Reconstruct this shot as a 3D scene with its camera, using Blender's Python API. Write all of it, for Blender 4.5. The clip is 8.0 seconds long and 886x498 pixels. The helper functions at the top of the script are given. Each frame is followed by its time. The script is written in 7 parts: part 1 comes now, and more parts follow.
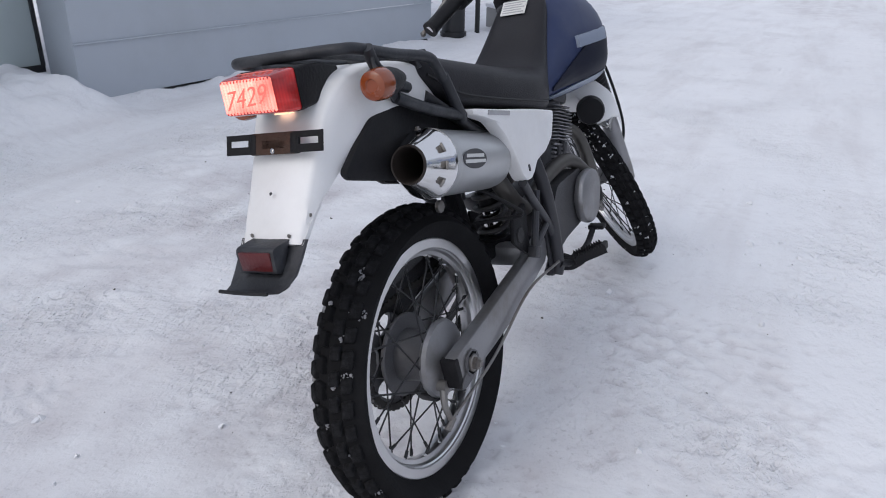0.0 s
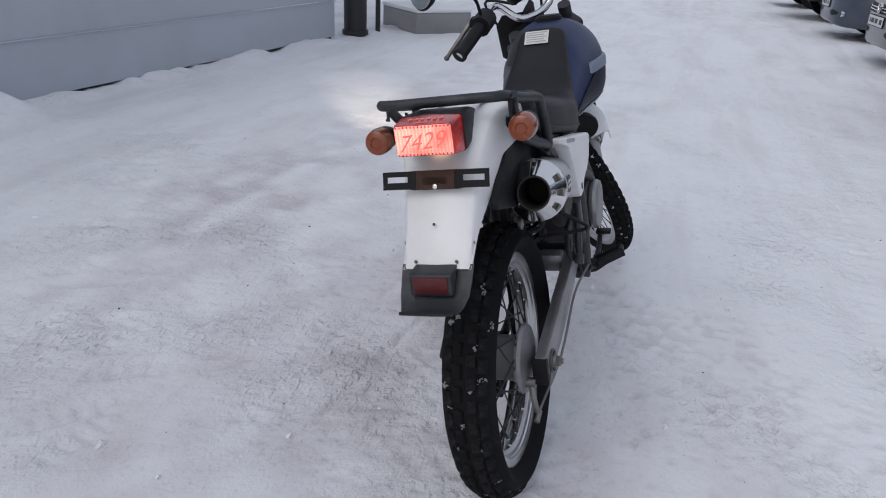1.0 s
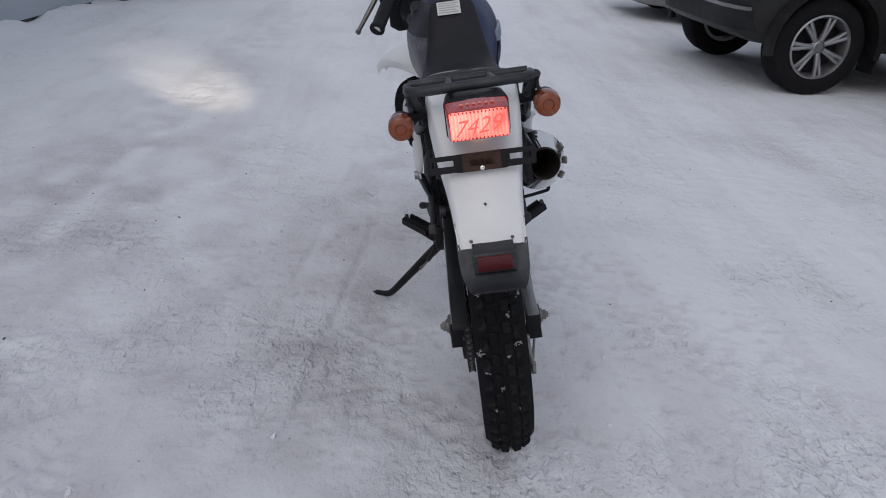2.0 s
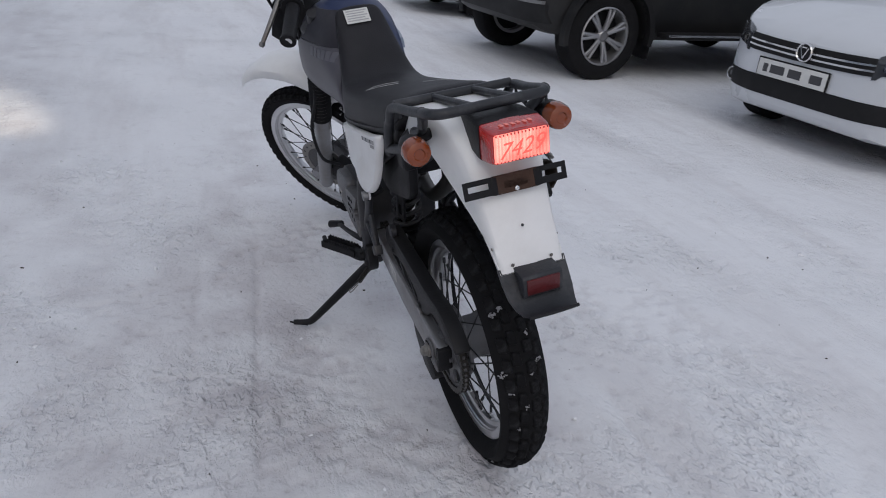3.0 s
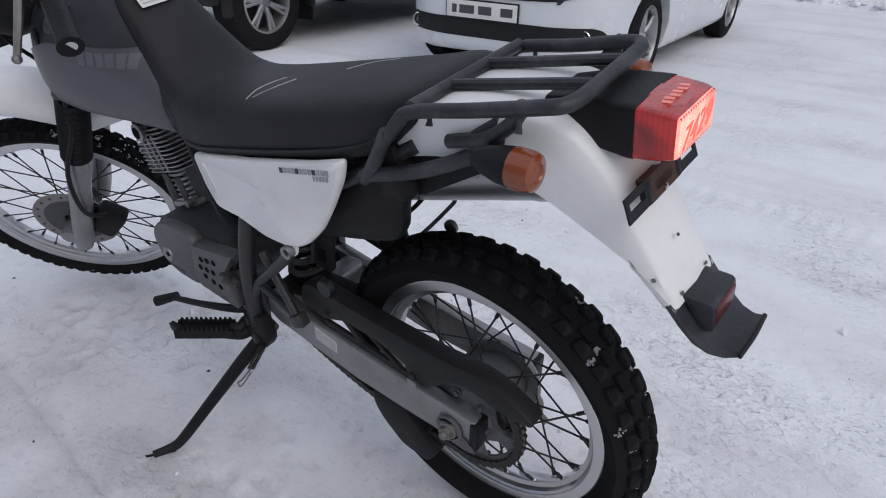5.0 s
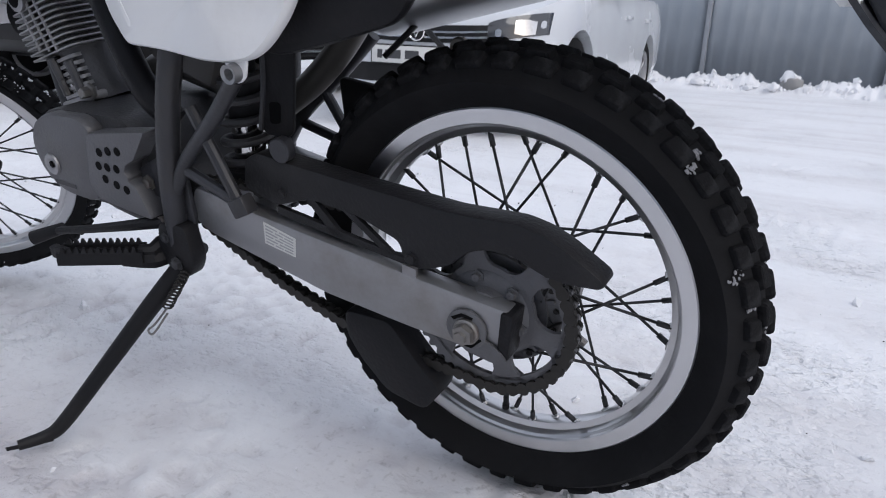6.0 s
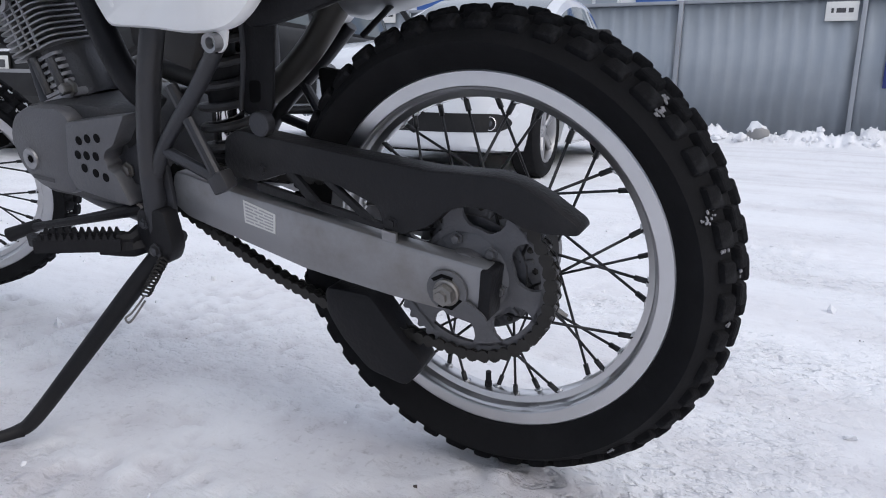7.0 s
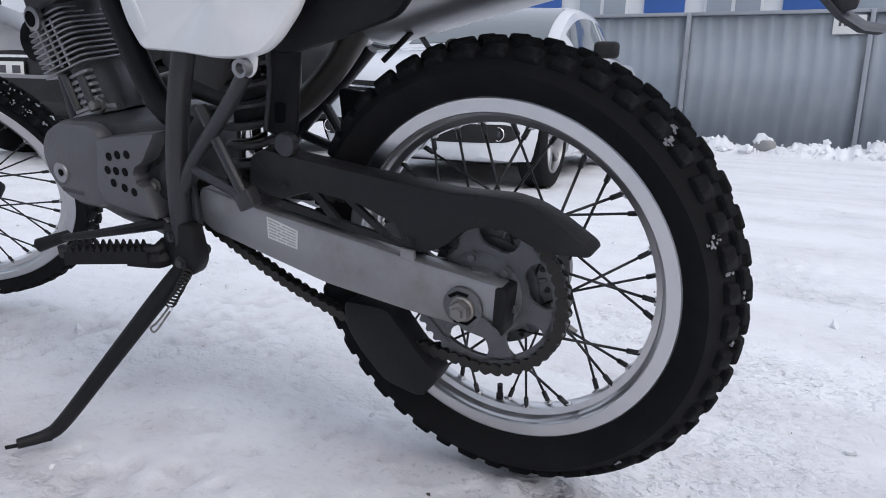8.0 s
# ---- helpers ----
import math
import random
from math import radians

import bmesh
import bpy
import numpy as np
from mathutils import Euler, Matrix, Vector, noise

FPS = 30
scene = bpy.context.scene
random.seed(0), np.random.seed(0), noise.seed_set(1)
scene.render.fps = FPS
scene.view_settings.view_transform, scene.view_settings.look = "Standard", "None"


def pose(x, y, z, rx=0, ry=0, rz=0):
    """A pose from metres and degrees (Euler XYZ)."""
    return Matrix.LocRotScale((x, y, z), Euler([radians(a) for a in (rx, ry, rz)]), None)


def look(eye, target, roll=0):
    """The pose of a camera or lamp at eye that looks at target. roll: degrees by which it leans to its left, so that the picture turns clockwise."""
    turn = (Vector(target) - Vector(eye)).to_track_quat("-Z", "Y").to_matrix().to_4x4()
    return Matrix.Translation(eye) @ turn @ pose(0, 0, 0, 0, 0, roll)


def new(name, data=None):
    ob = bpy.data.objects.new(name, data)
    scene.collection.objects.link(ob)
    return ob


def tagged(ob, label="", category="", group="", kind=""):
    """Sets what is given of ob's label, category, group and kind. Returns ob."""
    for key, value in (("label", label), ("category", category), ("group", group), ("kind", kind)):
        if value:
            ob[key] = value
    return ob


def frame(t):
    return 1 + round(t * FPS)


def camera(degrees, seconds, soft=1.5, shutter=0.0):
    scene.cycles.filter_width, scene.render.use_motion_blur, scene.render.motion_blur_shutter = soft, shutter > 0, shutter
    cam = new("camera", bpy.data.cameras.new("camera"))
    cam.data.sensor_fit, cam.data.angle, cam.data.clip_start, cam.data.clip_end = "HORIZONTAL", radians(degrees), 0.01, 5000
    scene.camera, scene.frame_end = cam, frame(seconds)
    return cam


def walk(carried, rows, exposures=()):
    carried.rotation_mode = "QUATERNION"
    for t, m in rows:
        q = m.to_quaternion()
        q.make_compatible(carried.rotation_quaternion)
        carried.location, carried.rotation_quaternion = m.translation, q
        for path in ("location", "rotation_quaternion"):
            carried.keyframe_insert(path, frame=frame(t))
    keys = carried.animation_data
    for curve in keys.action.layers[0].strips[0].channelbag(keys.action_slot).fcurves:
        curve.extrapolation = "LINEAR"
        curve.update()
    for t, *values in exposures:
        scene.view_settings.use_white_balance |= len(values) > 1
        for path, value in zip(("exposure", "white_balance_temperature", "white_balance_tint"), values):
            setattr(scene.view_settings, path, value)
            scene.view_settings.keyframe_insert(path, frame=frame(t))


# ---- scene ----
cam = camera(63.04, 8.0, soft=1.0, shutter=0.12)
# seconds, eye (x, y, z), turn about x, y, z in degrees
PATH = [
    (0, 0.6290, -1.1059, 1.1184, 66.44, -0.60, 28.12),
    (0.5, 0.4860, -1.2937, 1.1819, 64.54, -0.03, 21.41),
    (1, 0.2600, -1.4026, 1.2170, 66.05, -2.72, 17.96),
    (1.5, 0.0090, -1.5118, 1.2389, 64.06, -1.94, 7.52),
    (1.7, -0.0883, -1.5147, 1.2473, 63.68, -2.48, 3.51),
    (2.8, -0.5674, -1.3582, 1.2254, 65.00, -5.19, -15.85),
    (3, -0.6494, -1.3229, 1.2344, 64.73, -4.93, -20.27),
    (3.5, -0.7887, -1.1508, 1.2071, 64.09, -6.09, -26.13),
    (4, -0.8708, -0.9540, 1.1954, 63.02, -4.71, -32.15),
    (4.2, -0.8920, -0.8783, 1.1823, 62.19, -4.75, -35.33),
    (5.3, -0.9021, -0.4831, 1.0270, 63.77, -0.79, -55.29),
    (5.5, -0.8624, -0.4369, 0.9308, 62.16, -0.57, -55.01),
    (6, -0.8162, -0.3663, 0.6393, 73.16, -2.40, -59.23),
    (6.5, -0.8154, -0.3670, 0.5408, 78.77, -1.22, -61.78),
    (7, -0.8476, -0.3893, 0.5263, 78.08, -1.67, -61.10),
    (7.5, -0.8648, -0.3978, 0.5315, 77.98, -1.81, -61.35),
    (8, -0.8866, -0.3933, 0.5481, 78.58, -2.30, -60.58),
]
EXPOSURES = [(0, 0.72), (0.5, 0.58), (1, 0.42), (1.5, 0.16), (1.7, 0.16), (2.8, 0.20), (3.5, 0.31), (4, 0.45), (5.3, 0.64), (5.5, 0.73), (6, 0.89), (6.5, 1.01), (8, 1.0)]
walk(cam, [(t, pose(*p)) for t, *p in PATH], EXPOSURES)

# ---- light: overcast winter dusk ----
world = bpy.data.worlds.new("sky")
scene.world = world
world.use_nodes = True
wn = world.node_tree
sky = wn.nodes.new("ShaderNodeTexSky")
sky.sky_type = "NISHITA"
sky.sun_disc = False
sky.sun_elevation, sky.sun_rotation = radians(24), radians(200)
sky.air_density, sky.dust_density, sky.ozone_density = 1.0, 4.0, 1.0
cloud = wn.nodes.new("ShaderNodeMixRGB")
cloud.inputs[0].default_value = 0.86
cloud.inputs[2].default_value = (6.45, 6.9, 8.14, 1)
wn.links.new(sky.outputs[0], cloud.inputs[1])
wn.links.new(cloud.outputs[0], wn.nodes["Background"].inputs[0])
wn.nodes["Background"].inputs[1].default_value = 0.068
sun = new("sun", bpy.data.lights.new("sun", "SUN"))
sun.data.energy, sun.data.angle, sun.data.color = 0.55, radians(40), (1.0, 0.97, 0.95)
sun.matrix_world = look((-3, -8, 9), (0, 0, 0))


# ---- materials ----
def mat(name, base, rough=0.5, metal=0.0, var=0.15, scale=8.0, bump=0.0, bscale=80.0, grime=None, gscale=3.0, gamount=0.4, coat=0.0, emit=None, strength=0.0, trans=0.0, spec=0.5, rvar=0.1):
    """A surface with two scales of variation, optional grime and fine relief."""
    m = bpy.data.materials.new(name)
    m.use_nodes = True
    nt = m.node_tree
    N, K = nt.nodes, nt.links.new
    b = N["Principled BSDF"]
    co = N.new("ShaderNodeTexCoord")
    n1 = N.new("ShaderNodeTexNoise")
    n1.inputs["Scale"].default_value, n1.inputs["Detail"].default_value = scale, 8
    K(co.outputs["Object"], n1.inputs["Vector"])
    mix = N.new("ShaderNodeMixRGB")
    mix.inputs[1].default_value = (*[c * (1 - var) for c in base], 1)
    mix.inputs[2].default_value = (*[min(1, c * (1 + var)) for c in base], 1)
    K(n1.outputs["Fac"], mix.inputs[0])
    out = mix.outputs[0]
    if grime:
        n2 = N.new("ShaderNodeTexNoise")
        n2.inputs["Scale"].default_value, n2.inputs["Detail"].default_value = gscale, 10
        n2.inputs["Roughness"].default_value = 0.65
        K(co.outputs["Object"], n2.inputs["Vector"])
        r = N.new("ShaderNodeMapRange")
        r.inputs[1].default_value, r.inputs[2].default_value = 0.48, 0.72
        r.inputs[3].default_value, r.inputs[4].default_value = 0, gamount
        K(n2.outputs["Fac"], r.inputs[0])
        g = N.new("ShaderNodeMixRGB")
        g.inputs[2].default_value = (*grime, 1)
        K(r.outputs[0], g.inputs[0])
        K(out, g.inputs[1])
        out = g.outputs[0]
    K(out, b.inputs["Base Color"])
    rr = N.new("ShaderNodeMapRange")
    rr.inputs[3].default_value, rr.inputs[4].default_value = max(0.02, rough - rvar), min(1, rough + rvar)
    K(n1.outputs["Fac"], rr.inputs[0])
    K(rr.outputs[0], b.inputs["Roughness"])
    b.inputs["Metallic"].default_value = metal
    b.inputs["Coat Weight"].default_value = coat
    b.inputs["Specular IOR Level"].default_value = spec
    b.inputs["Transmission Weight"].default_value = trans
    if emit:
        b.inputs["Emission Color"].default_value = (*emit, 1)
        b.inputs["Emission Strength"].default_value = strength
    if bump:
        n3 = N.new("ShaderNodeTexNoise")
        n3.inputs["Scale"].default_value, n3.inputs["Detail"].default_value = bscale, 6
        K(co.outputs["Object"], n3.inputs["Vector"])
        bp = N.new("ShaderNodeBump")
        bp.inputs["Strength"].default_value, bp.inputs["Distance"].default_value = bump, 0.004
        K(n3.outputs["Fac"], bp.inputs["Height"])
        K(bp.outputs[0], b.inputs["Normal"])
    return m


MUD = (0.16, 0.14, 0.12)
RUBBER = mat("rubber", (0.0115, 0.0115, 0.0125), 0.85, var=0.3, scale=30, bump=0.25, bscale=150, grime=(0.09, 0.09, 0.09), gscale=14, gamount=0.05, spec=0.10)
TREAD = mat("snow_dusted_rubber", (0.0120, 0.0120, 0.0130), 0.88, var=0.3, scale=40, bump=0.4, bscale=220, grime=(0.30, 0.305, 0.32), gscale=30, gamount=0.09, spec=0.06)
ALLOY = mat("bright_alloy", (0.62, 0.62, 0.63), 0.30, 1.0, var=0.04, scale=40, bump=0.05, bscale=120, grime=(0.30, 0.30, 0.30), gscale=4, gamount=0.14, rvar=0.03)
ARM = mat("silver_paint", (0.29, 0.29, 0.30), 0.40, 0.7, var=0.16, scale=9, bump=0.12, bscale=150, grime=MUD, gscale=6, gamount=0.75)
CAST = mat("cast_grey", (0.075, 0.075, 0.08), 0.5, 0.55, var=0.15, scale=25, bump=0.3, bscale=220, grime=(0.06, 0.055, 0.05), gscale=9, gamount=0.6)
FIN = mat("fin_alloy", (0.30, 0.30, 0.31), 0.45, 0.7, var=0.15, scale=25, bump=0.3, bscale=220, grime=(0.10, 0.09, 0.08), gscale=12, gamount=0.5)
BLACK = mat("black_plastic", (0.0108, 0.0108, 0.0126), 0.5, var=0.25, scale=20, bump=0.2, bscale=180, grime=(0.07, 0.066, 0.063), gscale=7, gamount=0.12, spec=0.18)
GUARD = mat("grey_black_plastic", (0.0150, 0.0150, 0.0170), 0.5, var=0.2, scale=14, bump=0.25, bscale=200, grime=(0.09, 0.086, 0.082), gscale=6, gamount=0.16, spec=0.22)
COVER = mat("cast_cover", (0.118, 0.118, 0.126), 0.5, 0.35, var=0.12, scale=25, bump=0.3, bscale=220, grime=(0.09, 0.085, 0.08), gscale=9, gamount=0.5)
FRAME = mat("frame_paint", (0.036, 0.037, 0.043), 0.42, 0.3, var=0.15, scale=20, bump=0.15, bscale=160, grime=(0.05, 0.045, 0.04), gscale=8, gamount=0.6)
RACK = mat("rack_paint", (0.020, 0.022, 0.027), 0.5, 0.1, var=0.2, scale=25, bump=0.2, bscale=160, grime=(0.16, 0.16, 0.17), gscale=12, gamount=0.35)
WHITE = mat("white_plastic", (0.78, 0.78, 0.78), 0.35, var=0.03, scale=5, bump=0.04, bscale=120, grime=(0.50, 0.48, 0.46), gscale=5, gamount=0.35)
BLUE = mat("blue_tank_paint", (0.020, 0.032, 0.088), 0.45, var=0.15, scale=4, coat=0.0, spec=0.3, bump=0.03, bscale=60, grime=(0.10, 0.11, 0.14), gscale=6, gamount=0.25)
NAVY = mat("navy_tank_paint", (0.005, 0.007, 0.020), 0.5, var=0.2, scale=4, coat=0.0, spec=0.2, grime=(0.06, 0.06, 0.07), gscale=6, gamount=0.25)
FLANKSHADE = mat("violet_grey_flank_shade", (0.030, 0.029, 0.037), 0.45, 0.1, var=0.2, scale=5, coat=0.0, spec=0.3, grime=(0.10, 0.10, 0.11), gscale=6, gamount=0.3)
LOWGREY = mat("pale_violet_panel", (0.085, 0.083, 0.097), 0.4, 0.1, var=0.2, scale=5, spec=0.4, grime=(0.10, 0.10, 0.11), gscale=6, gamount=0.3)
SILVERDECAL = mat("silver_decal", (0.24, 0.28, 0.36), 0.4, 0.2, var=0.15, scale=30)
LETTERGREY = mat("grey_decal", (0.12, 0.12, 0.14), 0.45, 0.1, var=0.2, scale=30)
VINYL = mat("seat_vinyl", (0.0165, 0.0160, 0.0190), 0.5, var=0.3, scale=6, bump=0.3, bscale=260, grime=(0.08, 0.08, 0.09), gscale=5, gamount=0.12, spec=0.22)
CHROME = mat("chrome", (0.7, 0.7, 0.7), 0.12, 1.0, var=0.05, scale=20, grime=(0.25, 0.2, 0.16), gscale=9, gamount=0.3, rvar=0.05)
MUFFLER = mat("satin_muffler", (0.44, 0.45, 0.46), 0.36, 0.85, var=0.05, scale=6, bump=0.05, bscale=160, grime=(0.30, 0.29, 0.28), gscale=5, gamount=0.3)
SOOT = mat("sooty_pipe", (0.035, 0.026, 0.022), 0.7, 0.3, var=0.4, scale=30)
STEEL = mat("dull_steel", (0.26, 0.25, 0.24), 0.5, 0.9, var=0.2, scale=40, grime=(0.10, 0.06, 0.04), gscale=12, gamount=0.5)
PIPE = mat("heat_stained_pipe", (0.10, 0.095, 0.088), 0.5, 0.7, var=0.2, scale=12, grime=(0.06, 0.05, 0.045), gscale=6, gamount=0.6)
SPOKE = mat("blackened_spoke", (0.045, 0.045, 0.047), 0.45, 0.6, var=0.3, scale=60)
CHAIN = mat("oily_chain", (0.03, 0.028, 0.026), 0.5, 0.5, var=0.4, scale=60, bump=0.3)
# flat near-black patches for slots and bores, their inner shade put into the colour
CUT = mat("opening_shade", (0.004, 0.004, 0.0045), 0.8, var=0.2, scale=30, spec=0.1)
GREYBOX = mat("grey_box_plastic", (0.045, 0.043, 0.043), 0.6, var=0.2, scale=8, grime=(0.08, 0.07, 0.06), gscale=6, gamount=0.4)
DIMLENS = mat("dimmed_red_lens", (0.22, 0.03, 0.033), 0.25, var=0.5, scale=60, coat=0.7, bump=0.5, bscale=120, emit=(1.0, 0.10, 0.08), strength=0.10)
RUST = mat("rusty_bracket", (0.055, 0.028, 0.018), 0.75, 0.2, var=0.5, scale=50, bump=0.4, bscale=200)
ORANGE = mat("orange_lens", (0.22, 0.045, 0.010), 0.25, var=0.15, scale=40, coat=0.5, bump=0.15, bscale=120)
DULLRED = mat("red_reflector", (0.09, 0.010, 0.012), 0.35, var=0.2, scale=60, bump=0.3, bscale=160)
REDLENS = mat("red_lens", (0.16, 0.007, 0.009), 0.2, var=0.4, scale=60, coat=0.6, bump=0.4, bscale=160, emit=(1.0, 0.035, 0.03), strength=0.20)
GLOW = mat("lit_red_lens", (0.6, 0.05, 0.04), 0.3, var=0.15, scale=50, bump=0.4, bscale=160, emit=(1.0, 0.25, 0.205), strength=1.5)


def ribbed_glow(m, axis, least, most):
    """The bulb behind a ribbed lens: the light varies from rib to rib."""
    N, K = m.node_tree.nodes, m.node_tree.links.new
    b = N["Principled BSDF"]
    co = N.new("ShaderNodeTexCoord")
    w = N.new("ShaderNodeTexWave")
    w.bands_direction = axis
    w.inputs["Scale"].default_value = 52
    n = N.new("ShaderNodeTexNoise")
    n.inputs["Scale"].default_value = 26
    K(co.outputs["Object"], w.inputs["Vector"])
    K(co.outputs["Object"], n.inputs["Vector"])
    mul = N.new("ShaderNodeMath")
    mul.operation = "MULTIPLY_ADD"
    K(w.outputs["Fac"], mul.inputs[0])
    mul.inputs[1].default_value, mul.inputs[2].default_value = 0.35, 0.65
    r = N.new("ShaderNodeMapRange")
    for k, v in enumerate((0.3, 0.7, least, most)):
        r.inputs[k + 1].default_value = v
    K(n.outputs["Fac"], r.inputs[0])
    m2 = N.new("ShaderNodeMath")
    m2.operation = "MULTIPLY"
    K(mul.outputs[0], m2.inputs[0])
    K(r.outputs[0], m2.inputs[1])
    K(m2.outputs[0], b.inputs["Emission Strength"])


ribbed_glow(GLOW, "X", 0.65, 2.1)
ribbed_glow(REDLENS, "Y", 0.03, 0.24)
HOT = mat("lamp_window", (0.8, 0.4, 0.3), 0.3, var=0.1, scale=50, emit=(1.0, 0.60, 0.38), strength=0.9)
REDPALE = mat("pale_red_moulding", (0.5, 0.16, 0.15), 0.4, var=0.3, scale=90, emit=(1.0, 0.3, 0.26), strength=0.22)
SCRAWL = mat("dark_red_marker", (0.35, 0.03, 0.03), 0.5, var=0.2, scale=50, emit=(1.0, 0.115, 0.09), strength=0.95)
PAPER = mat("paper_label", (0.62, 0.62, 0.60), 0.6, var=0.08, scale=40)
INK = mat("ink", (0.05, 0.05, 0.055), 0.6, var=0.2, scale=40)
GREYINK = mat("grey_ink", (0.36, 0.36, 0.37), 0.6, var=0.2, scale=40)
LAMPGLASS = mat("pale_headlight_glass", (0.42, 0.44, 0.46), 0.1, 0.4, var=0.3, scale=7, coat=1.0, rvar=0.04)
GLASS = mat("dark_car_glass", (0.10, 0.12, 0.13), 0.06, var=0.1, scale=3, coat=0.3, rvar=0.03)
HEADGLASS = mat("headlight_glass", (0.035, 0.037, 0.042), 0.08, 0.0, var=0.5, scale=9, coat=1.0, rvar=0.04)
CARWHITE = mat("white_car_paint", (0.58, 0.60, 0.63), 0.25, var=0.04, scale=2, coat=0.6, grime=(0.40, 0.40, 0.40), gscale=1.5, gamount=0.25)
CARBLACK = mat("black_car_paint", (0.010, 0.0105, 0.0115), 0.45, var=0.3, scale=2, coat=0.0, spec=0.3, grime=(0.045, 0.042, 0.040), gscale=1.6, gamount=0.5)
CARSILVER = mat("grey_car_paint", (0.20, 0.20, 0.205), 0.35, 0.4, var=0.1, scale=2, coat=0.4, grime=(0.10, 0.10, 0.10), gscale=1.6, gamount=0.5)
CARBLUE = mat("blue_car_paint", (0.035, 0.05, 0.085), 0.35, 0.2, var=0.1, scale=2, coat=0.5, grime=(0.10, 0.10, 0.10), gscale=1.6, gamount=0.5)
TRIM = mat("car_trim", (0.010, 0.010, 0.011), 0.6, var=0.2, scale=10, spec=0.25, grime=(0.05, 0.05, 0.05), gscale=3, gamount=0.3)
CARRIM = mat("car_alloy", (0.34, 0.34, 0.35), 0.35, 0.8, var=0.1, scale=12, grime=(0.20, 0.19, 0.18), gscale=6, gamount=0.5)
WALLPAINT = mat("grey_sheet_wall", (0.45, 0.49, 0.54), 0.45, 0.1, var=0.06, scale=1.2, bump=0.06, bscale=20, grime=(0.34, 0.36, 0.38), gscale=0.9, gamount=0.35)
DOORPAINT = mat("pale_door", (0.44, 0.50, 0.50), 0.45, 0.1, var=0.05, scale=1.5, grime=(0.34, 0.36, 0.37), gscale=1.2, gamount=0.35)
FENCEPAINT = mat("grey_sheet_fence", (0.25, 0.28, 0.315), 0.42, 0.25, var=0.05, scale=1.4, bump=0.05, bscale=15, grime=(0.36, 0.38, 0.40), gscale=1.1, gamount=0.35)
FENCEPOST = mat("grey_fence_post", (0.29, 0.31, 0.34), 0.5, 0.3, var=0.1, scale=6, grime=(0.15, 0.14, 0.14), gscale=3, gamount=0.3)
BANNER = mat("blue_banner", (0.018, 0.03, 0.15), 0.55, var=0.1, scale=3)
BUILDWHITE = mat("white_siding", (0.62, 0.64, 0.66), 0.6, var=0.05, scale=1)
BUILDBLUE = mat("blue_siding", (0.03, 0.10, 0.34), 0.5, var=0.1, scale=1)
BUILDGLASS = mat("building_glass", (0.30, 0.34, 0.38), 0.12, var=0.2, scale=0.8)
CONCRETE = mat("concrete", (0.27, 0.27, 0.27), 0.85, var=0.15, scale=6, bump=0.5, bscale=40, grime=(0.15, 0.15, 0.15), gscale=3, gamount=0.5)
TARRED = mat("black_pipe_paint", (0.015, 0.016, 0.018), 0.5, var=0.3, scale=6, bump=0.15, bscale=30)


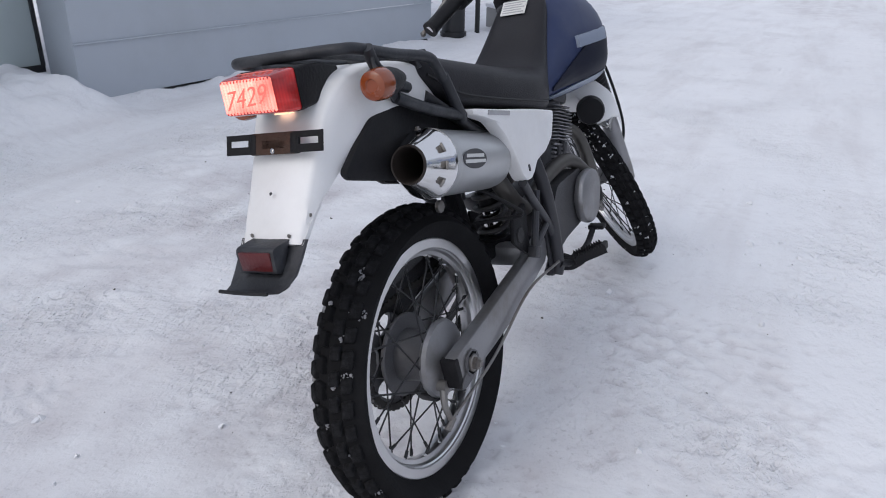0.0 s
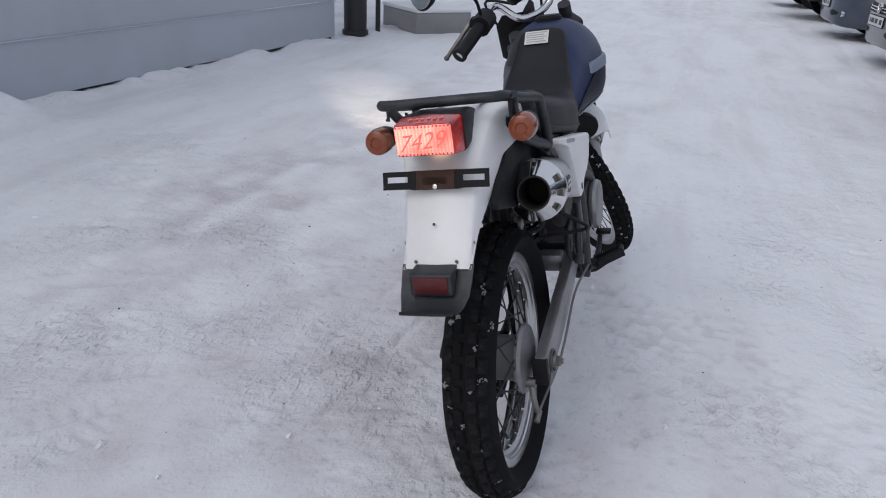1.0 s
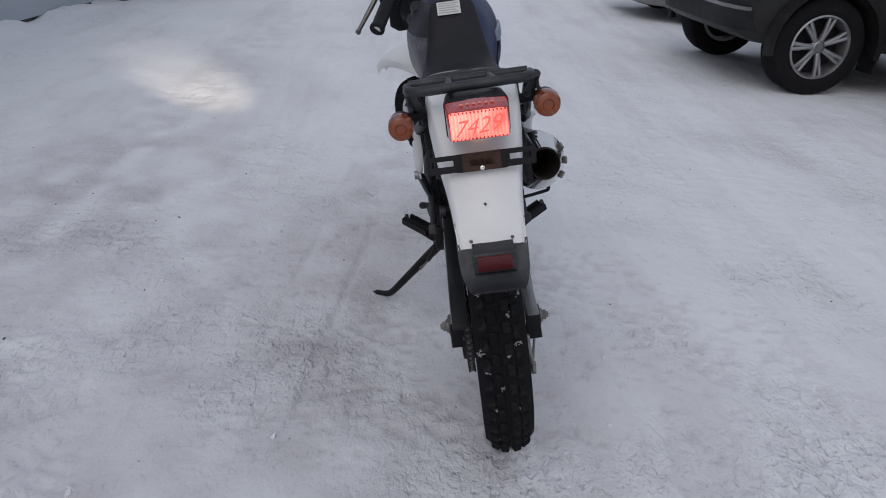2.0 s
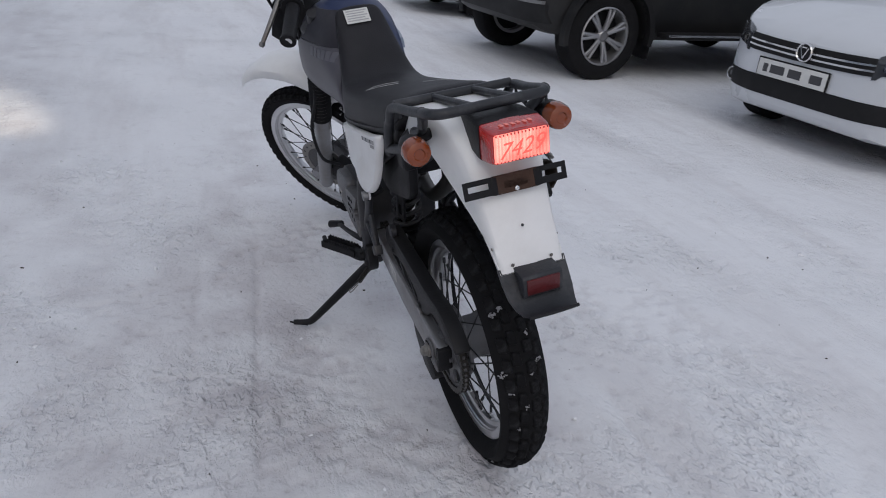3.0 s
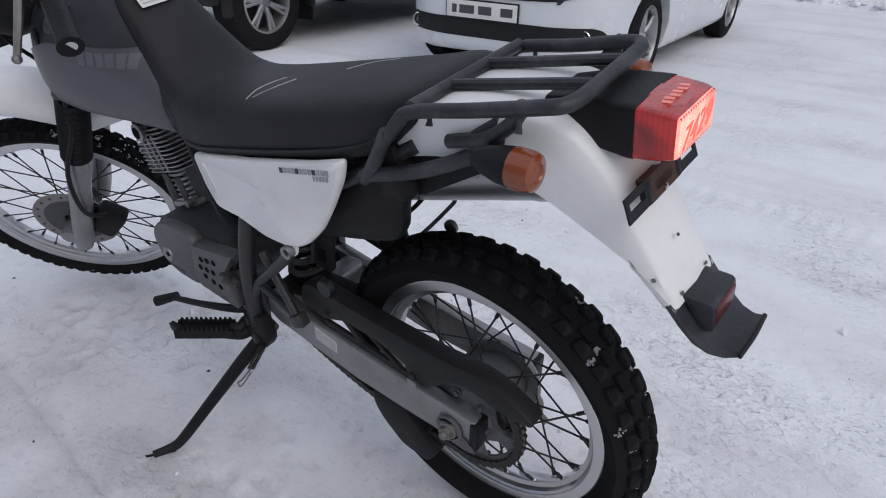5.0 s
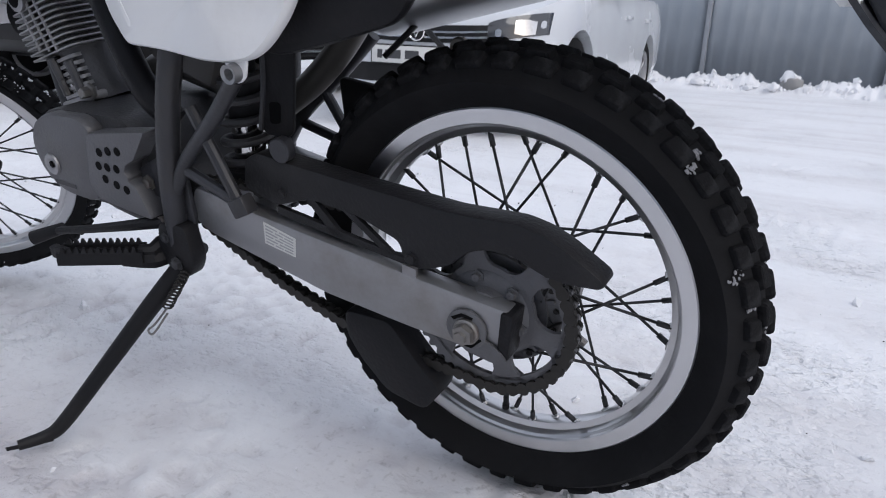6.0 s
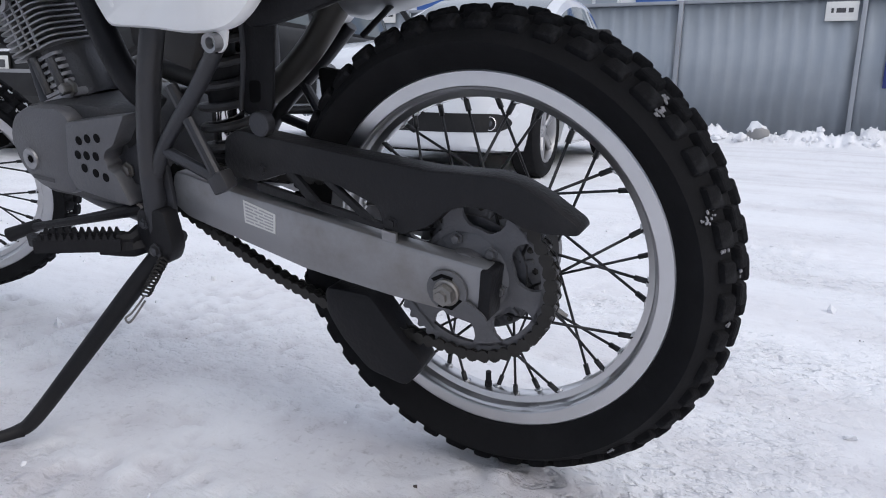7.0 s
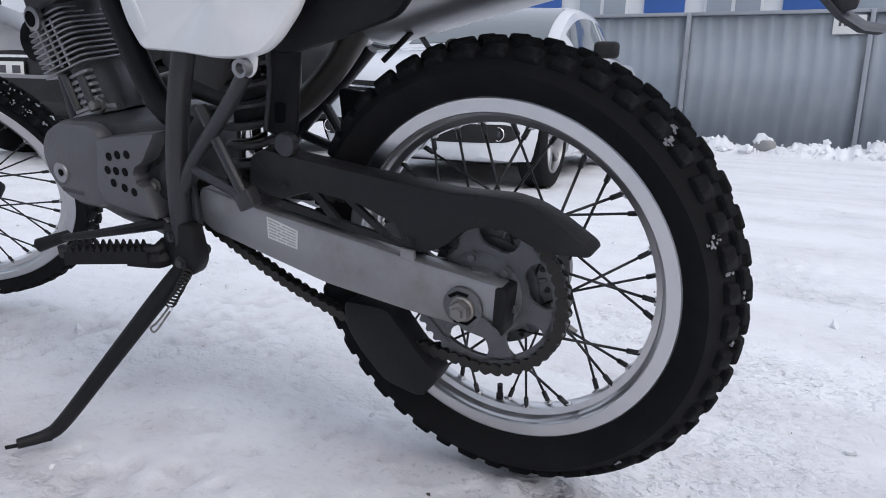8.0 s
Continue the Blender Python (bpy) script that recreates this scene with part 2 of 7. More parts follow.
def snow_material(name, dirt_shade):
    """Packed snow: white with grey-brown traffic dirt, shade of small pits put into the colour, crusty relief."""
    m = bpy.data.materials.new(name)
    m.use_nodes = True
    N, K = m.node_tree.nodes, m.node_tree.links.new
    b = N["Principled BSDF"]
    co = N.new("ShaderNodeTexCoord")

    def noise_node(scale, detail, rough=0.6, stretch=None):
        n = N.new("ShaderNodeTexNoise")
        n.inputs["Scale"].default_value, n.inputs["Detail"].default_value, n.inputs["Roughness"].default_value = scale, detail, rough
        if stretch:
            mp = N.new("ShaderNodeMapping")
            mp.inputs["Scale"].default_value, mp.inputs["Rotation"].default_value = stretch, (0, 0, radians(-6))
            K(co.outputs["Object"], mp.inputs["Vector"])
            K(mp.outputs[0], n.inputs["Vector"])
        else:
            K(co.outputs["Object"], n.inputs["Vector"])
        return n

    def ranged(n, lo, hi, a, c):
        r = N.new("ShaderNodeMapRange")
        for k, v in enumerate((lo, hi, a, c)):
            r.inputs[k + 1].default_value = v
        K(n.outputs["Fac"], r.inputs[0])
        return r

    def over(fac, under, colour):
        g = N.new("ShaderNodeMixRGB")
        g.inputs[2].default_value = (*colour, 1)
        K(fac.outputs[0], g.inputs[0])
        K(under, g.inputs[1])
        return g.outputs[0]

    base = N.new("ShaderNodeMixRGB")
    base.inputs[1].default_value, base.inputs[2].default_value = (0.72, 0.73, 0.76, 1), (0.84, 0.845, 0.865, 1)
    K(noise_node(1.3, 6).outputs["Fac"], base.inputs[0])
    out = base.outputs[0]
    out = over(ranged(noise_node(1.0, 8, 0.62, (2.6, 0.45, 1)), 0.48, 0.72, 0, dirt_shade), out, (0.58, 0.56, 0.575))
    out = over(ranged(noise_node(9, 9, 0.7), 0.56, 0.76, 0, dirt_shade * 0.55), out, (0.42, 0.40, 0.405))
    out = over(ranged(noise_node(38, 4, 0.6), 0.71, 0.79, 0, dirt_shade), out, (0.22, 0.21, 0.20))
    out = over(ranged(noise_node(130, 3, 0.6), 0.60, 0.76, 0, dirt_shade * 0.30), out, (0.44, 0.43, 0.435))
    # stretched dark flecks: the shaded side of small pits, painted into the snow
    out = over(ranged(noise_node(46, 5, 0.7, (0.45, 1.7, 1)), 0.62, 0.76, 0, dirt_shade * 0.5), out, (0.40, 0.39, 0.395))
    soil_shade = N.new("ShaderNodeAttribute")
    soil_shade.attribute_name = "soil_shade"
    for scale, lo, hi, most, colour in ((5, 0.20, 0.62, 0.80, (0.49, 0.465, 0.490)), (70, 0.56, 0.68, 0.50, (0.30, 0.285, 0.29))):
        mul = N.new("ShaderNodeMath")
        mul.operation = "MULTIPLY"
        K(soil_shade.outputs["Fac"], mul.inputs[0])
        K(ranged(noise_node(scale, 7, 0.62), lo, hi, 0, most).outputs[0], mul.inputs[1])
        out = over(mul, out, colour)
    K(out, b.inputs["Base Color"])
    b.inputs["Roughness"].default_value = 0.72
    b.inputs["Specular IOR Level"].default_value = 0.3
    total = None
    for scale, weight, rough in ((6, 0.9, 0.5), (22, 0.33, 0.5), (60, 0.13, 0.5), (150, 0.04, 0.5)):
        n = noise_node(scale, 4, rough)
        add = N.new("ShaderNodeMath")
        add.operation = "MULTIPLY_ADD"
        add.inputs[1].default_value = weight
        K(n.outputs["Fac"], add.inputs[0])
        if total:
            K(total, add.inputs[2])
        else:
            add.inputs[2].default_value = 0
        total = add.outputs[0]
    for scale, weight in ((34, 0.21), (80, 0.09)):
        add = N.new("ShaderNodeMath")
        add.operation = "MULTIPLY_ADD"
        add.inputs[1].default_value = weight
        K(ranged(noise_node(scale, 3, 0.5, (1.25, 0.8, 1)), 0.53, 0.72, 1, 0).outputs[0], add.inputs[0])
        K(total, add.inputs[2])
        total = add.outputs[0]
    bp = N.new("ShaderNodeBump")
    bp.inputs["Strength"].default_value, bp.inputs["Distance"].default_value = 1.0, 0.034
    K(ranged(noise_node(1.7, 3, 0.5), 0.42, 0.66, 0.20, 1.0).outputs[0], bp.inputs["Strength"])
    K(total, bp.inputs["Height"])
    K(bp.outputs[0], b.inputs["Normal"])
    return m


SNOW = snow_material("packed_snow", 0.55)
CLEANSNOW = snow_material("fresh_snow", 0.12)
TREADSNOW = mat("grimy_snow", (0.27, 0.27, 0.285), 0.8, var=0.3, scale=60, bump=0.4, bscale=200)
GRIT = mat("dark_grit", (0.07, 0.06, 0.055), 0.9, var=0.5, scale=40)


# ---- builders ----
def part(name, bm, material, parent=None, label="", smooth=True, angle=35):
    """Links a bmesh as one mesh object under a thing or a part."""
    me = bpy.data.meshes.new(name)
    bmesh.ops.recalc_face_normals(bm, faces=bm.faces)
    bm.to_mesh(me)
    bm.free()
    return put(name, me, material, parent, label, smooth, angle)


def put(name, me, material, parent=None, label="", smooth=True, angle=35):
    me.materials.append(material)
    if smooth:
        me.shade_smooth()
        me.set_sharp_from_angle(angle=radians(angle))
    ob = new(name, me)
    if parent:
        ob.parent = parent
    if label:
        ob["label"] = label
    return ob


def thing(name, label, category, m=Matrix(), group="", kind=""):
    ob = new(name)
    ob.empty_display_size = 0.1
    ob.matrix_world = m
    return tagged(ob, label, category, group, kind)


def box(size, at=(0, 0, 0), bevel=0.0, turn=(0, 0, 0), bm=None, seg=2):
    bm = bm or bmesh.new()
    made = bmesh.ops.create_cube(bm, size=1)["verts"]
    bmesh.ops.scale(bm, vec=size, verts=made)
    if bevel:
        edges = list({e for v in made for e in v.link_edges})
        made = list({v for f in bmesh.ops.bevel(bm, geom=edges, offset=bevel, segments=seg, profile=0.5, affect="EDGES")["faces"] for v in f.verts} | {v for v in made if v.is_valid})
    bmesh.ops.transform(bm, matrix=pose(*at, *turn), verts=made)
    return bm


def slab(outline, x0, x1, bevel=0.0, bm=None):
    """An outline in (y, z), extruded from x0 to x1, with rounded edges."""
    bm = bm or bmesh.new()
    a = [bm.verts.new((x0, y, z)) for y, z in outline]
    b = [bm.verts.new((x1, y, z)) for y, z in outline]
    n = len(outline)
    faces = [bm.faces.new(a), bm.faces.new(b[::-1])]
    for i in range(n):
        faces.append(bm.faces.new((a[i], b[i], b[(i + 1) % n], a[(i + 1) % n])))
    if bevel:
        bmesh.ops.recalc_face_normals(bm, faces=faces)
        rim = [e for f in faces[:2] for e in f.edges]
        bmesh.ops.bevel(bm, geom=rim, offset=bevel, segments=2, profile=0.5, affect="EDGES", clamp_overlap=True)
    return bm


def rounded(points, radius, n=4):
    """An outline with its corners rounded."""
    out = []
    for i, p in enumerate(points):
        p, a, b = Vector(p), Vector(points[i - 1]), Vector(points[(i + 1) % len(points)])
        r = min(radius, (a - p).length * 0.45, (b - p).length * 0.45)
        s, e = p + (a - p).normalized() * r, p + (b - p).normalized() * r
        for k in range(n + 1):
            u = k / n
            out.append(tuple(s * (1 - u) ** 2 + p * 2 * u * (1 - u) + e * u ** 2))
    return out


def curved(points, steps=6):
    """Points on a smooth curve through the given ones."""
    p = [Vector(q) for q in points]
    p = [p[0] * 2 - p[1], *p, p[-1] * 2 - p[-2]]
    out = []
    for i in range(1, len(p) - 2):
        for k in range(steps):
            u = k / steps
            out.append(0.5 * (2 * p[i] + (p[i + 1] - p[i - 1]) * u + (2 * p[i - 1] - 5 * p[i] + 4 * p[i + 1] - p[i + 2]) * u ** 2 + (3 * p[i] - p[i - 1] - 3 * p[i + 1] + p[i + 2]) * u ** 3))
    out.append(p[-2])
    return out


def loft(rings, bm=None, caps=True, closed=False, ring_closed=True):
    bm = bm or bmesh.new()
    vs = [[bm.verts.new(p) for p in r] for r in rings]
    n, m = len(rings), len(rings[0])
    for i in range(n if closed else n - 1):
        for j in range(m if ring_closed else m - 1):
            a, b = vs[i], vs[(i + 1) % n]
            bm.faces.new((a[j], a[(j + 1) % m], b[(j + 1) % m], b[j]))
    if caps and not closed:
        bm.faces.new(vs[0])
        bm.faces.new(vs[-1][::-1])
    return bm


def tube(points, radius, sides=10, steps=5, smooth=True, bm=None, closed=False):
    """A round bar along points; radius a number, or one for each point."""
    if smooth and len(points) > 2:
        if not isinstance(radius, (int, float)):
            old = list(radius)
            radius = [old[min(len(old) - 1, k // steps)] * (1 - (k % steps) / steps) + old[min(len(old) - 1, k // steps + 1)] * (k % steps) / steps for k in range((len(points) - 1) * steps + 1)]
        points = curved(points, steps)
    p = [Vector(q) for q in points]
    side, rings = None, []
    for i, q in enumerate(p):
        d = (p[min(i + 1, len(p) - 1)] - p[max(i - 1, 0)]).normalized()
        side = d.orthogonal() if side is None else side - d * side.dot(d)
        side = side.normalized()
        other = d.cross(side)
        r = radius if isinstance(radius, (int, float)) else radius[i]
        rings.append([q + (side * math.cos(a) + other * math.sin(a)) * r for a in (2 * math.pi * k / sides for k in range(sides))])
    return loft(rings, bm)


def lathe(profile, n=48, closed=True, bm=None, m=Matrix(), a0=0.0, a1=360.0):
    """A profile of (x, r) turned about the x axis."""
    full = a1 - a0 >= 360
    rings = []
    for k in range(n if full else n + 1):
        a = radians(a0 + (a1 - a0) * k / n)
        rings.append([m @ Vector((x, -r * math.sin(a), r * math.cos(a))) for x, r in profile])
    return loft(rings, bm, caps=not full, closed=full, ring_closed=closed)


def disc(x0, x1, r, at=(0, 0), n=32, bevel=0.002, bm=None, hole=0.0):
    """A plate across x with rounded rims, centred on (y, z)."""
    h = max(hole, 0.0004)
    return lathe([(x0, h), (x0, r - bevel), (x0 + bevel, r), (x1 - bevel, r), (x1, r - bevel), (x1, h)], n, True, bm, Matrix.Translation((0, *at)))


def bolt(at, r=0.008, h=0.006, axis="x", bm=None, sign=-1):
    bm = bm or bmesh.new()
    turn = {"x": Matrix(), "y": pose(0, 0, 0, 0, 0, 90), "z": pose(0, 0, 0, 0, -90, 0)}[axis]
    m = Matrix.Translation(at) @ turn @ Matrix.Scale(sign, 4, (1, 0, 0))
    lathe([(0, 0.0004), (0, r * 1.5), (h * 0.25, r * 1.5), (h * 0.3, r), (h * 0.9, r), (h, r * 0.8), (h, 0.0004)], 6, True, bm, m)
    return bm


def text_mesh(body, size, m, material, name, parent=None, bold=0.0):
    """Built-in lettering, turned into a mesh."""
    c = bpy.data.curves.new(name, "FONT")
    c.body, c.size, c.align_x, c.align_y, c.extrude, c.offset = body, size, "CENTER", "CENTER", 0.0006, bold
    tmp = bpy.data.objects.new(name, c)
    scene.collection.objects.link(tmp)
    me = bpy.data.meshes.new_from_object(tmp.evaluated_get(bpy.context.evaluated_depsgraph_get()))
    bpy.data.objects.remove(tmp)
    me.transform(m)
    return put(name, me, material, parent, smooth=False)


class Lattice:
    """Smooth random heights, quick on whole arrays."""

    def __init__(self, seed):
        self.v = np.random.default_rng(seed).random((256, 256))

    def __call__(self, x, y):
        i, j = np.floor(x).astype(int), np.floor(y).astype(int)
        u, w = x - i, y - j
        u, w = u * u * (3 - 2 * u), w * w * (3 - 2 * w)
        v = self.v
        i0, i1, j0, j1 = i % 256, (i + 1) % 256, j % 256, (j + 1) % 256
        return (v[i0, j0] * (1 - u) + v[i1, j0] * u) * (1 - w) + (v[i0, j1] * (1 - u) + v[i1, j1] * u) * w - 0.5


def steps_to(fine, reach, step):
    """Coordinates: even out to +-fine, then growing out to reach."""
    a = list(np.arange(0, fine + step / 2, step))
    d = step
    while a[-1] < reach:
        d *= 1.13
        a.append(a[-1] + d)
    return np.array([-v for v in a[:0:-1]] + a)


def grid_mesh(name, X, Y, Z, material):
    n, m = X.shape
    v = np.stack([X, Y, Z], -1).reshape(-1, 3)
    k = np.arange(n * m).reshape(n, m)
    f = np.stack([k[:-1, :-1], k[1:, :-1], k[1:, 1:], k[:-1, 1:]], -1).reshape(-1, 4)
    me = bpy.data.meshes.new(name)
    me.from_pydata(v.tolist(), [], f.tolist())
    return put(name, me, material, angle=180)



# ---- ground: packed snow with ruts ----
def dents(x, y):
    """Small pits trodden and driven into the crust, 0 to 1."""
    a, b, c = Lattice(1), Lattice(2), Lattice(3)
    return np.clip(3.4 * (c(x * 29 + 7, y * 36) + b(x * 52, y * 61 + 5) * 0.6 + 0.8 * a(x * 3.1, y * 2.3 + 3) - 0.22), 0, 1)


def grooves(x, y):
    """Thin broken grooves left by tyres, depth in metres."""
    b, c = Lattice(2), Lattice(3)
    deep = 0 * x
    for at, slope, most, y0, y1 in ((0.488, 0.079, 0.008, -0.5, 0.15), (0.520, 0.17, 0.007, -0.5, 0.2), (0.782, 0.022, 0.012, -0.7, 0.3), (0.824, -0.084, 0.009, -0.5, 0.2), (-0.498, 0.115, 0.012, -0.1, 2.0), (-0.68, 0.10, 0.006, 0.2, 2.2), (1.62, 0.12, 0.005, -1.0, 2.5)):
        d = x - at - slope * y + 0.016 * b(y * 1.4 + at * 9, y * 0 + at)
        ends = np.clip((y - y0) / 0.2, 0, 1) * np.clip((y1 - y) / 0.2, 0, 1)
        deep += ends * most * np.exp(-(d / 0.012) ** 2) * np.clip(2.6 * (0.24 + c(y * 3.1 + at * 31, x * 0 + 2)), 0, 1)
    return deep


def ground_height(x, y):
    a, b, c = Lattice(1), Lattice(2), Lattice(3)
    h = 0.010 * a(x * 1.6 + 9, y * 0.9 + 4) + 0.007 * b(x * 5 + 3, y * 3.2) + 0.0045 * c(x * 14, y * 11) + 0.003 * a(x * 37, y * 33)
    near = np.exp(-((x / 2.2) ** 2 + ((y - 0.6) / 2.6) ** 2))
    h *= 1 - 0.35 * near
    for at, slope, wide, deep in ((0.95, 0.10, 0.07, 0.008), (1.30, 0.11, 0.05, 0.006), (-0.95, 0.03, 0.05, 0.008), (-1.75, 0.05, 0.12, 0.007), (2.1, 0.02, 0.12, 0.008)):
        d = x - at - slope * y + 0.08 * b(y * 0.7 + at, y * 0 + at)
        tread = 0.75 + 0.5 * (np.sin(y * 70 + 6 * c(x * 3, y * 3)) > 0)
        h -= deep * np.exp(-(d / wide) ** 4) * tread * np.clip(1.2 * (0.5 + b(x * 0.9 + 5, y * 0.8)), 0, 1)
    h -= grooves(x, y)
    crust = np.clip(3.0 * (a(x * 0.85 + 31, y * 0.8 + 12) - 0.06), 0, 1)
    h -= (0.0024 + 0.0052 * np.exp(-(x / 0.9) ** 2 - ((y - 0.6) / 1.3) ** 2) + 0.0050 * crust) * dents(x, y)
    # footprints and scuffs on the way to the door
    for k in range(26):
        fx, fy = -1.1 - 0.062 * k + 0.22 * math.sin(k * 2.4), -0.35 + 0.105 * k + 0.16 * math.cos(k * 1.7)
        turn = 0.9 + 0.5 * math.sin(k * 1.3)
        u, w = (x - fx) * math.cos(turn) + (y - fy) * math.sin(turn), (y - fy) * math.cos(turn) - (x - fx) * math.sin(turn)
        foot = np.exp(-((u / 0.13) ** 4 + (w / 0.048) ** 4))
        h -= foot * (0.012 + 0.006 * (np.sin(u * 120) > 0.2)) - 0.008 * np.exp(-((u / 0.17) ** 4 + (w / 0.075) ** 4))
    # snow pressed aside by the rear tyre
    h += 0.017 * np.exp(-((x - 0.045) / 0.075) ** 2 - (y / 0.14) ** 2)
    h += 0.011 * np.exp(-((np.abs(x - 0.06) - 0.055) / 0.02) ** 2 - (y / 0.11) ** 2) * (0.7 + 0.8 * c(x * 40, y * 37))
    # the bank ploughed up against the door
    s = np.clip((x + 3.0) / -0.85, 0, 1)
    t = np.clip((2.32 - y) / 0.5, 0, 1)
    h += (0.27 + 0.12 * a(x * 3, y * 2.5) + 0.07 * b(x * 8, y * 7) + 0.03 * c(x * 19, y * 17)) * s * s * (3 - 2 * s) * t * t * (3 - 2 * t) * np.clip((y + 6) / 3, 0, 1)
    # snow drifted against the foot of the wall
    d = x + 3.845 - 0.0875 * (y - 2.08)
    h += np.clip(0.025 + 0.09 * c(y * 2.7, y * 0 + 5) + 0.05 * b(y * 9, x * 6), 0, 1) * np.exp(-((d - 0.02) / 0.16) ** 2) * (y > 2.0) * (y < 9)
    # the bank along the fence
    f = np.exp(-((x - 10.15 - 0.25 * b(y * 0.8, y * 0 + 3)) / 0.28) ** 2)
    h += f * np.clip(0.14 + 0.16 * a(y * 1.3 + 2, x * 2) + 0.16 * c(y * 4.2, x * 4) + 0.10 * b(y * 11, x * 10) + 0.07 * c(y * 17, x * 14), 0.02, 1) * (np.abs(y) < 60)
    return h


def soil_shade_at(x, y):
    """Brown-grey traffic dirt: a long streak beside the wheels, ruts and trodden patches; grooves and dents get their
    shade as colour.
    """
    a, b, c = Lattice(11), Lattice(12), Lattice(13)
    wave = 0.10 * a(y * 0.9 + 3, y * 0 + 1)
    streak = np.exp(-((x + 0.52 - 0.11 * y + wave * 0.5) / 0.16) ** 2) * np.clip(0.75 + 1.2 * b(x * 1.1, y * 0.9), 0, 1) * (np.abs(y - 0.5) < 4)
    streak += 0.7 * np.exp(-((x - 0.12 + 0.05 * y + wave) / 0.16) ** 2) * np.clip(0.5 + 1.6 * b(x * 2 + 9, y * 1.1), 0, 1) * (y < 0.6)
    trodden = np.exp(-((x + 1.75) / 0.55) ** 2 - ((y - 1.5) / 0.75) ** 2)
    lanes = np.clip(3 * (b(x * 1.3 + 40, y * 0.22 + 9) - 0.12), 0, 1) * 0.7
    # grooves darkened as well: the shade inside them is put into the colour
    lanes = lanes + 85 * grooves(x, y)
    grain = np.clip(0.55 + 1.3 * c(x * 9, y * 7), 0, 1.2)
    # the dents term paints the shade of the pits over the dirt
    return np.clip((streak + 0.9 * trodden + lanes) * grain + (0.12 + 0.50 * np.exp(-(x / 0.9) ** 2 - ((y - 0.6) / 1.3) ** 2)) * dents(x, y), 0, 1)


gx, gy = steps_to(4.3, 900, 0.026), np.concatenate([[-900, -400, -150, -60, -30, -18], np.arange(-12, -3.2, 0.12), np.arange(-3.2, -1.0, 0.025), np.arange(-1.0, 1.6, 0.013), np.arange(1.6, 3.3, 0.025), np.arange(3.3, 14, 0.09), [16, 19, 24, 32, 45, 70, 120, 250, 500, 900]])
gx = np.sort(np.concatenate([gx[((gx < 9.2) | (gx > 11)) & ((gx < -1.25) | (gx > 1.25))], np.arange(-1.25, 1.25, 0.012), np.arange(9.3, 10.9, 0.06)]))
GX, GY = np.meshgrid(gx, gy + 0.6, indexing="ij")
ground = grid_mesh("ground", GX, GY, ground_height(GX, GY), SNOW)
soil_shade = ground.data.attributes.new("soil_shade", "FLOAT", "POINT")
soil_shade.data.foreach_set("value", soil_shade_at(GX, GY).reshape(-1).astype(np.float32))
tagged(ground, "packed dirty snow with tyre ruts and footprints", "ground", kind="structure")


def scatter(name, label, count, sizes, reach, material, seed):
    """Loose crumbs lying about on the snow, one heap of stuff."""
    rnd = random.Random(seed)
    spots = [(rnd.uniform(*reach[0]), rnd.uniform(*reach[1])) for _ in range(count)]
    zs = ground_height(np.array([p[0] for p in spots]), np.array([p[1] for p in spots]))
    bm = bmesh.new()
    for (x, y), z in zip(spots, zs):
        r = rnd.uniform(*sizes) * (0.5 + 1.2 * rnd.random() ** 3)
        m = Matrix.Translation((x, y, float(z) + r * 0.15)) @ pose(0, 0, 0, rnd.uniform(0, 360), rnd.uniform(0, 360), 0) @ Matrix.Diagonal((r * rnd.uniform(0.7, 1.5), r * rnd.uniform(0.6, 1.2), r * 0.6, 1))
        made = bmesh.ops.create_icosphere(bm, subdivisions=1, radius=1, matrix=m)["verts"]
        for v in made:
            v.co += Vector((rnd.uniform(-1, 1), rnd.uniform(-1, 1), rnd.uniform(-1, 1))) * r * 0.28
    return tagged(part(name, bm, material, angle=30), label, "crumbs", kind="stuff")


scatter("snow_crumbs", "loose crumbs of frozen snow on the packed ground", 150, (0.005, 0.011), ((-2.4, 2.2), (-0.9, 2.6)), CLEANSNOW, 5)
scatter("grit", "dark grit and sand specks on the packed snow", 120, (0.0022, 0.0040), ((-2.2, 2.2), (-0.9, 2.8)), GRIT, 6)


# ---- garage wall on the far side of the lane ----
WALL = pose(-3.845, 2.08, 0, 0, 0, -5.0)  # local y runs along the wall, x to the lane


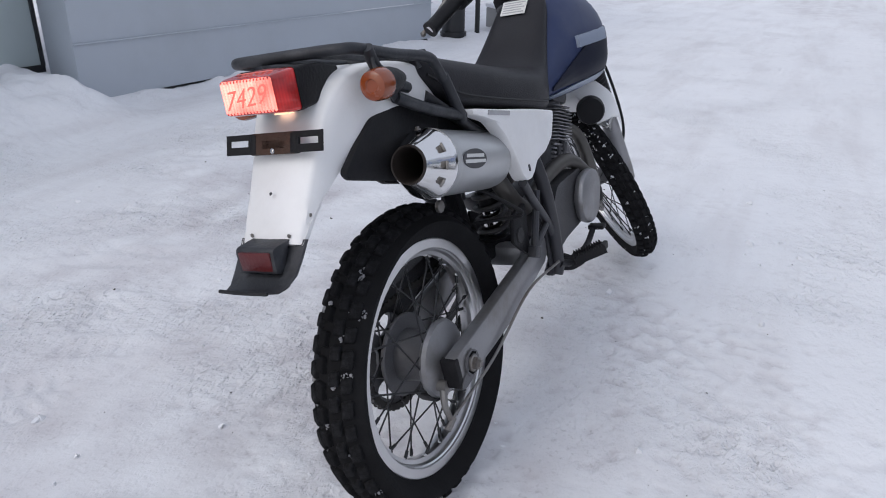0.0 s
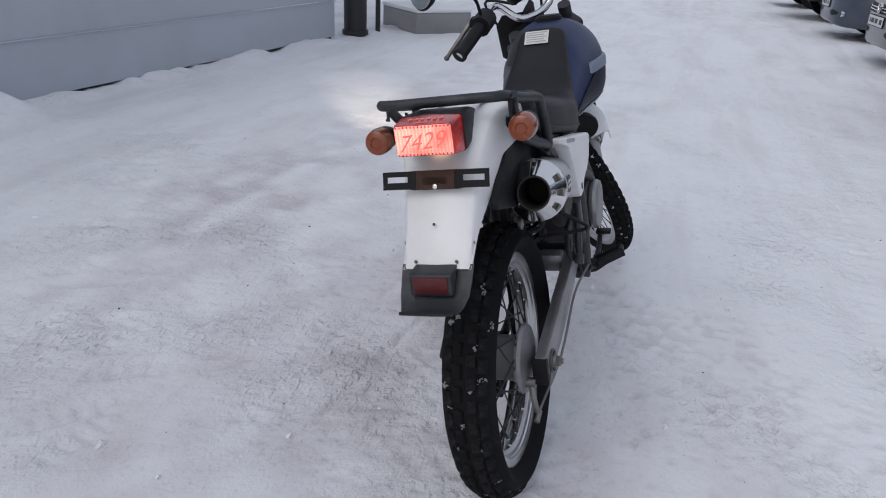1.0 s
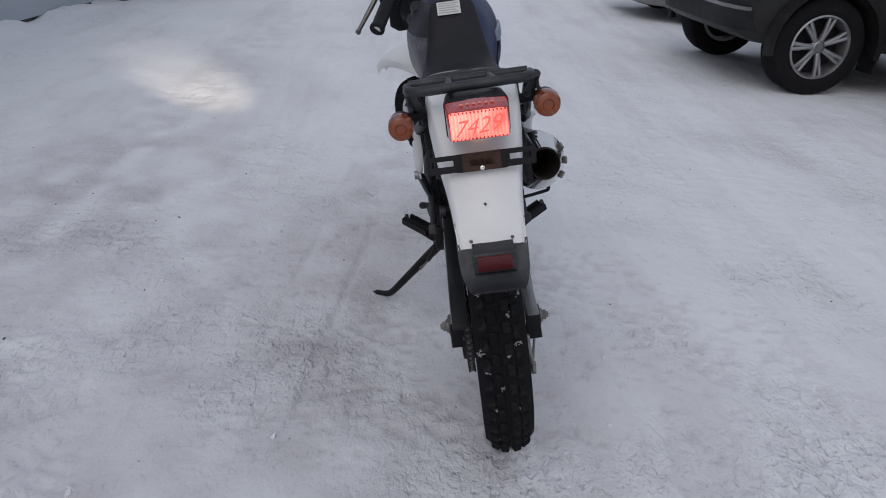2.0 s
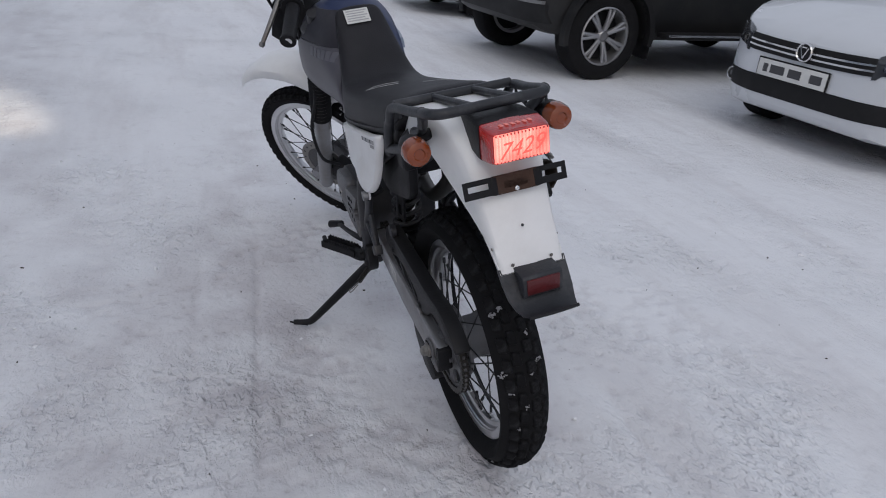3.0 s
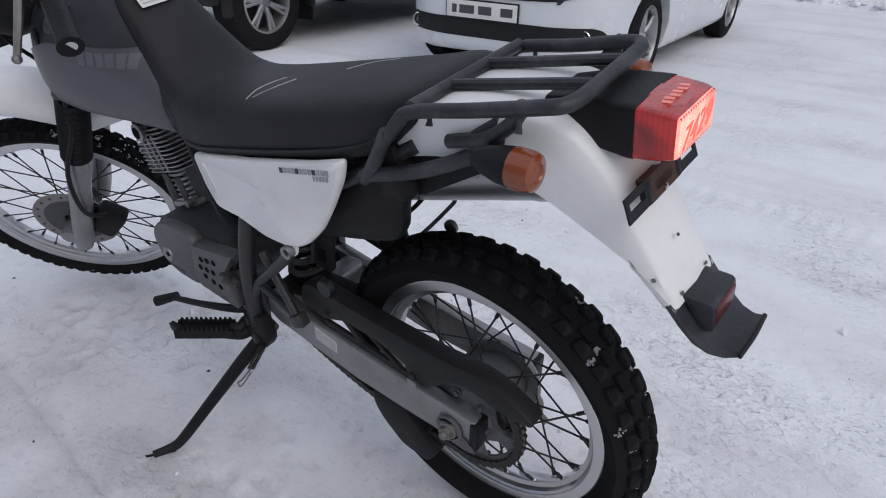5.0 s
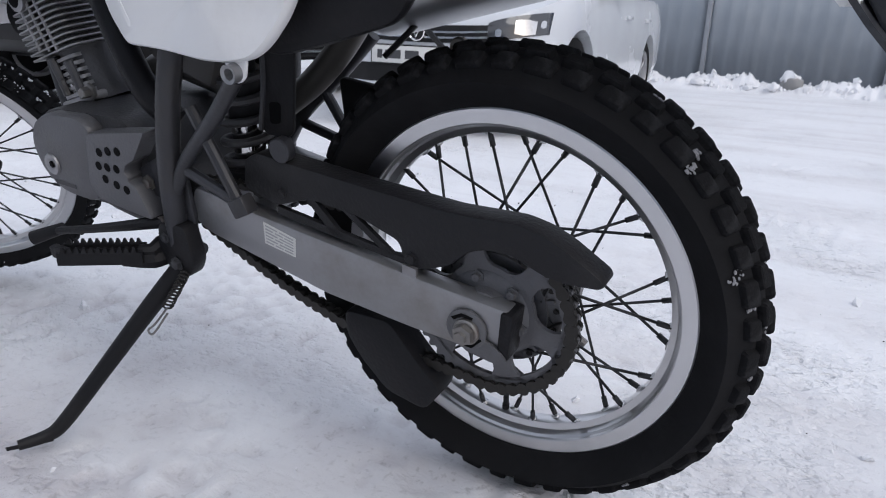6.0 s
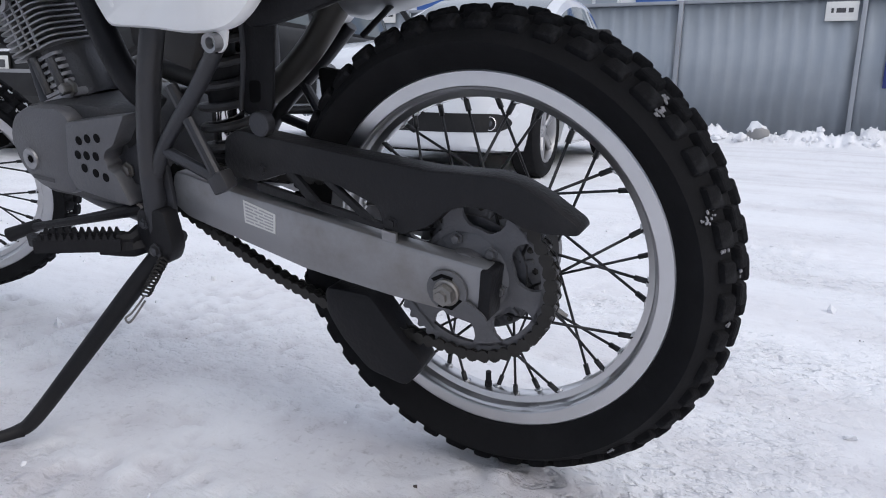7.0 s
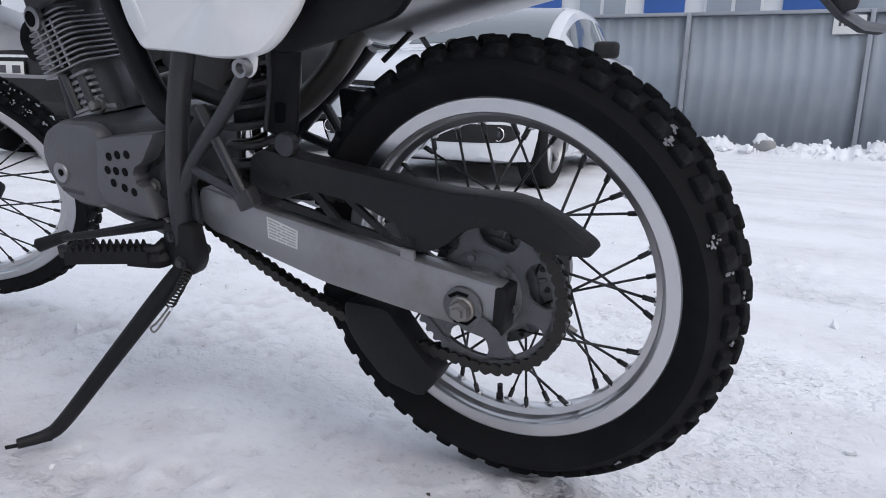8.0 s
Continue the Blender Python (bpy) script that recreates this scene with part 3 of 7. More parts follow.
def garage():
    wall = part("wall_garage", box((0.34, 4.25, 3.0), (-0.17, 2.125, 1.535), 0.01), WALLPAINT)
    wall.matrix_world = WALL
    tagged(wall, "grey sheet-metal garage wall with a ribbed foot", "wall", kind="structure")
    for z, h in ((0.42, 0.010), (1.45, 0.012), (2.5, 0.012)):
        part("rib", box((0.018, 4.25, h), (0.009, 2.125, z), 0.003), WALLPAINT, wall)
    # a pale strip along part of the lowest rib
    for z, a, b in ((0.4265, 2.75, 3.9),):
        part("pale_line", box((0.013, b - a, 0.004), (0.0075, (a + b) / 2, z), 0.001), CLEANSNOW, wall)
    # the foot is black: shade of the gap under the wall, put into its colour
    plinth = part("baseboard", box((0.30, 4.2, 0.075), (-0.18, 2.125, 0.0), 0.01), TARRED)
    plinth.matrix_world = WALL
    tagged(plinth, "recessed foot of the garage wall, black for the shaded gap", "plinth", kind="structure")
    door = part("door_1", box((0.06, 2.9, 2.5), (-0.40, -1.46, 1.50), 0.006), DOORPAINT)
    door.matrix_world = WALL
    tagged(door, "pale grey sheet-metal garage door, closed", "door", kind="structure")
    part("weather_strip", box((0.05, 2.9, 0.05), (-0.385, -1.46, 0.235), 0.004), TARRED, door)
    part("edge_strip", box((0.05, 0.03, 2.5), (-0.385, -0.02, 1.5), 0.004), TARRED, door)
    back = part("wall_garage_rear", box((0.34, 5.0, 3.0), (-0.17, -5.45, 1.56), 0.01), WALLPAINT)
    back.matrix_world = WALL
    tagged(back, "grey sheet-metal garage wall beyond the door", "wall", kind="structure")
    roof = part("roof_garage", box((5.0, 14.6, 0.14), (-2.45, -0.85, 3.12), 0.02), WALLPAINT)
    roof.matrix_world = WALL
    tagged(roof, "grey sheet-metal roof of the garage", "roof", kind="structure")
    lintel = part("trim", box((0.34, 2.95, 0.32), (-0.17, -1.475, 2.90), 0.01), WALLPAINT)
    lintel.matrix_world = WALL
    tagged(lintel, "grey lintel over the garage door", "lintel", kind="structure")


garage()


def yard_clutter():
    drum = thing("bollard", "thick black-painted steel post with a snowy foot", "post", Matrix.Translation((-3.42, 6.75, 0)))
    part("post", tube([(0, 0, -0.05), (0, 0, 2.6)], 0.135, 24), TARRED, drum)
    part("collar", tube([(0, 0, 0.02), (0, 0, 0.07)], 0.155, 24), TARRED, drum)
    pipe = thing("drainpipe", "thin black steel drainpipe beside the wall", "pipe", Matrix.Translation((-3.30, 7.15, 0)))
    part("pipe", tube([(0, 0, 0.0), (0, 0, 2.6)], 0.03, 12), TARRED, pipe)
    part("bracket", box((0.09, 0.09, 0.03), (0, 0, 1.2), 0.004), TARRED, pipe)
    kerb = thing("concrete_block", "grey concrete block capped with snow", "block", pose(-2.95, 7.95, 0, 0, 0, -42))
    part("block", box((0.95, 0.8, 0.27), (0, 0, 0.115), 0.02), CONCRETE, kerb)
    part("snow_cap", box((0.97, 0.82, 0.05), (0, 0, 0.272), 0.02), CLEANSNOW, kerb, "cap of fresh snow")


yard_clutter()


# ---- sheet-metal fence ----
def fence(x=10.6, y0=-9.0, y1=25.0, top=1.98):
    foot = thing("fence", "grey profiled sheet-metal fence with posts and a top rail", "fence", kind="structure")
    span = 2.36
    k = math.ceil((y0 - 1.95) / span)
    while 1.95 + k * span < y1:
        y = 1.95 + k * span
        prof = []
        n = 11
        for i in range(n):
            a = y + 0.03 + (span - 0.06) * i / n
            w = (span - 0.06) / n
            prof += [(x + 0.009, a), (x + 0.009, a + w * 0.52), (x, a + w * 0.62), (x, a + w * 0.90)]
        prof.append((x + 0.009, y + span - 0.03))
        bm = bmesh.new()
        lean = 0.006 * math.sin(k * 2.3)
        lo = [bm.verts.new((px, py, 0.05)) for px, py in prof]
        hi = [bm.verts.new((px + lean, py, top - 0.02)) for px, py in prof]
        for i in range(len(prof) - 1):
            bm.faces.new((lo[i], lo[i + 1], hi[i + 1], hi[i]))
        sheet = part("panel", bm, FENCEPAINT, foot, angle=20)
        sheet.modifiers.new("thick", "SOLIDIFY").thickness = 0.004
        part("post", box((0.06, 0.06, top + 0.02), (x - 0.04, y, (top + 0.02) / 2), 0.006), FENCEPOST, foot)
        part("top_rail", box((0.06, span, 0.05), (x - 0.005, y + span / 2, top), 0.006), FENCEPOST, foot)
        k += 1


fence()


def notice(y, z, w, h, bars):
    s = thing("sign", "small white parking sign with dark lettering bars on the fence", "sign", Matrix.Translation((10.575, y, z)), group="parking signs")
    part("plate", box((0.006, w, h), (0, 0, 0), 0.001), PAPER, s)
    for a, b in bars:
        part("lettering", box((0.002, (b - a) * w, h * 0.24), (-0.0042, w * (0.5 - (a + b) / 2), 0.01)), INK, s)


notice(-0.145, 1.80, 0.39, 0.25, ((0.17, 0.25), (0.33, 0.62), (0.70, 0.85)))
notice(3.65, 1.84, 0.36, 0.24, ((0.2, 0.3), (0.4, 0.7), (0.75, 0.85)))
notice(7.10, 1.92, 0.33, 0.24, ((0.15, 0.45), (0.55, 0.85)))
ban = thing("banner", "dark blue plastic banner tied to the fence", "banner", Matrix.Translation((10.545, -1.91, 1.25)))
part("sheet", box((0.01, 2.35, 0.90), (0, 0, 0), 0.004), BANNER, ban)
for yy in (-1.1, 1.1):
    part("grommet", disc(-0.012, -0.004, 0.02, (yy, 0.4), 12), STEEL, ban)


def lump(name, label, at, r, seed, material=CLEANSNOW, flat=0.7):
    bm = bmesh.new()
    bmesh.ops.create_icosphere(bm, subdivisions=2, radius=r)
    for v in bm.verts:
        d = noise.noise(v.co * (1.6 / r) + Vector((seed, 0, 0))) + 0.5 * noise.noise(v.co * (4.5 / r) + Vector((0, seed, 0)))
        v.co *= 1 + 0.55 * d
        v.co.z *= flat
    ob = part(name, bm, material, angle=60)
    ob.location = at
    return tagged(ob, label, "snow lump")


rnd = random.Random(17)
for i in range(46):
    yy = rnd.uniform(-1.9, 3.4)
    r = rnd.choice((0.03, 0.04, 0.05, 0.055, 0.07, 0.09))
    lump("snow_clod", "clod of ploughed snow on the bank by the fence", (10.02 + rnd.uniform(-0.28, 0.12), yy, 0.05 + rnd.uniform(0.0, 0.06)), r, i, flat=rnd.uniform(0.5, 0.9))
lump("dark_clod", "dirty dark clod frozen into the snow bank", (10.0, 0.66, 0.12), 0.15, 31, CONCRETE, 1.0)
lump("snow_clod", "cap of snow lying over the dark clod", (9.98, 0.68, 0.20), 0.115, 8, CLEANSNOW, 0.9)
scatter("bank_crumbs", "crumbs of ploughed snow along the foot of the fence", 520, (0.018, 0.045), ((9.72, 10.5), (-2.6, 3.6)), CLEANSNOW, 12)


def far_building():
    b = thing("building", "white and blue sided building behind the fence", "building", Matrix.Translation((15.5, 0, 0)))
    part("wall", box((0.3, 44, 6.0), (0.15, 8, 3.0), 0.02), BUILDWHITE, b)
    part("roof", box((1.2, 45, 0.25), (0.3, 8, 6.1), 0.03), WALLPAINT, b)
    for i in range(12):
        y = -10.4 + i * 2.75
        w = part("window", box((0.10, 1.15, 1.5), (-0.02, y + 1.5, 3.15), 0.01), BUILDWHITE, b)
        for dy in (-0.28, 0.28):
            part("pane", box((0.02, 0.48, 1.36), (-0.075, y + 1.5 + dy, 3.15), 0.004), BUILDGLASS, w)
        part("blue_panel", box((0.06, 0.85, 3.6), (-0.03, y + 0.15, 3.2), 0.008), BUILDBLUE, b)


far_building()


# ---- cars ----
from mathutils.bvhtree import BVHTree

SEDAN = [  # from the nose: x, floor, half widths low / waist, waist height, half width at the shoulder, shoulder height
    (0.0, 0.27, 0.36, 0.41, 0.42, 0.36, 0.66), (0.05, 0.22, 0.51, 0.55, 0.45, 0.50, 0.715), (0.16, 0.19, 0.645, 0.68, 0.48, 0.62, 0.77), (0.36, 0.18, 0.755, 0.785, 0.50, 0.72, 0.835),
    (0.62, 0.18, 0.80, 0.835, 0.54, 0.765, 0.89), (1.0, 0.18, 0.81, 0.845, 0.58, 0.785, 0.94), (1.25, 0.18, 0.815, 0.85, 0.60, 0.79, 0.97), (2.0, 0.18, 0.82, 0.85, 0.60, 0.79, 0.985),
    (3.3, 0.18, 0.82, 0.85, 0.60, 0.78, 1.0), (3.85, 0.20, 0.80, 0.835, 0.62, 0.74, 1.03), (4.2, 0.26, 0.76, 0.79, 0.62, 0.68, 1.02), (4.36, 0.34, 0.66, 0.70, 0.62, 0.58, 0.92)]
SEDAN_CAB = [(1.12, 0.68, 0.95, 0.66, 0.965), (1.5, 0.735, 0.975, 0.61, 1.19), (1.95, 0.75, 0.985, 0.575, 1.355), (2.4, 0.755, 0.99, 0.57, 1.41), (2.95, 0.75, 0.995, 0.555, 1.40), (3.4, 0.73, 1.01, 0.545, 1.285), (3.9, 0.66, 1.02, 0.60, 1.045)]
SUV = [
    (0.0, 0.50, 0.50, 0.56, 0.62, 0.50, 0.92), (0.06, 0.42, 0.68, 0.74, 0.66, 0.66, 0.99), (0.2, 0.36, 0.80, 0.85, 0.70, 0.76, 1.04), (0.5, 0.34, 0.86, 0.90, 0.74, 0.80, 1.08),
    (1.2, 0.34, 0.88, 0.92, 0.78, 0.83, 1.12), (2.2, 0.34, 0.88, 0.92, 0.80, 0.84, 1.13), (3.6, 0.34, 0.88, 0.92, 0.80, 0.84, 1.14), (4.5, 0.38, 0.86, 0.90, 0.80, 0.80, 1.12), (4.75, 0.50, 0.74, 0.78, 0.80, 0.68, 1.0)]
SUV_CAB = [(1.25, 0.72, 1.10, 0.70, 1.12), (1.75, 0.80, 1.12, 0.66, 1.55), (2.2, 0.81, 1.13, 0.66, 1.72), (3.4, 0.81, 1.13, 0.66, 1.76), (4.3, 0.80, 1.13, 0.64, 1.72), (4.7, 0.74, 1.12, 0.60, 1.20)]


def section(zb, wl, wm, zm, wt, zt):
    half = [(0, zb), (wl * 0.8, zb), (wl * 0.97, zb + 0.015), (wl, zb + 0.06), (wm * 0.995, (zb + zm) / 2), (wm, zm), (wm * 0.99, (zm + zt) / 2), (wt + (wm - wt) * 0.45, zt - 0.045), (wt, zt - 0.012), (wt * 0.6, zt + 0.012), (0, zt + 0.02)]
    return half + [(-y, z) for y, z in half[-2:0:-1]]


def dense(rows, n):
    """Rows of numbers on smooth curves through the given ones."""
    out = []
    for i in range(len(rows) - 1):
        p0, p1, p2, p3 = (np.array(rows[min(max(i + k, 0), len(rows) - 1)]) for k in (-1, 0, 1, 2))
        for k in range(n):
            u = k / n
            out.append(tuple(0.5 * (2 * p1 + (p2 - p0) * u + (2 * p0 - 5 * p1 + 4 * p2 - p3) * u ** 2 + (3 * p1 - p0 - 3 * p2 + p3) * u ** 3)))
    return out + [tuple(rows[-1])]


def cut(bm, cylinders):
    """The solid with wheel arches cut out of it."""
    a, b = bpy.data.meshes.new("a"), bpy.data.meshes.new("b")
    bmesh.ops.recalc_face_normals(bm, faces=bm.faces)
    bm.to_mesh(a)
    cb = bmesh.new()
    for x, y0, y1, z, r in cylinders:
        lo = [Vector((x + r * math.cos(t), y0, z + r * math.sin(t))) for t in (2 * math.pi * k / 40 for k in range(40))]
        loft([lo, [Vector((p.x, y1, p.z)) for p in lo]], cb)
    bmesh.ops.recalc_face_normals(cb, faces=cb.faces)
    cb.to_mesh(b)
    cb.free()
    oa, ob = bpy.data.objects.new("a", a), bpy.data.objects.new("b", b)
    scene.collection.objects.link(oa), scene.collection.objects.link(ob)
    mod = oa.modifiers.new("cut", "BOOLEAN")
    mod.object, mod.operation, mod.solver = ob, "DIFFERENCE", "EXACT"
    me = bpy.data.meshes.new_from_object(oa.evaluated_get(bpy.context.evaluated_depsgraph_get()))
    bpy.data.objects.remove(oa), bpy.data.objects.remove(ob)
    return me


def patch(tree, name, material, parent, us, lo, hi, face="front", n=5, lift=0.006, thick=0.012, label=""):
    """A panel laid on the body: across us, from lo(u) to hi(u) in height."""
    rows = []
    for u in us:
        col = []
        for k in range(n):
            z = lo(u) + (hi(u) - lo(u)) * k / (n - 1)
            o, d = {"front": ((-1, u, z), (1, 0, 0)), "left": ((u, -2, z), (0, 1, 0)), "right": ((u, 2, z), (0, -1, 0))}[face]
            hit = tree.ray_cast(Vector(o), Vector(d))[0]
            if hit is None:
                hit = Vector((0.05, u, z)) if face == "front" else Vector((u, -0.8 if face == "left" else 0.8, z))
            col.append(hit - Vector(d) * lift)
        rows.append(col)
    d = {"front": (1, 0, 0), "left": (0, 1, 0), "right": (0, -1, 0)}[face]
    bm = loft([r + [p + Vector(d) * (thick + lift) for p in r[::-1]] for r in rows])
    return part(name, bm, material, parent, label)


def road_wheel(parent, at, r, w, side, spokes, rim_r):
    """A wheel that stands across y; side -1 shows its face towards -y."""
    m = Matrix.Translation(at) @ pose(0, 0, 0, 0, 0, 90 if side < 0 else -90)
    def tr(bm):
        bmesh.ops.transform(bm, matrix=m, verts=bm.verts)
        return bm
    h = w / 2
    tyre = part("wheel", tr(lathe([(-h + 0.02, rim_r), (-h, rim_r + 0.03), (-h * 1.04, (r + rim_r) / 2), (-h * 0.86, r - 0.012), (-h * 0.7, r), (h * 0.7, r), (h * 0.86, r - 0.012), (h * 1.04, (r + rim_r) / 2), (h, rim_r + 0.03), (h - 0.02, rim_r)], 40)), RUBBER, parent, "snowy winter tyre on an alloy rim")
    bm = lathe([(-h + 0.01, rim_r + 0.008), (-h + 0.004, rim_r - 0.004), (-h + 0.03, rim_r - 0.018), (h - 0.02, rim_r - 0.03), (h - 0.02, rim_r + 0.006)], 40)
    part("rim", tr(bm), CARRIM, tyre)
    bm = lathe([(-h + 0.035, 0.0004), (-h + 0.03, 0.035), (-h + 0.05, 0.06), (-h + 0.09, 0.06), (-h + 0.09, 0.0004)], 24)
    for k in range(spokes):
        a = 2 * math.pi * k / spokes
        for da in (-0.10, 0.10):
            p0 = Vector((-h + 0.05, math.cos(a) * 0.05, math.sin(a) * 0.05))
            p1 = Vector((-h + 0.035, math.cos(a + da) * (rim_r - 0.012), math.sin(a + da) * (rim_r - 0.012)))
            tube([p0, (p0 + p1) / 2 + Vector((-0.006, 0, 0)), p1], [0.022, 0.017, 0.016], 8, 3, bm=bm)
    part("spokes", tr(bm), CARRIM, tyre)
    part("brake_drum", tr(disc(0.0, 0.03, rim_r - 0.03, n=28)), TRIM, tyre)


def car(label, m, paint, kind, axle=(0.84, 3.39), wheel=(0.315, 0.20, 0.205), front="sedan"):
    c = thing("car", label, "car", m, group="parked cars")
    rows, cab_rows = (SEDAN, SEDAN_CAB) if kind == "sedan" else (SUV, SUV_CAB)
    body_rows = dense(rows, 5)
    bm = loft([[(x, y, z) for y, z in section(*s)] for x, *s in body_rows])
    tree = BVHTree.FromBMesh(bm)
    r, w, rr = wheel
    wmax = max(s[3] for s in rows)
    arches = [(x, a, b, r + 0.01, r * 1.13) for x in axle for a, b in ((-wmax - 0.1, -wmax + 0.28), (wmax - 0.28, wmax + 0.1))]
    put("body", cut(bm, arches), paint, c, angle=40)
    part("underbody", box((axle[1] - axle[0] + 0.5, wmax * 1.5, 0.16), ((axle[0] + axle[1]) / 2, 0, rows[4][1] + 0.05), 0.03), TRIM, c)
    cab = dense(cab_rows, 4)

    def ring(x, wb, zb, wt, zt):
        half = [(wb, zb - 0.06), (wb, zb), (wt + (wb - wt) * 0.10, zt - 0.07), (wt, zt - 0.035), (wt * 0.88, zt - 0.006), (0, zt + 0.01)]
        return [(x, y, z) for y, z in half + [(-y, z) for y, z in half[-2::-1]]]

    part("roof", loft([ring(*s) for s in cab]), paint, c, angle=40)

    def side_point(s, v, sg, lift=0.005):
        x, wb, zb, wt, zt = s
        t = wt + (wb - wt) * 0.10
        return Vector((x, sg * (wb + (t - wb) * v + lift), zb + (zt - 0.07 - zb) * v))

    a0, a1, a2 = (6, 14, 22) if kind == "sedan" else (4, 11, 19)
    for sg in (-1, 1):
        for lo_i, hi_i in ((4 if kind == "sedan" else 3, a1 - 1), (a1, a2 - 2)):
            cols = []
            for i in range(lo_i, min(hi_i, len(cab) - 1) + 1):
                s = cab[i]
                cols.append([side_point(s, v, sg) for v in (0.06, 0.35, 0.65, 0.93)] + [side_point(s, v, sg, -0.01) for v in (0.93, 0.65, 0.35, 0.06)])
            part("side_window", loft(cols), GLASS, c, "dark tinted side glass")
    for name, lo_i, hi_i in (("windscreen", 1, 8), ("rear_window", len(cab) - 8, len(cab) - 2)) if kind == "sedan" else (("windscreen", 1, 7), ("rear_window", len(cab) - 4, len(cab) - 2)):
        cols = []
        for i in range(lo_i, hi_i + 1):
            x, wb, zb, wt, zt = cab[i]
            top = [Vector((x, y, zt + 0.01 - 0.016 * abs(y / (wt * 0.88)) + 0.006)) for y in (-wt * 0.86, -wt * 0.45, 0, wt * 0.45, wt * 0.86)]
            cols.append(top + [p - Vector((0, 0, 0.02)) for p in top[::-1]])
        part(name, loft(cols), GLASS, c, "greenish windscreen glass" if name == "windscreen" else "")
    for x in axle:
        for sg in (-1, 1):
            road_wheel(c, (x, sg * (wmax - 0.03 - w / 2), r), r, w, sg, 7 if kind == "suv" else 5, rr)
    us = lambda a, b, n=13: [a + (b - a) * k / (n - 1) for k in range(n)]
    if kind == "sedan":
        bend = lambda u: 0.025 * (u / 0.6) ** 2
        patch(tree, "grille", TRIM, c, us(-0.47, 0.47), lambda u: 0.565 + bend(u), lambda u: 0.668 + bend(u) * 0.8)
        for dz in (0.590, 0.622):
            patch(tree, "grille_bar", CHROME, c, us(-0.45, 0.45), lambda u: dz + bend(u), lambda u: dz + 0.011 + bend(u), n=2, lift=0.014)
        badge = part("badge", lathe([(-0.012, 0.046), (-0.018, 0.052), (-0.012, 0.058), (0.01, 0.058), (0.01, 0.046)], 28, m=Matrix.Translation((-0.022, 0, 0.628))), CHROME, c, "plain round chrome badge")
        part("backing", disc(-0.010, 0.012, 0.05, (0, 0), 24, bm=None), TRIM, badge).location = (-0.022, 0, 0.628)
        for a, b in (((-0.028, 0.03), (0.0, -0.035)), ((0.0, -0.035), (0.028, 0.03)), ((-0.016, 0.03), (0.016, 0.03))):
            part("badge_bar", tube([(-0.036, a[0], 0.628 + a[1]), (-0.036, b[0], 0.628 + b[1])], 0.005, 6), CHROME, badge)
        if front == "far":
            for sg in (-1, 1):
                patch(tree, "air_opening", TRIM, c, [sg * u for u in us(0.30, 0.56, 9)], lambda u: 0.33 + 0.03 * abs(abs(u) - 0.43) / 0.13, lambda u: 0.42 - 0.03 * abs(abs(u) - 0.43) / 0.13, lift=0.004)
        else:
            wing = lambda u: 0.058 * math.sqrt(max(0.02, 1 - (max(0.0, abs(u) - 0.625) / 0.088) ** 2))
            patch(tree, "lower_intake", TRIM, c, [0.712 * math.sin(math.pi * k / 44) for k in range(-22, 23)], lambda u: 0.370 + 0.010 * abs(u / 0.7) ** 3 - wing(u), lambda u: 0.370 + 0.004 * abs(u / 0.7) ** 3 + wing(u), lift=0.004)
        for sg in (-1, 1):
            spot, normal = tree.ray_cast(Vector((-1, sg * 0.605, 0.372)), Vector((1, 0, 0)))[:2]
            seat_at = Matrix.Translation(spot + normal * 0.004) @ (-normal if normal.x < 0 else normal).to_track_quat("X", "Z").to_matrix().to_4x4()
            fog = part("fog_lamp", lathe([(-0.004, 0.037), (-0.007, 0.041), (-0.002, 0.045), (0.05, 0.045), (0.05, 0.037)], 24, m=seat_at), CHROME, c)
            part("reflector_bowl", disc(0.000, 0.03, 0.038, (0, 0), 20), TRIM, fog).matrix_local = seat_at
            part("lens", disc(-0.004, 0.02, 0.020, (0, 0), 20), HEADGLASS, fog).matrix_local = seat_at
            lamp = patch(tree, "headlight", LAMPGLASS if front == "far" else HEADGLASS, c, [sg * u for u in us(0.445, 0.745, 15)], lambda u: 0.580 + 0.06 * ((abs(u) - 0.445) / 0.30) - 0.02 * (abs(u) < 0.47), lambda u: 0.69 + 0.080 * max(0, (abs(u) - 0.445) / 0.30) ** 0.7, lift=0.008, label="clear swept-back headlight")
            for u0, u1, z0, z1 in ((0.490, 0.525, 0.612, 0.662), (0.590, 0.690, 0.628, 0.722), (0.706, 0.730, 0.672, 0.722)):
                patch(tree, "reflector", CHROME, lamp, [sg * u for u in us(u0, u1, 6)], lambda u: z0 + 0.02 * abs(abs(u) - (u0 + u1) / 2) / (u1 - u0), lambda u: z1 - 0.02 * abs(abs(u) - (u0 + u1) / 2) / (u1 - u0), lift=0.013)
            patch(tree, "sill_line", TRIM, c, us(1.25, 3.0, 8), lambda u: 0.19, lambda u: 0.215, "left" if sg < 0 else "right", n=2, lift=0.003)
            for k, xh in enumerate((2.15, 3.0)):
                part("door_handle", box((0.20, 0.03, 0.03), (xh, sg * 0.853, 0.80), 0.01), paint, c)
            part("mirror", box((0.09, 0.20, 0.13), (1.72, sg * 0.91, 1.01), 0.035, seg=3), TRIM, c)
    else:
        patch(tree, "grille", TRIM, c, us(-0.45, 0.45), lambda u: 0.70, lambda u: 0.90)
        for z in (0.74, 0.79, 0.84):
            patch(tree, "grille_bar", CHROME, c, us(-0.43, 0.43), lambda u: z, lambda u: z + 0.018, n=2, lift=0.014)
        patch(tree, "bumper", TRIM, c, us(-0.80, 0.80, 21), lambda u: 0.45, lambda u: 0.60, lift=0.03)
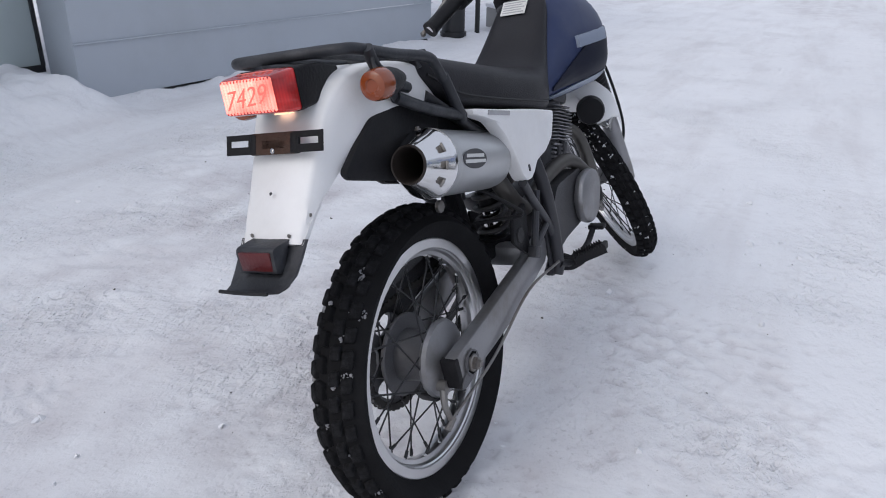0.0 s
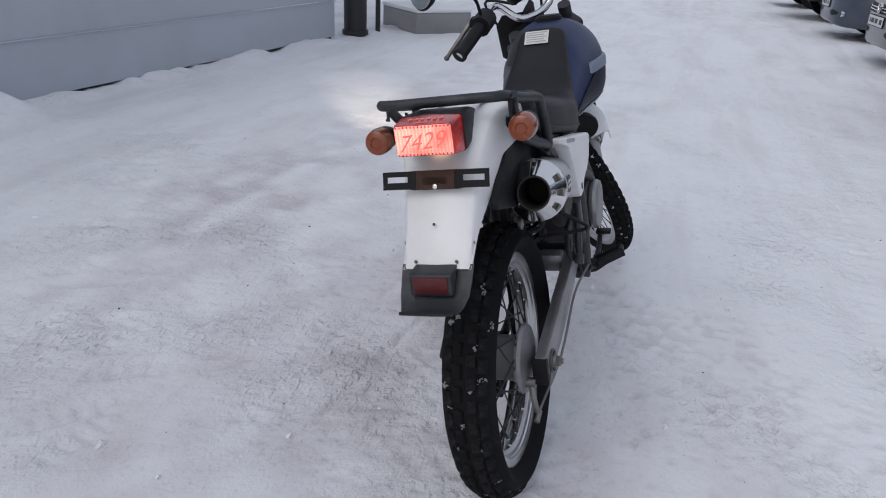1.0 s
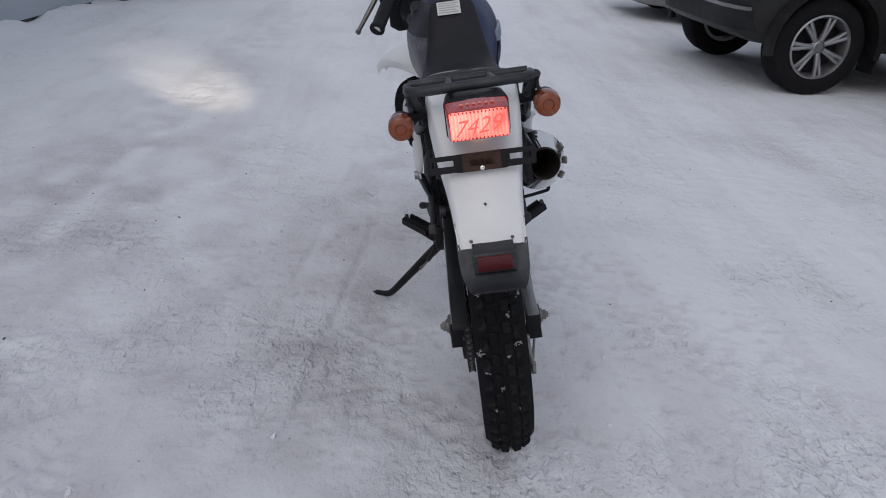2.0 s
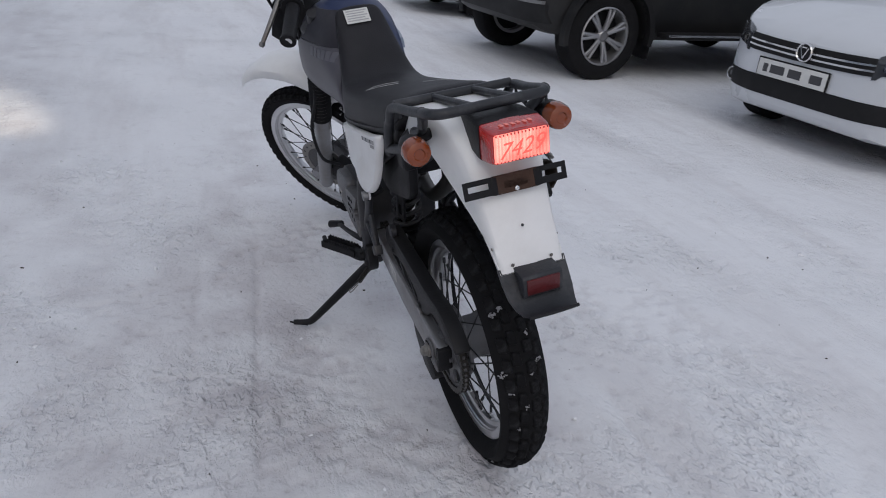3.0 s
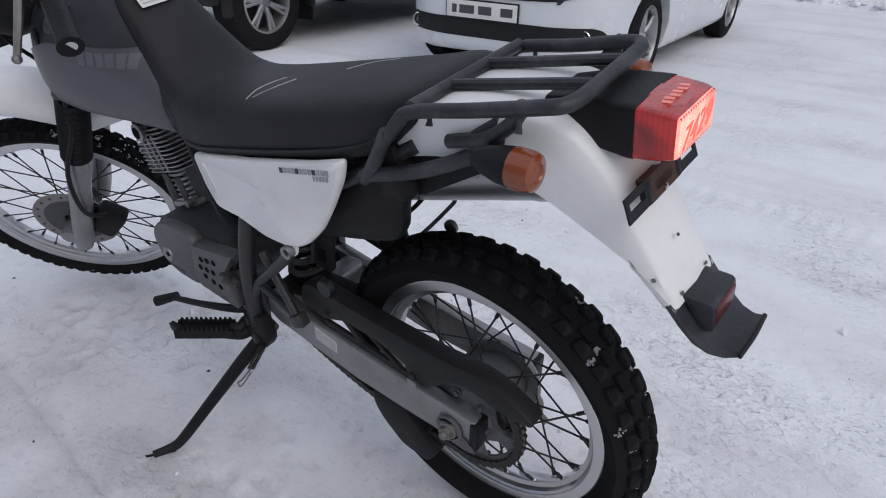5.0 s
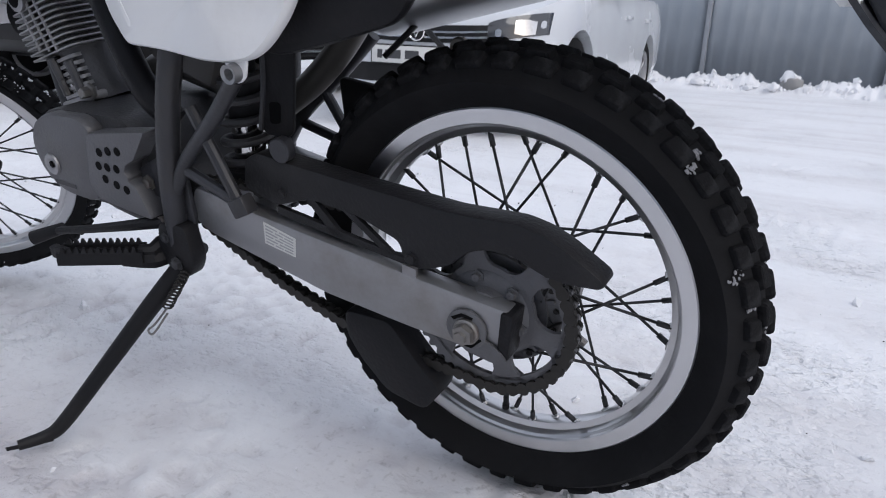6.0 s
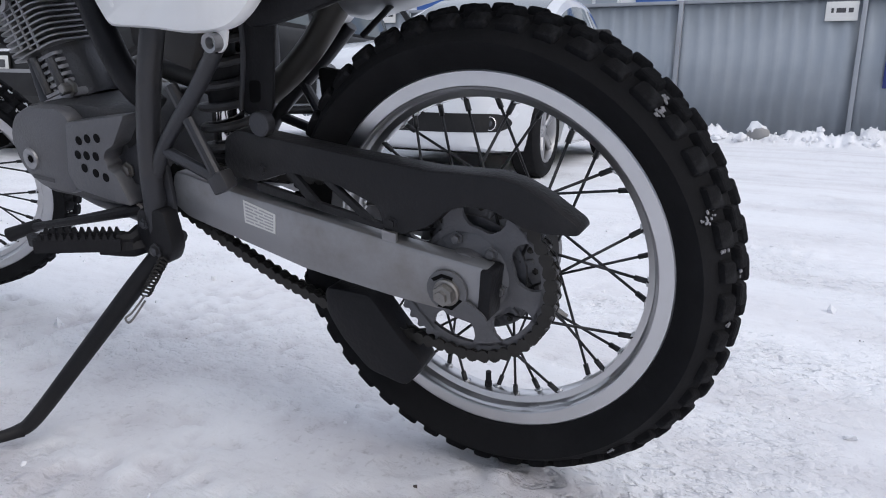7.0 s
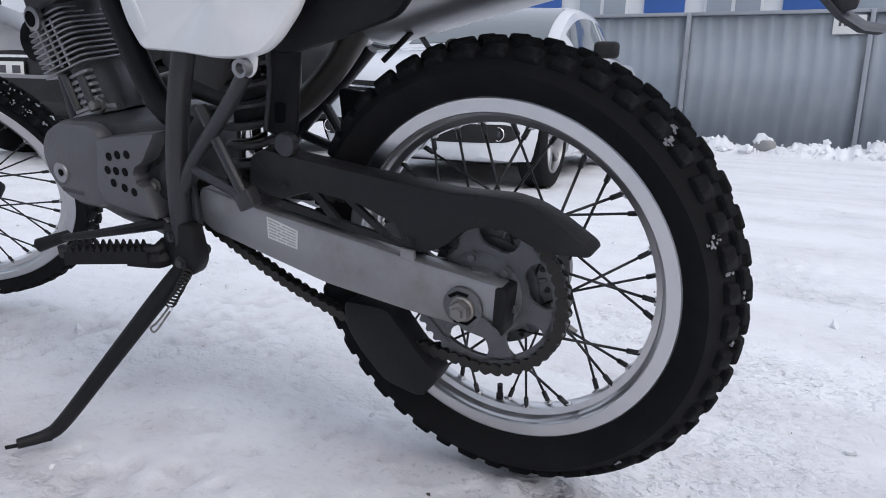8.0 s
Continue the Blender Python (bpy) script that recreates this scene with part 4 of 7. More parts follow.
        patch(tree, "bumper_strip", CARSILVER, c, us(-0.78, 0.78, 21), lambda u: 0.60, lambda u: 0.625, n=2, lift=0.034)
        for sg in (-1, 1):
            patch(tree, "headlight", HEADGLASS, c, [sg * u for u in us(0.50, 0.80, 11)], lambda u: 0.72, lambda u: 0.90, lift=0.01)
            fog = part("fog_lamp", disc(-0.03, 0.05, 0.05, (0, 0), 20), HEADGLASS, c)
            fog.location = (0.10, sg * 0.68, 0.52)
            board = part("running_board", box((2.1, 0.16, 0.05), (2.25, sg * 0.98, 0.40), 0.015), TRIM, c)
            part("edge_strip", box((2.1, 0.012, 0.018), (2.25, sg * 1.064, 0.412), 0.004), CHROME, board, "bright metal edge")
            for k in range(2):
                part("bracket", box((0.05, 0.25, 0.03), (1.6 + 1.2 * k, sg * 0.86, 0.385), 0.005), TRIM, board)
            for xa in axle:
                part("arch_flare", lathe([(-0.03, r * 1.13), (-0.03, r * 1.26), (0.03, r * 1.28), (0.03, r * 1.13)], 28, m=Matrix.Translation((xa, sg * wmax, r + 0.01)) @ pose(0, 0, 0, 0, 0, 90), a0=-100, a1=100), TRIM, c)
            part("mirror", box((0.12, 0.22, 0.18), (1.75, sg * 1.02, 1.20), 0.04, seg=3), paint, c)
            part("mudflap", box((0.012, 0.2, 0.2), (axle[0] + 0.48, sg * 0.80, 0.28), 0.003), BLACK, c)
    zp = 0.485 if kind == "sedan" else 0.66
    hit = tree.ray_cast(Vector((-1, 0, zp)), Vector((1, 0, 0)))[0]
    py = 0.06 if kind == "sedan" else 0.0
    plate = part("number_plate", box((0.012, 0.53, 0.122), (hit.x - 0.012, py, zp), 0.003), TRIM, c)
    part("plate_face", box((0.004, 0.512, 0.104), (hit.x - 0.019, py, zp), 0.001), PAPER, plate)
    for a, b in ((-0.215, -0.18), (-0.16, -0.05), (-0.02, 0.075), (0.14, 0.225)):
        part("lettering", box((0.0012, b - a, 0.052), (hit.x - 0.0217, py - (a + b) / 2, zp)), INK, plate)
    return c


car("white sedan parked on the snow with a plain round badge", pose(3.07, 2.12, 0, 0, 0, 6), CARWHITE, "sedan", axle=(0.72, 3.27))
car("dirty black off-road car with bright running boards", pose(2.15, 4.90, 0, 0, 0, 5), CARBLACK, "suv", axle=(0.67, 3.40), wheel=(0.37, 0.25, 0.235))
car("grey parked sedan with a snowy bonnet", pose(2.37, 8.25, 0, 0, 0, 4), CARSILVER, "sedan", front="far")
car("dark blue parked sedan", pose(2.27, 11.2, 0, 0, 0, 2), CARBLUE, "sedan", front="far")
car("dark off-road car at the end of the parked row", pose(2.0, 14.2, 0, 0, 0, 2), CARBLACK, "suv", axle=(0.92, 3.65), wheel=(0.37, 0.25, 0.235))
car("white sedan far down the parked row", pose(2.0, 17.2, 0, 0, 0, 2), CARWHITE, "sedan", front="far")


# ---- the motorcycle: local x right, y ahead, z up, origin at the rear axle ----
LEAN = 10.8
bike = thing("motorcycle", "blue and white trail motorcycle leaning on its side stand", "motorcycle", pose(0, 0, 0.325, 0, -LEAN, 0))


def tread_block(x, R, hw, drop, size, rnd):
    """One moulded tread block at the top of the tyre, wider at its root."""
    sx, st, sh = size
    wide, long, skew = rnd.uniform(0.95, 1.05), rnd.uniform(0.92, 1.06), rnd.uniform(-0.06, 0.06) + (0.18 if x > 0 else -0.18)
    base = R - drop * (x / hw) ** 2 - sh
    tilt = math.atan(2 * drop * x / hw ** 2)
    rings = []
    for r, k2 in ((-0.004, 1.10), (sh * 0.55, 1.0), (sh * 0.88, 0.90), (sh, 0.70)):
        ring = []
        for dx, dt in ((-1, -0.82), (-0.75, -1), (0.75, -1), (1, -0.82), (1, 0.82), (0.75, 1), (-0.75, 1), (-1, 0.82)):
            lx, lt = dx * sx / 2 * k2 * wide, dt * st / 2 * k2 * long + dx * skew * sx / 2
            ring.append((x + lx * math.cos(tilt) + r * math.sin(tilt), lt, base + r * math.cos(tilt) - lx * math.sin(tilt)))
        rings.append(ring)
    bm = loft(rings)
    bmesh.ops.recalc_face_normals(bm, faces=bm.faces)
    me = bpy.data.meshes.new("tread_block")
    bm.to_mesh(me)
    bm.free()
    me.materials.append(TREAD)
    return me


def spoke_mesh(x0, r0, a0, x1, r1, a1, radius):
    p0 = Vector((x0, -r0 * math.sin(a0), r0 * math.cos(a0)))
    p1 = Vector((x1, -r1 * math.sin(a1), r1 * math.cos(a1)))
    d = (p1 - p0).normalized()
    bm = tube([p0, p1 - d * 0.016], radius, 6, smooth=False)
    tube([p1 - d * 0.020, p1], radius * 1.9, 6, smooth=False, bm=bm)
    me = bpy.data.meshes.new("spoke")
    bmesh.ops.recalc_face_normals(bm, faces=bm.faces)
    bm.to_mesh(me)
    bm.free()
    me.materials.append(SPOKE)
    me.shade_smooth()
    return me


def wire_wheel(name, m, rim, half, R, hw, hub_r, hub_half, knobs, label, lacing=None):
    """Tyre, rim and spokes about the local x axis; returns the hub part that carries them."""
    flange = hub_r + 0.014
    hub = part(name, lathe([(-hub_half, 0.0004), (-hub_half, flange), (-hub_half + 0.006, flange), (-hub_half + 0.012, hub_r), (-0.01, hub_r * 0.93), (0.01, hub_r * 0.93), (hub_half - 0.012, hub_r), (hub_half - 0.006, flange), (hub_half, flange), (hub_half, 0.0004)], 48), COVER, bike, label)
    hub.matrix_local = m
    well = rim - 0.036
    face = [(half, rim), (half + 0.0012, rim - 0.0020), (half + 0.0012, rim - 0.0190), (half + 0.0002, rim - 0.0205), (half - 0.0030, rim - 0.0212), (half - 0.0060, rim - 0.0240), (half - 0.0110, rim - 0.0252), (half * 0.48, rim - 0.0270), (half * 0.36, well + 0.001), (half * 0.22, well)]
    section_ring = [(-x, r) for x, r in face] + [(0, well - 0.0006)] + face[::-1] + [(half - 0.004, rim - 0.001), (half * 0.4, rim - 0.02), (-half * 0.4, rim - 0.02), (-half + 0.004, rim - 0.001)]
    rim_part = part("rim", lathe(section_ring, 120), ALLOY, hub, "bright aluminium rim", angle=28)
    drop = (R - rim) * 0.40
    top = R - 0.0092
    prof = [(-half + 0.002, rim - 0.003), (-half - 0.005, rim + 0.006), (-hw * 0.93, rim + (R - rim) * 0.30), (-hw, rim + (R - rim) * 0.48)]
    prof += [(hw * u, top - drop * abs(u) ** 2.1) for u in (-0.92, -0.75, -0.5, -0.25, 0, 0.25, 0.5, 0.75, 0.92)]
    prof += [(hw, rim + (R - rim) * 0.48), (hw * 0.93, rim + (R - rim) * 0.30), (half + 0.005, rim + 0.006), (half - 0.002, rim - 0.003)]
    bm = lathe(prof, 120)
    part("tyre", bm, RUBBER, hub, "black knobby off-road tyre with snow in the tread", angle=40)
    count, rows, size, seed = knobs
    rnd = random.Random(seed)
    for x, shift, kind in rows:
        sx, st, sh = size
        shapes = [tread_block(x, R - 0.0008 if kind else R, hw, drop, (sx * 1.08, st * (1.14 if n % 2 else 0.96), sh * 0.66) if kind else size, rnd) for n in range(4)]
        for k in range(count):
            block = new("tread_block", shapes[(k % 2) + 2 * (rnd.random() < 0.5)])
            block.parent = hub
            block.matrix_local = pose(0, 0, 0, 360 * (k + shift) / count)
    # side of the hub, place on the rim, lead of the hub end, in degrees
    for sg, at, lead in lacing or ((-1, 0, 58), (1, 10, 58), (-1, 20, -58), (1, 30, -58)):
        me = spoke_mesh(sg * (hub_half - 0.004 + 0.003 * (lead > 0)), flange - 0.006, radians(lead), sg * 0.006, well + 0.003, 0, 0.0019)
        boss = bmesh.new()
        bmesh.ops.create_icosphere(boss, subdivisions=1, radius=1, matrix=Matrix.Translation((sg * 0.005, 0, well - 0.0005)) @ Matrix.Diagonal((0.0062, 0.0075, 0.0030, 1)))
        dimple = bpy.data.meshes.new("nipple_seat")
        boss.to_mesh(dimple)
        boss.free()
        dimple.materials.append(ALLOY)
        dimple.shade_smooth()
        for k in range(9):
            for kind, data, carrier in (("spoke", me, hub), ("nipple_seat", dimple, rim_part)):
                s = new(kind, data)
                s.parent = carrier
                s.matrix_local = pose(0, 0, 0, 40 * k + at)
    return hub


def packed_snow(hub, R, hw, count, seed, spread, material):
    """Small fuzzy clusters of snow stuck in the gaps of the tread."""
    rnd = random.Random(seed)
    bm = bmesh.new()
    for _ in range(count):
        a0, x0, wide = radians(rnd.uniform(*spread)), rnd.choice((-1, 1)) * rnd.triangular(0.0, 0.86, 0.62) * hw, rnd.choice((0.004, 0.005, 0.007))
        for _ in range(rnd.choice((8, 12, 18))):
            a, x = a0 + rnd.gauss(0, wide * 0.7) / R, x0 + rnd.gauss(0, wide * 0.6)
            r = R - 0.0066 - (R * 0.09) * (x / hw) ** 2
            s = rnd.uniform(0.0010, 0.0026)
            m = Matrix.Translation((x, -r * math.sin(a), r * math.cos(a))) @ pose(0, 0, 0, math.degrees(a)) @ Matrix.Diagonal((s * rnd.uniform(0.7, 1.5), s * rnd.uniform(0.7, 1.5), s * 0.7, 1))
            bmesh.ops.create_icosphere(bm, subdivisions=1, radius=1, matrix=m)
    part("packed_snow", bm, material, hub, "snow caught between the tread blocks")["kind"] = "stuff"


# rear wheel
rear_rows = [(-0.0125, 0.0, ""), (0.0125, 0.5, ""), (-0.0330, 0.25, "shoulder"), (0.0330, 0.75, "shoulder")]
rear = wire_wheel("rear_wheel", pose(0, -0.0022, 0.0012), 0.2420, 0.027, 0.3135, 0.0550, 0.056, 0.052, (44, rear_rows, (0.0180, 0.0275, 0.0105), 5), "spoked rear wheel with a drum brake hub", ((-1, 33.0, 42), (1, 42.8, 68), (-1, 51.6, -43), (1, 60.8, -66)))
packed_snow(rear, 0.3135, 0.0550, 40, 4, (20, 190), TREADSNOW)
part("brake_panel", lathe([(0.040, 0.0004), (0.040, 0.078), (0.046, 0.080), (0.054, 0.076), (0.060, 0.060), (0.066, 0.030), (0.070, 0.018), (0.070, 0.0004)], 48), ARM, rear, "silver drum brake panel")
part("brake_arm", tube([(0.068, -0.045, -0.035), (0.074, -0.06, -0.07), (0.078, -0.055, -0.105)], [0.009, 0.007, 0.006], 8), STEEL, rear)
part("brake_boss", tube([(0.05, -0.045, -0.035), (0.078, -0.045, -0.035)], 0.012, 12), STEEL, rear)
part("valve", tube([(0.0, 0.0145, -0.208), (0.0, 0.0140, -0.198), (0.0, 0.0138, -0.1975), (0.0, 0.0132, -0.182)], [0.0055, 0.0055, 0.0042, 0.0042], 8, smooth=False), BLACK, rear)


def sprocket(x, r, teeth):
    """A toothed ring with arms and a carrier."""
    bm = bmesh.new()
    n = teeth * 4
    outer = []
    for k in range(n):
        a = 2 * math.pi * k / n
        rr = r + (0.0, 0.006, 0.006, 0.0)[k % 4]
        outer.append((a, rr))
    rings = [[Vector((xx, -q * math.sin(a), q * math.cos(a))) for a, o in outer for q in [o if kind else r * 0.86]] for xx, kind in ((x, False), (x, True), (x + 0.006, True), (x + 0.006, False))]
    loft(rings, bm, closed=True)
    return bm


SX = -0.070
cog = part("sprocket", sprocket(SX, 0.112, 46), COVER, rear, "grey steel rear sprocket with open windows")
for k in range(6):
    a = radians(47 + 60 * k)
    p0, p1 = (Vector((SX + 0.003, -q * math.sin(a), q * math.cos(a))) for q in (0.050, 0.1005))
    side = (p1 - p0).normalized().cross(Vector((1, 0, 0)))
    part("sprocket_arm", loft([[p0.lerp(p1, f) + side * u * w + Vector((e, 0, 0)) for u, e in ((-1, -0.003), (1, -0.003), (1, 0.003), (-1, 0.003))] for f, w in ((0, 0.031), (0.15, 0.023), (0.3, 0.0165), (0.5, 0.0135), (0.7, 0.0145), (0.85, 0.019), (1, 0.031))]), COVER, cog)
    part("sprocket_bolt", bolt((SX - 0.003, -0.0480 * math.sin(a), 0.0480 * math.cos(a)), 0.0060, 0.008), COVER, cog)
part("sprocket_centre", lathe([(SX - 0.0002, 0.02), (SX - 0.0002, 0.063), (SX + 0.0062, 0.063), (SX + 0.0062, 0.02)], 40), COVER, cog)
carrier = part("carrier", lathe([(-0.050, 0.0004), (-0.050, 0.052), (-0.060, 0.056), (-0.0695, 0.056), (-0.0725, 0.052), (-0.0745, 0.036), (-0.086, 0.033), (-0.090, 0.028), (-0.090, 0.0004)], 40), COVER, rear, "cast sprocket carrier")
flange_ring = part("hub_flange", lathe([(-0.034, 0.050), (-0.034, 0.0845), (-0.036, 0.0865), (-0.042, 0.0865), (-0.044, 0.0845), (-0.0455, 0.072), (-0.050, 0.062), (-0.050, 0.050)], 60), COVER, rear, "cast hub flange with spoke heads")
for k in range(18):
    a = radians(20 * k + 7)
    part("spoke_head", bolt((-0.0440, -0.0785 * math.sin(a), 0.0785 * math.cos(a)), 0.0032, 0.003), CHAIN, flange_ring)
for k in range(6):
    a = radians(60 * k + 17)
    rib = part("flange_rib", box((0.006, 0.006, 0.024), (0, 0, 0), 0.002), COVER, flange_ring)
    rib.matrix_local = pose(0, 0, 0, 60 * k + 17) @ Matrix.Translation((-0.046, 0, 0.068))

# swing arm, both legs alike
ARM_OUT = rounded([(-0.050, 0.026), (-0.041, -0.043), (0.03, -0.037), (0.09, -0.032), (0.23, -0.014), (0.44, 0.038), (0.47, 0.06), (0.45, 0.108), (0.34, 0.085), (0.20, 0.063), (0.075, 0.043)], 0.012)
arm = part("swing_arm", slab(ARM_OUT, -0.104, -0.076, 0.004), ARM, bike, "silver painted box-section swing arm")
part("arm_leg", slab(ARM_OUT, 0.078, 0.106, 0.004), ARM, arm)
part("arm_pivot", tube([(-0.100, 0.455, 0.075), (0.100, 0.455, 0.075)], 0.026, 20), BLACK, arm)
part("cross_tube", box((0.16, 0.05, 0.05), (0, 0.385, 0.08), 0.01), ARM, arm)
for sg in (-1, 1):
    part("end_cap", slab(rounded([(-0.054, 0.024), (-0.045, -0.041), (-0.030, -0.040), (-0.038, 0.026)], 0.004), sg * 0.073, sg * 0.1075, 0.002), BLACK, arm)
    adj = part("chain_adjuster", lathe([(-0.003, 0.0004), (-0.003, 0.024), (-0.001, 0.027), (0.003, 0.027), (0.003, 0.0004)], 28, m=Matrix.Translation((sg * 0.1085, 0.008, -0.008)) ), COVER, arm, "snail-cam chain adjuster")
    part("washer", disc(-0.004, 0.004, 0.017, (0.005, -0.007), 24), STEEL, adj).location.x = sg * 0.114
    part("axle_nut", lathe([(0, 0.0004), (0, 0.0135), (0.010, 0.0135), (0.011, 0.0085), (0.016, 0.008), (0.016, 0.0004)], 6, m=Matrix.Translation((sg * 0.116, 0.005, -0.007)) @ Matrix.Scale(sg, 4, (1, 0, 0))), STEEL, adj)
    for a0, a1, q in ((40, 120, 0.0215), (200, 300, 0.0215)):
        slot = [(0.008 + rr * math.cos(radians(a)), -0.008 + rr * math.sin(radians(a))) for rr, span in ((q + 0.0024, (a0, (a0 + a1) / 2, a1)), (q - 0.0024, (a1, (a0 + a1) / 2, a0))) for a in span]
        part("slot", slab(slot, sg * 0.1110, sg * 0.1122), CUT, adj)
    part("cam_lobe", slab(rounded([(0.028, -0.005), (0.012, -0.038), (-0.028, -0.046), (-0.046, -0.040), (-0.040, -0.030), (-0.02, -0.018)], 0.007), sg * 0.1055, sg * 0.1095), COVER, adj)
lab = part("label", slab([(0.323, 0.0755), (0.326, 0.0425), (0.273, 0.0315), (0.268, 0.0600)], -0.1050, -0.1043), PAPER, arm, "white specification label with tiny print")
for k in range(6):
    for u0, u1 in ((0.06, 0.30), (0.36, 0.62), (0.66, 0.94)) if k % 2 else ((0.06, 0.44), (0.50, 0.94)):
        ends = []
        for u in (u0, u1):
            top, low = Vector((0.323 - 0.055 * u, 0.0755 - 0.0155 * u)), Vector((0.326 - 0.053 * u, 0.0425 - 0.011 * u))
            ends += [tuple(top.lerp(low, 0.09 + 0.15 * k)), tuple(top.lerp(low, 0.09 + 0.15 * k + 0.065))]
        part("print_line", slab([ends[0], ends[1], ends[3], ends[2]], -0.1054, -0.1049), GREYINK, lab)

# chain guard and guide
CG = rounded([(0.355, 0.120), (0.345, 0.160), (0.320, 0.172), (0.265, 0.164), (0.153, 0.150), (0.028, 0.137), (-0.055, 0.137), (-0.085, 0.130), (-0.112, 0.117), (-0.152, 0.090), (-0.156, 0.082), (-0.150, 0.077), (-0.112, 0.075), (-0.085, 0.080), (-0.048, 0.097), (-0.015, 0.097), (0.007, 0.090), (0.035, 0.066), (0.072, 0.052), (0.098, 0.055), (0.105, 0.085), (0.165, 0.108), (0.24, 0.118), (0.30, 0.100)], 0.008, 3)
cg = part("chain_guard", slab(CG, -0.098, -0.062, 0.005), GUARD, bike, "grey-black plastic chain guard")
part("guard_strut", slab([(0.11, 0.062), (0.13, 0.067), (0.195, 0.118), (0.18, 0.118)], -0.097, -0.090), GUARD, cg)
part("guard_strut", slab([(0.19, 0.073), (0.21, 0.076), (0.25, 0.122), (0.235, 0.122)], -0.097, -0.090), GUARD, cg)
part("guard_rail", slab([(0.08, 0.052), (0.30, 0.088), (0.30, 0.100), (0.09, 0.062)], -0.097, -0.090), GUARD, cg)
part("bolt", bolt((-0.098, 0.087, 0.066), 0.0065, 0.004), GUARD, cg)
part("bolt", bolt((-0.098, 0.285, 0.120), 0.006, 0.004), GUARD, cg)
part("pivot_cap", lathe([(0.01, 0.0004), (0.01, 0.0165), (-0.003, 0.0165), (-0.0045, 0.0145), (-0.0045, 0.0004)], 28, m=Matrix.Translation((-0.098, 0.276, 0.181))), FRAME, cg, "round grey link cap")
part("tab", slab([(0.08, 0.035), (0.10, 0.040), (0.098, 0.058), (0.078, 0.055)], -0.103, -0.098), ARM, cg)
part("chain_guide", slab(rounded([(0.215, -0.045), (0.140, -0.045), (0.102, -0.095), (0.064, -0.136), (0.094, -0.176), (0.155, -0.163), (0.195, -0.120), (0.215, -0.085)], 0.012), -0.088, -0.046, 0.004), BLACK, bike, "black plastic chain guide")


def chain_path():
    c0, r0, c1, r1 = Vector((0.0, 0.0)), 0.112, Vector((0.475, 0.066)), 0.034
    d = (c1 - c0)
    base = math.atan2(d.y, d.x)
    off = math.acos((r0 - r1) / d.length)
    pts = []
    for k in range(41):  # round the rear sprocket
        a = base + off + (2 * math.pi - 2 * off) * k / 40
        pts.append(c0 + Vector((math.cos(a), math.sin(a))) * r0)
    low0, low1 = pts[-1], c1 + Vector((math.cos(base - off), math.sin(base - off))) * r1
    for k in range(1, 30):
        u = k / 30
        pts.append(low0.lerp(low1, u) + Vector((0, -0.034 * math.sin(math.pi * u))))
    for k in range(13):
        a = base - off + 2 * off * k / 12
        pts.append(c1 + Vector((math.cos(a), math.sin(a))) * r1)
    up0 = pts[-1]
    for k in range(1, 30):
        pts.append(up0.lerp(pts[0], k / 30))
    return pts


def chain():
    pts = chain_path()
    L = [0]
    for i in range(len(pts)):
        L.append(L[-1] + (pts[(i + 1) % len(pts)] - pts[i]).length)
    n = round(L[-1] / 0.0159)
    at = lambda s: next(pts[i].lerp(pts[(i + 1) % len(pts)], (s - L[i]) / max(1e-9, L[i + 1] - L[i])) for i in range(len(pts)) if L[i] <= s <= L[i + 1] + 1e-9)
    V, F = [], []
    for k in range(n):
        a, b = at(L[-1] * k / n), at(L[-1] * (k + 1) / n % L[-1])
        t = (b - a).normalized()
        s = Vector((-t.y, t.x))
        for dx in ((-0.0085, -0.0065), (0.0065, 0.0085)) if k % 2 else ((-0.0062, -0.0042), (0.0042, 0.0062), (-0.004, 0.004)):
            i = len(V)
            hgt = 0.0088 if abs(dx[0] - dx[1]) < 0.005 else 0.0060
            cuts = ((a - t * 0.0080, 0.45), (a - t * 0.0045, 0.9), (a, 1.0), (a.lerp(b, 0.5), 0.58), (b, 1.0), (b + t * 0.0045, 0.9), (b + t * 0.0080, 0.45))
            for x in dx:
                for p, w in cuts:
                    V += [(SX + 0.003 + x, *(p - s * hgt * w)), (SX + 0.003 + x, *(p + s * hgt * w))]
            m = 2 * len(cuts)
            for j in range(0, m - 2, 2):
                F += [(i + j, i + j + 1, i + j + 3, i + j + 2), (i + m + j, i + m + j + 2, i + m + j + 3, i + m + j + 1), (i + j, i + j + 2, i + m + j + 2, i + m + j), (i + j + 1, i + m + j + 1, i + m + j + 3, i + j + 3)]
            F += [(i, i + m, i + m + 1, i + 1), (i + m - 2, i + m - 1, i + 2 * m - 1, i + 2 * m - 2)]
    me = bpy.data.meshes.new("drive_chain")
    me.from_pydata(V, [], F)
    put("drive_chain", me, CHAIN, bike, "black oily roller chain", smooth=False)


chain()

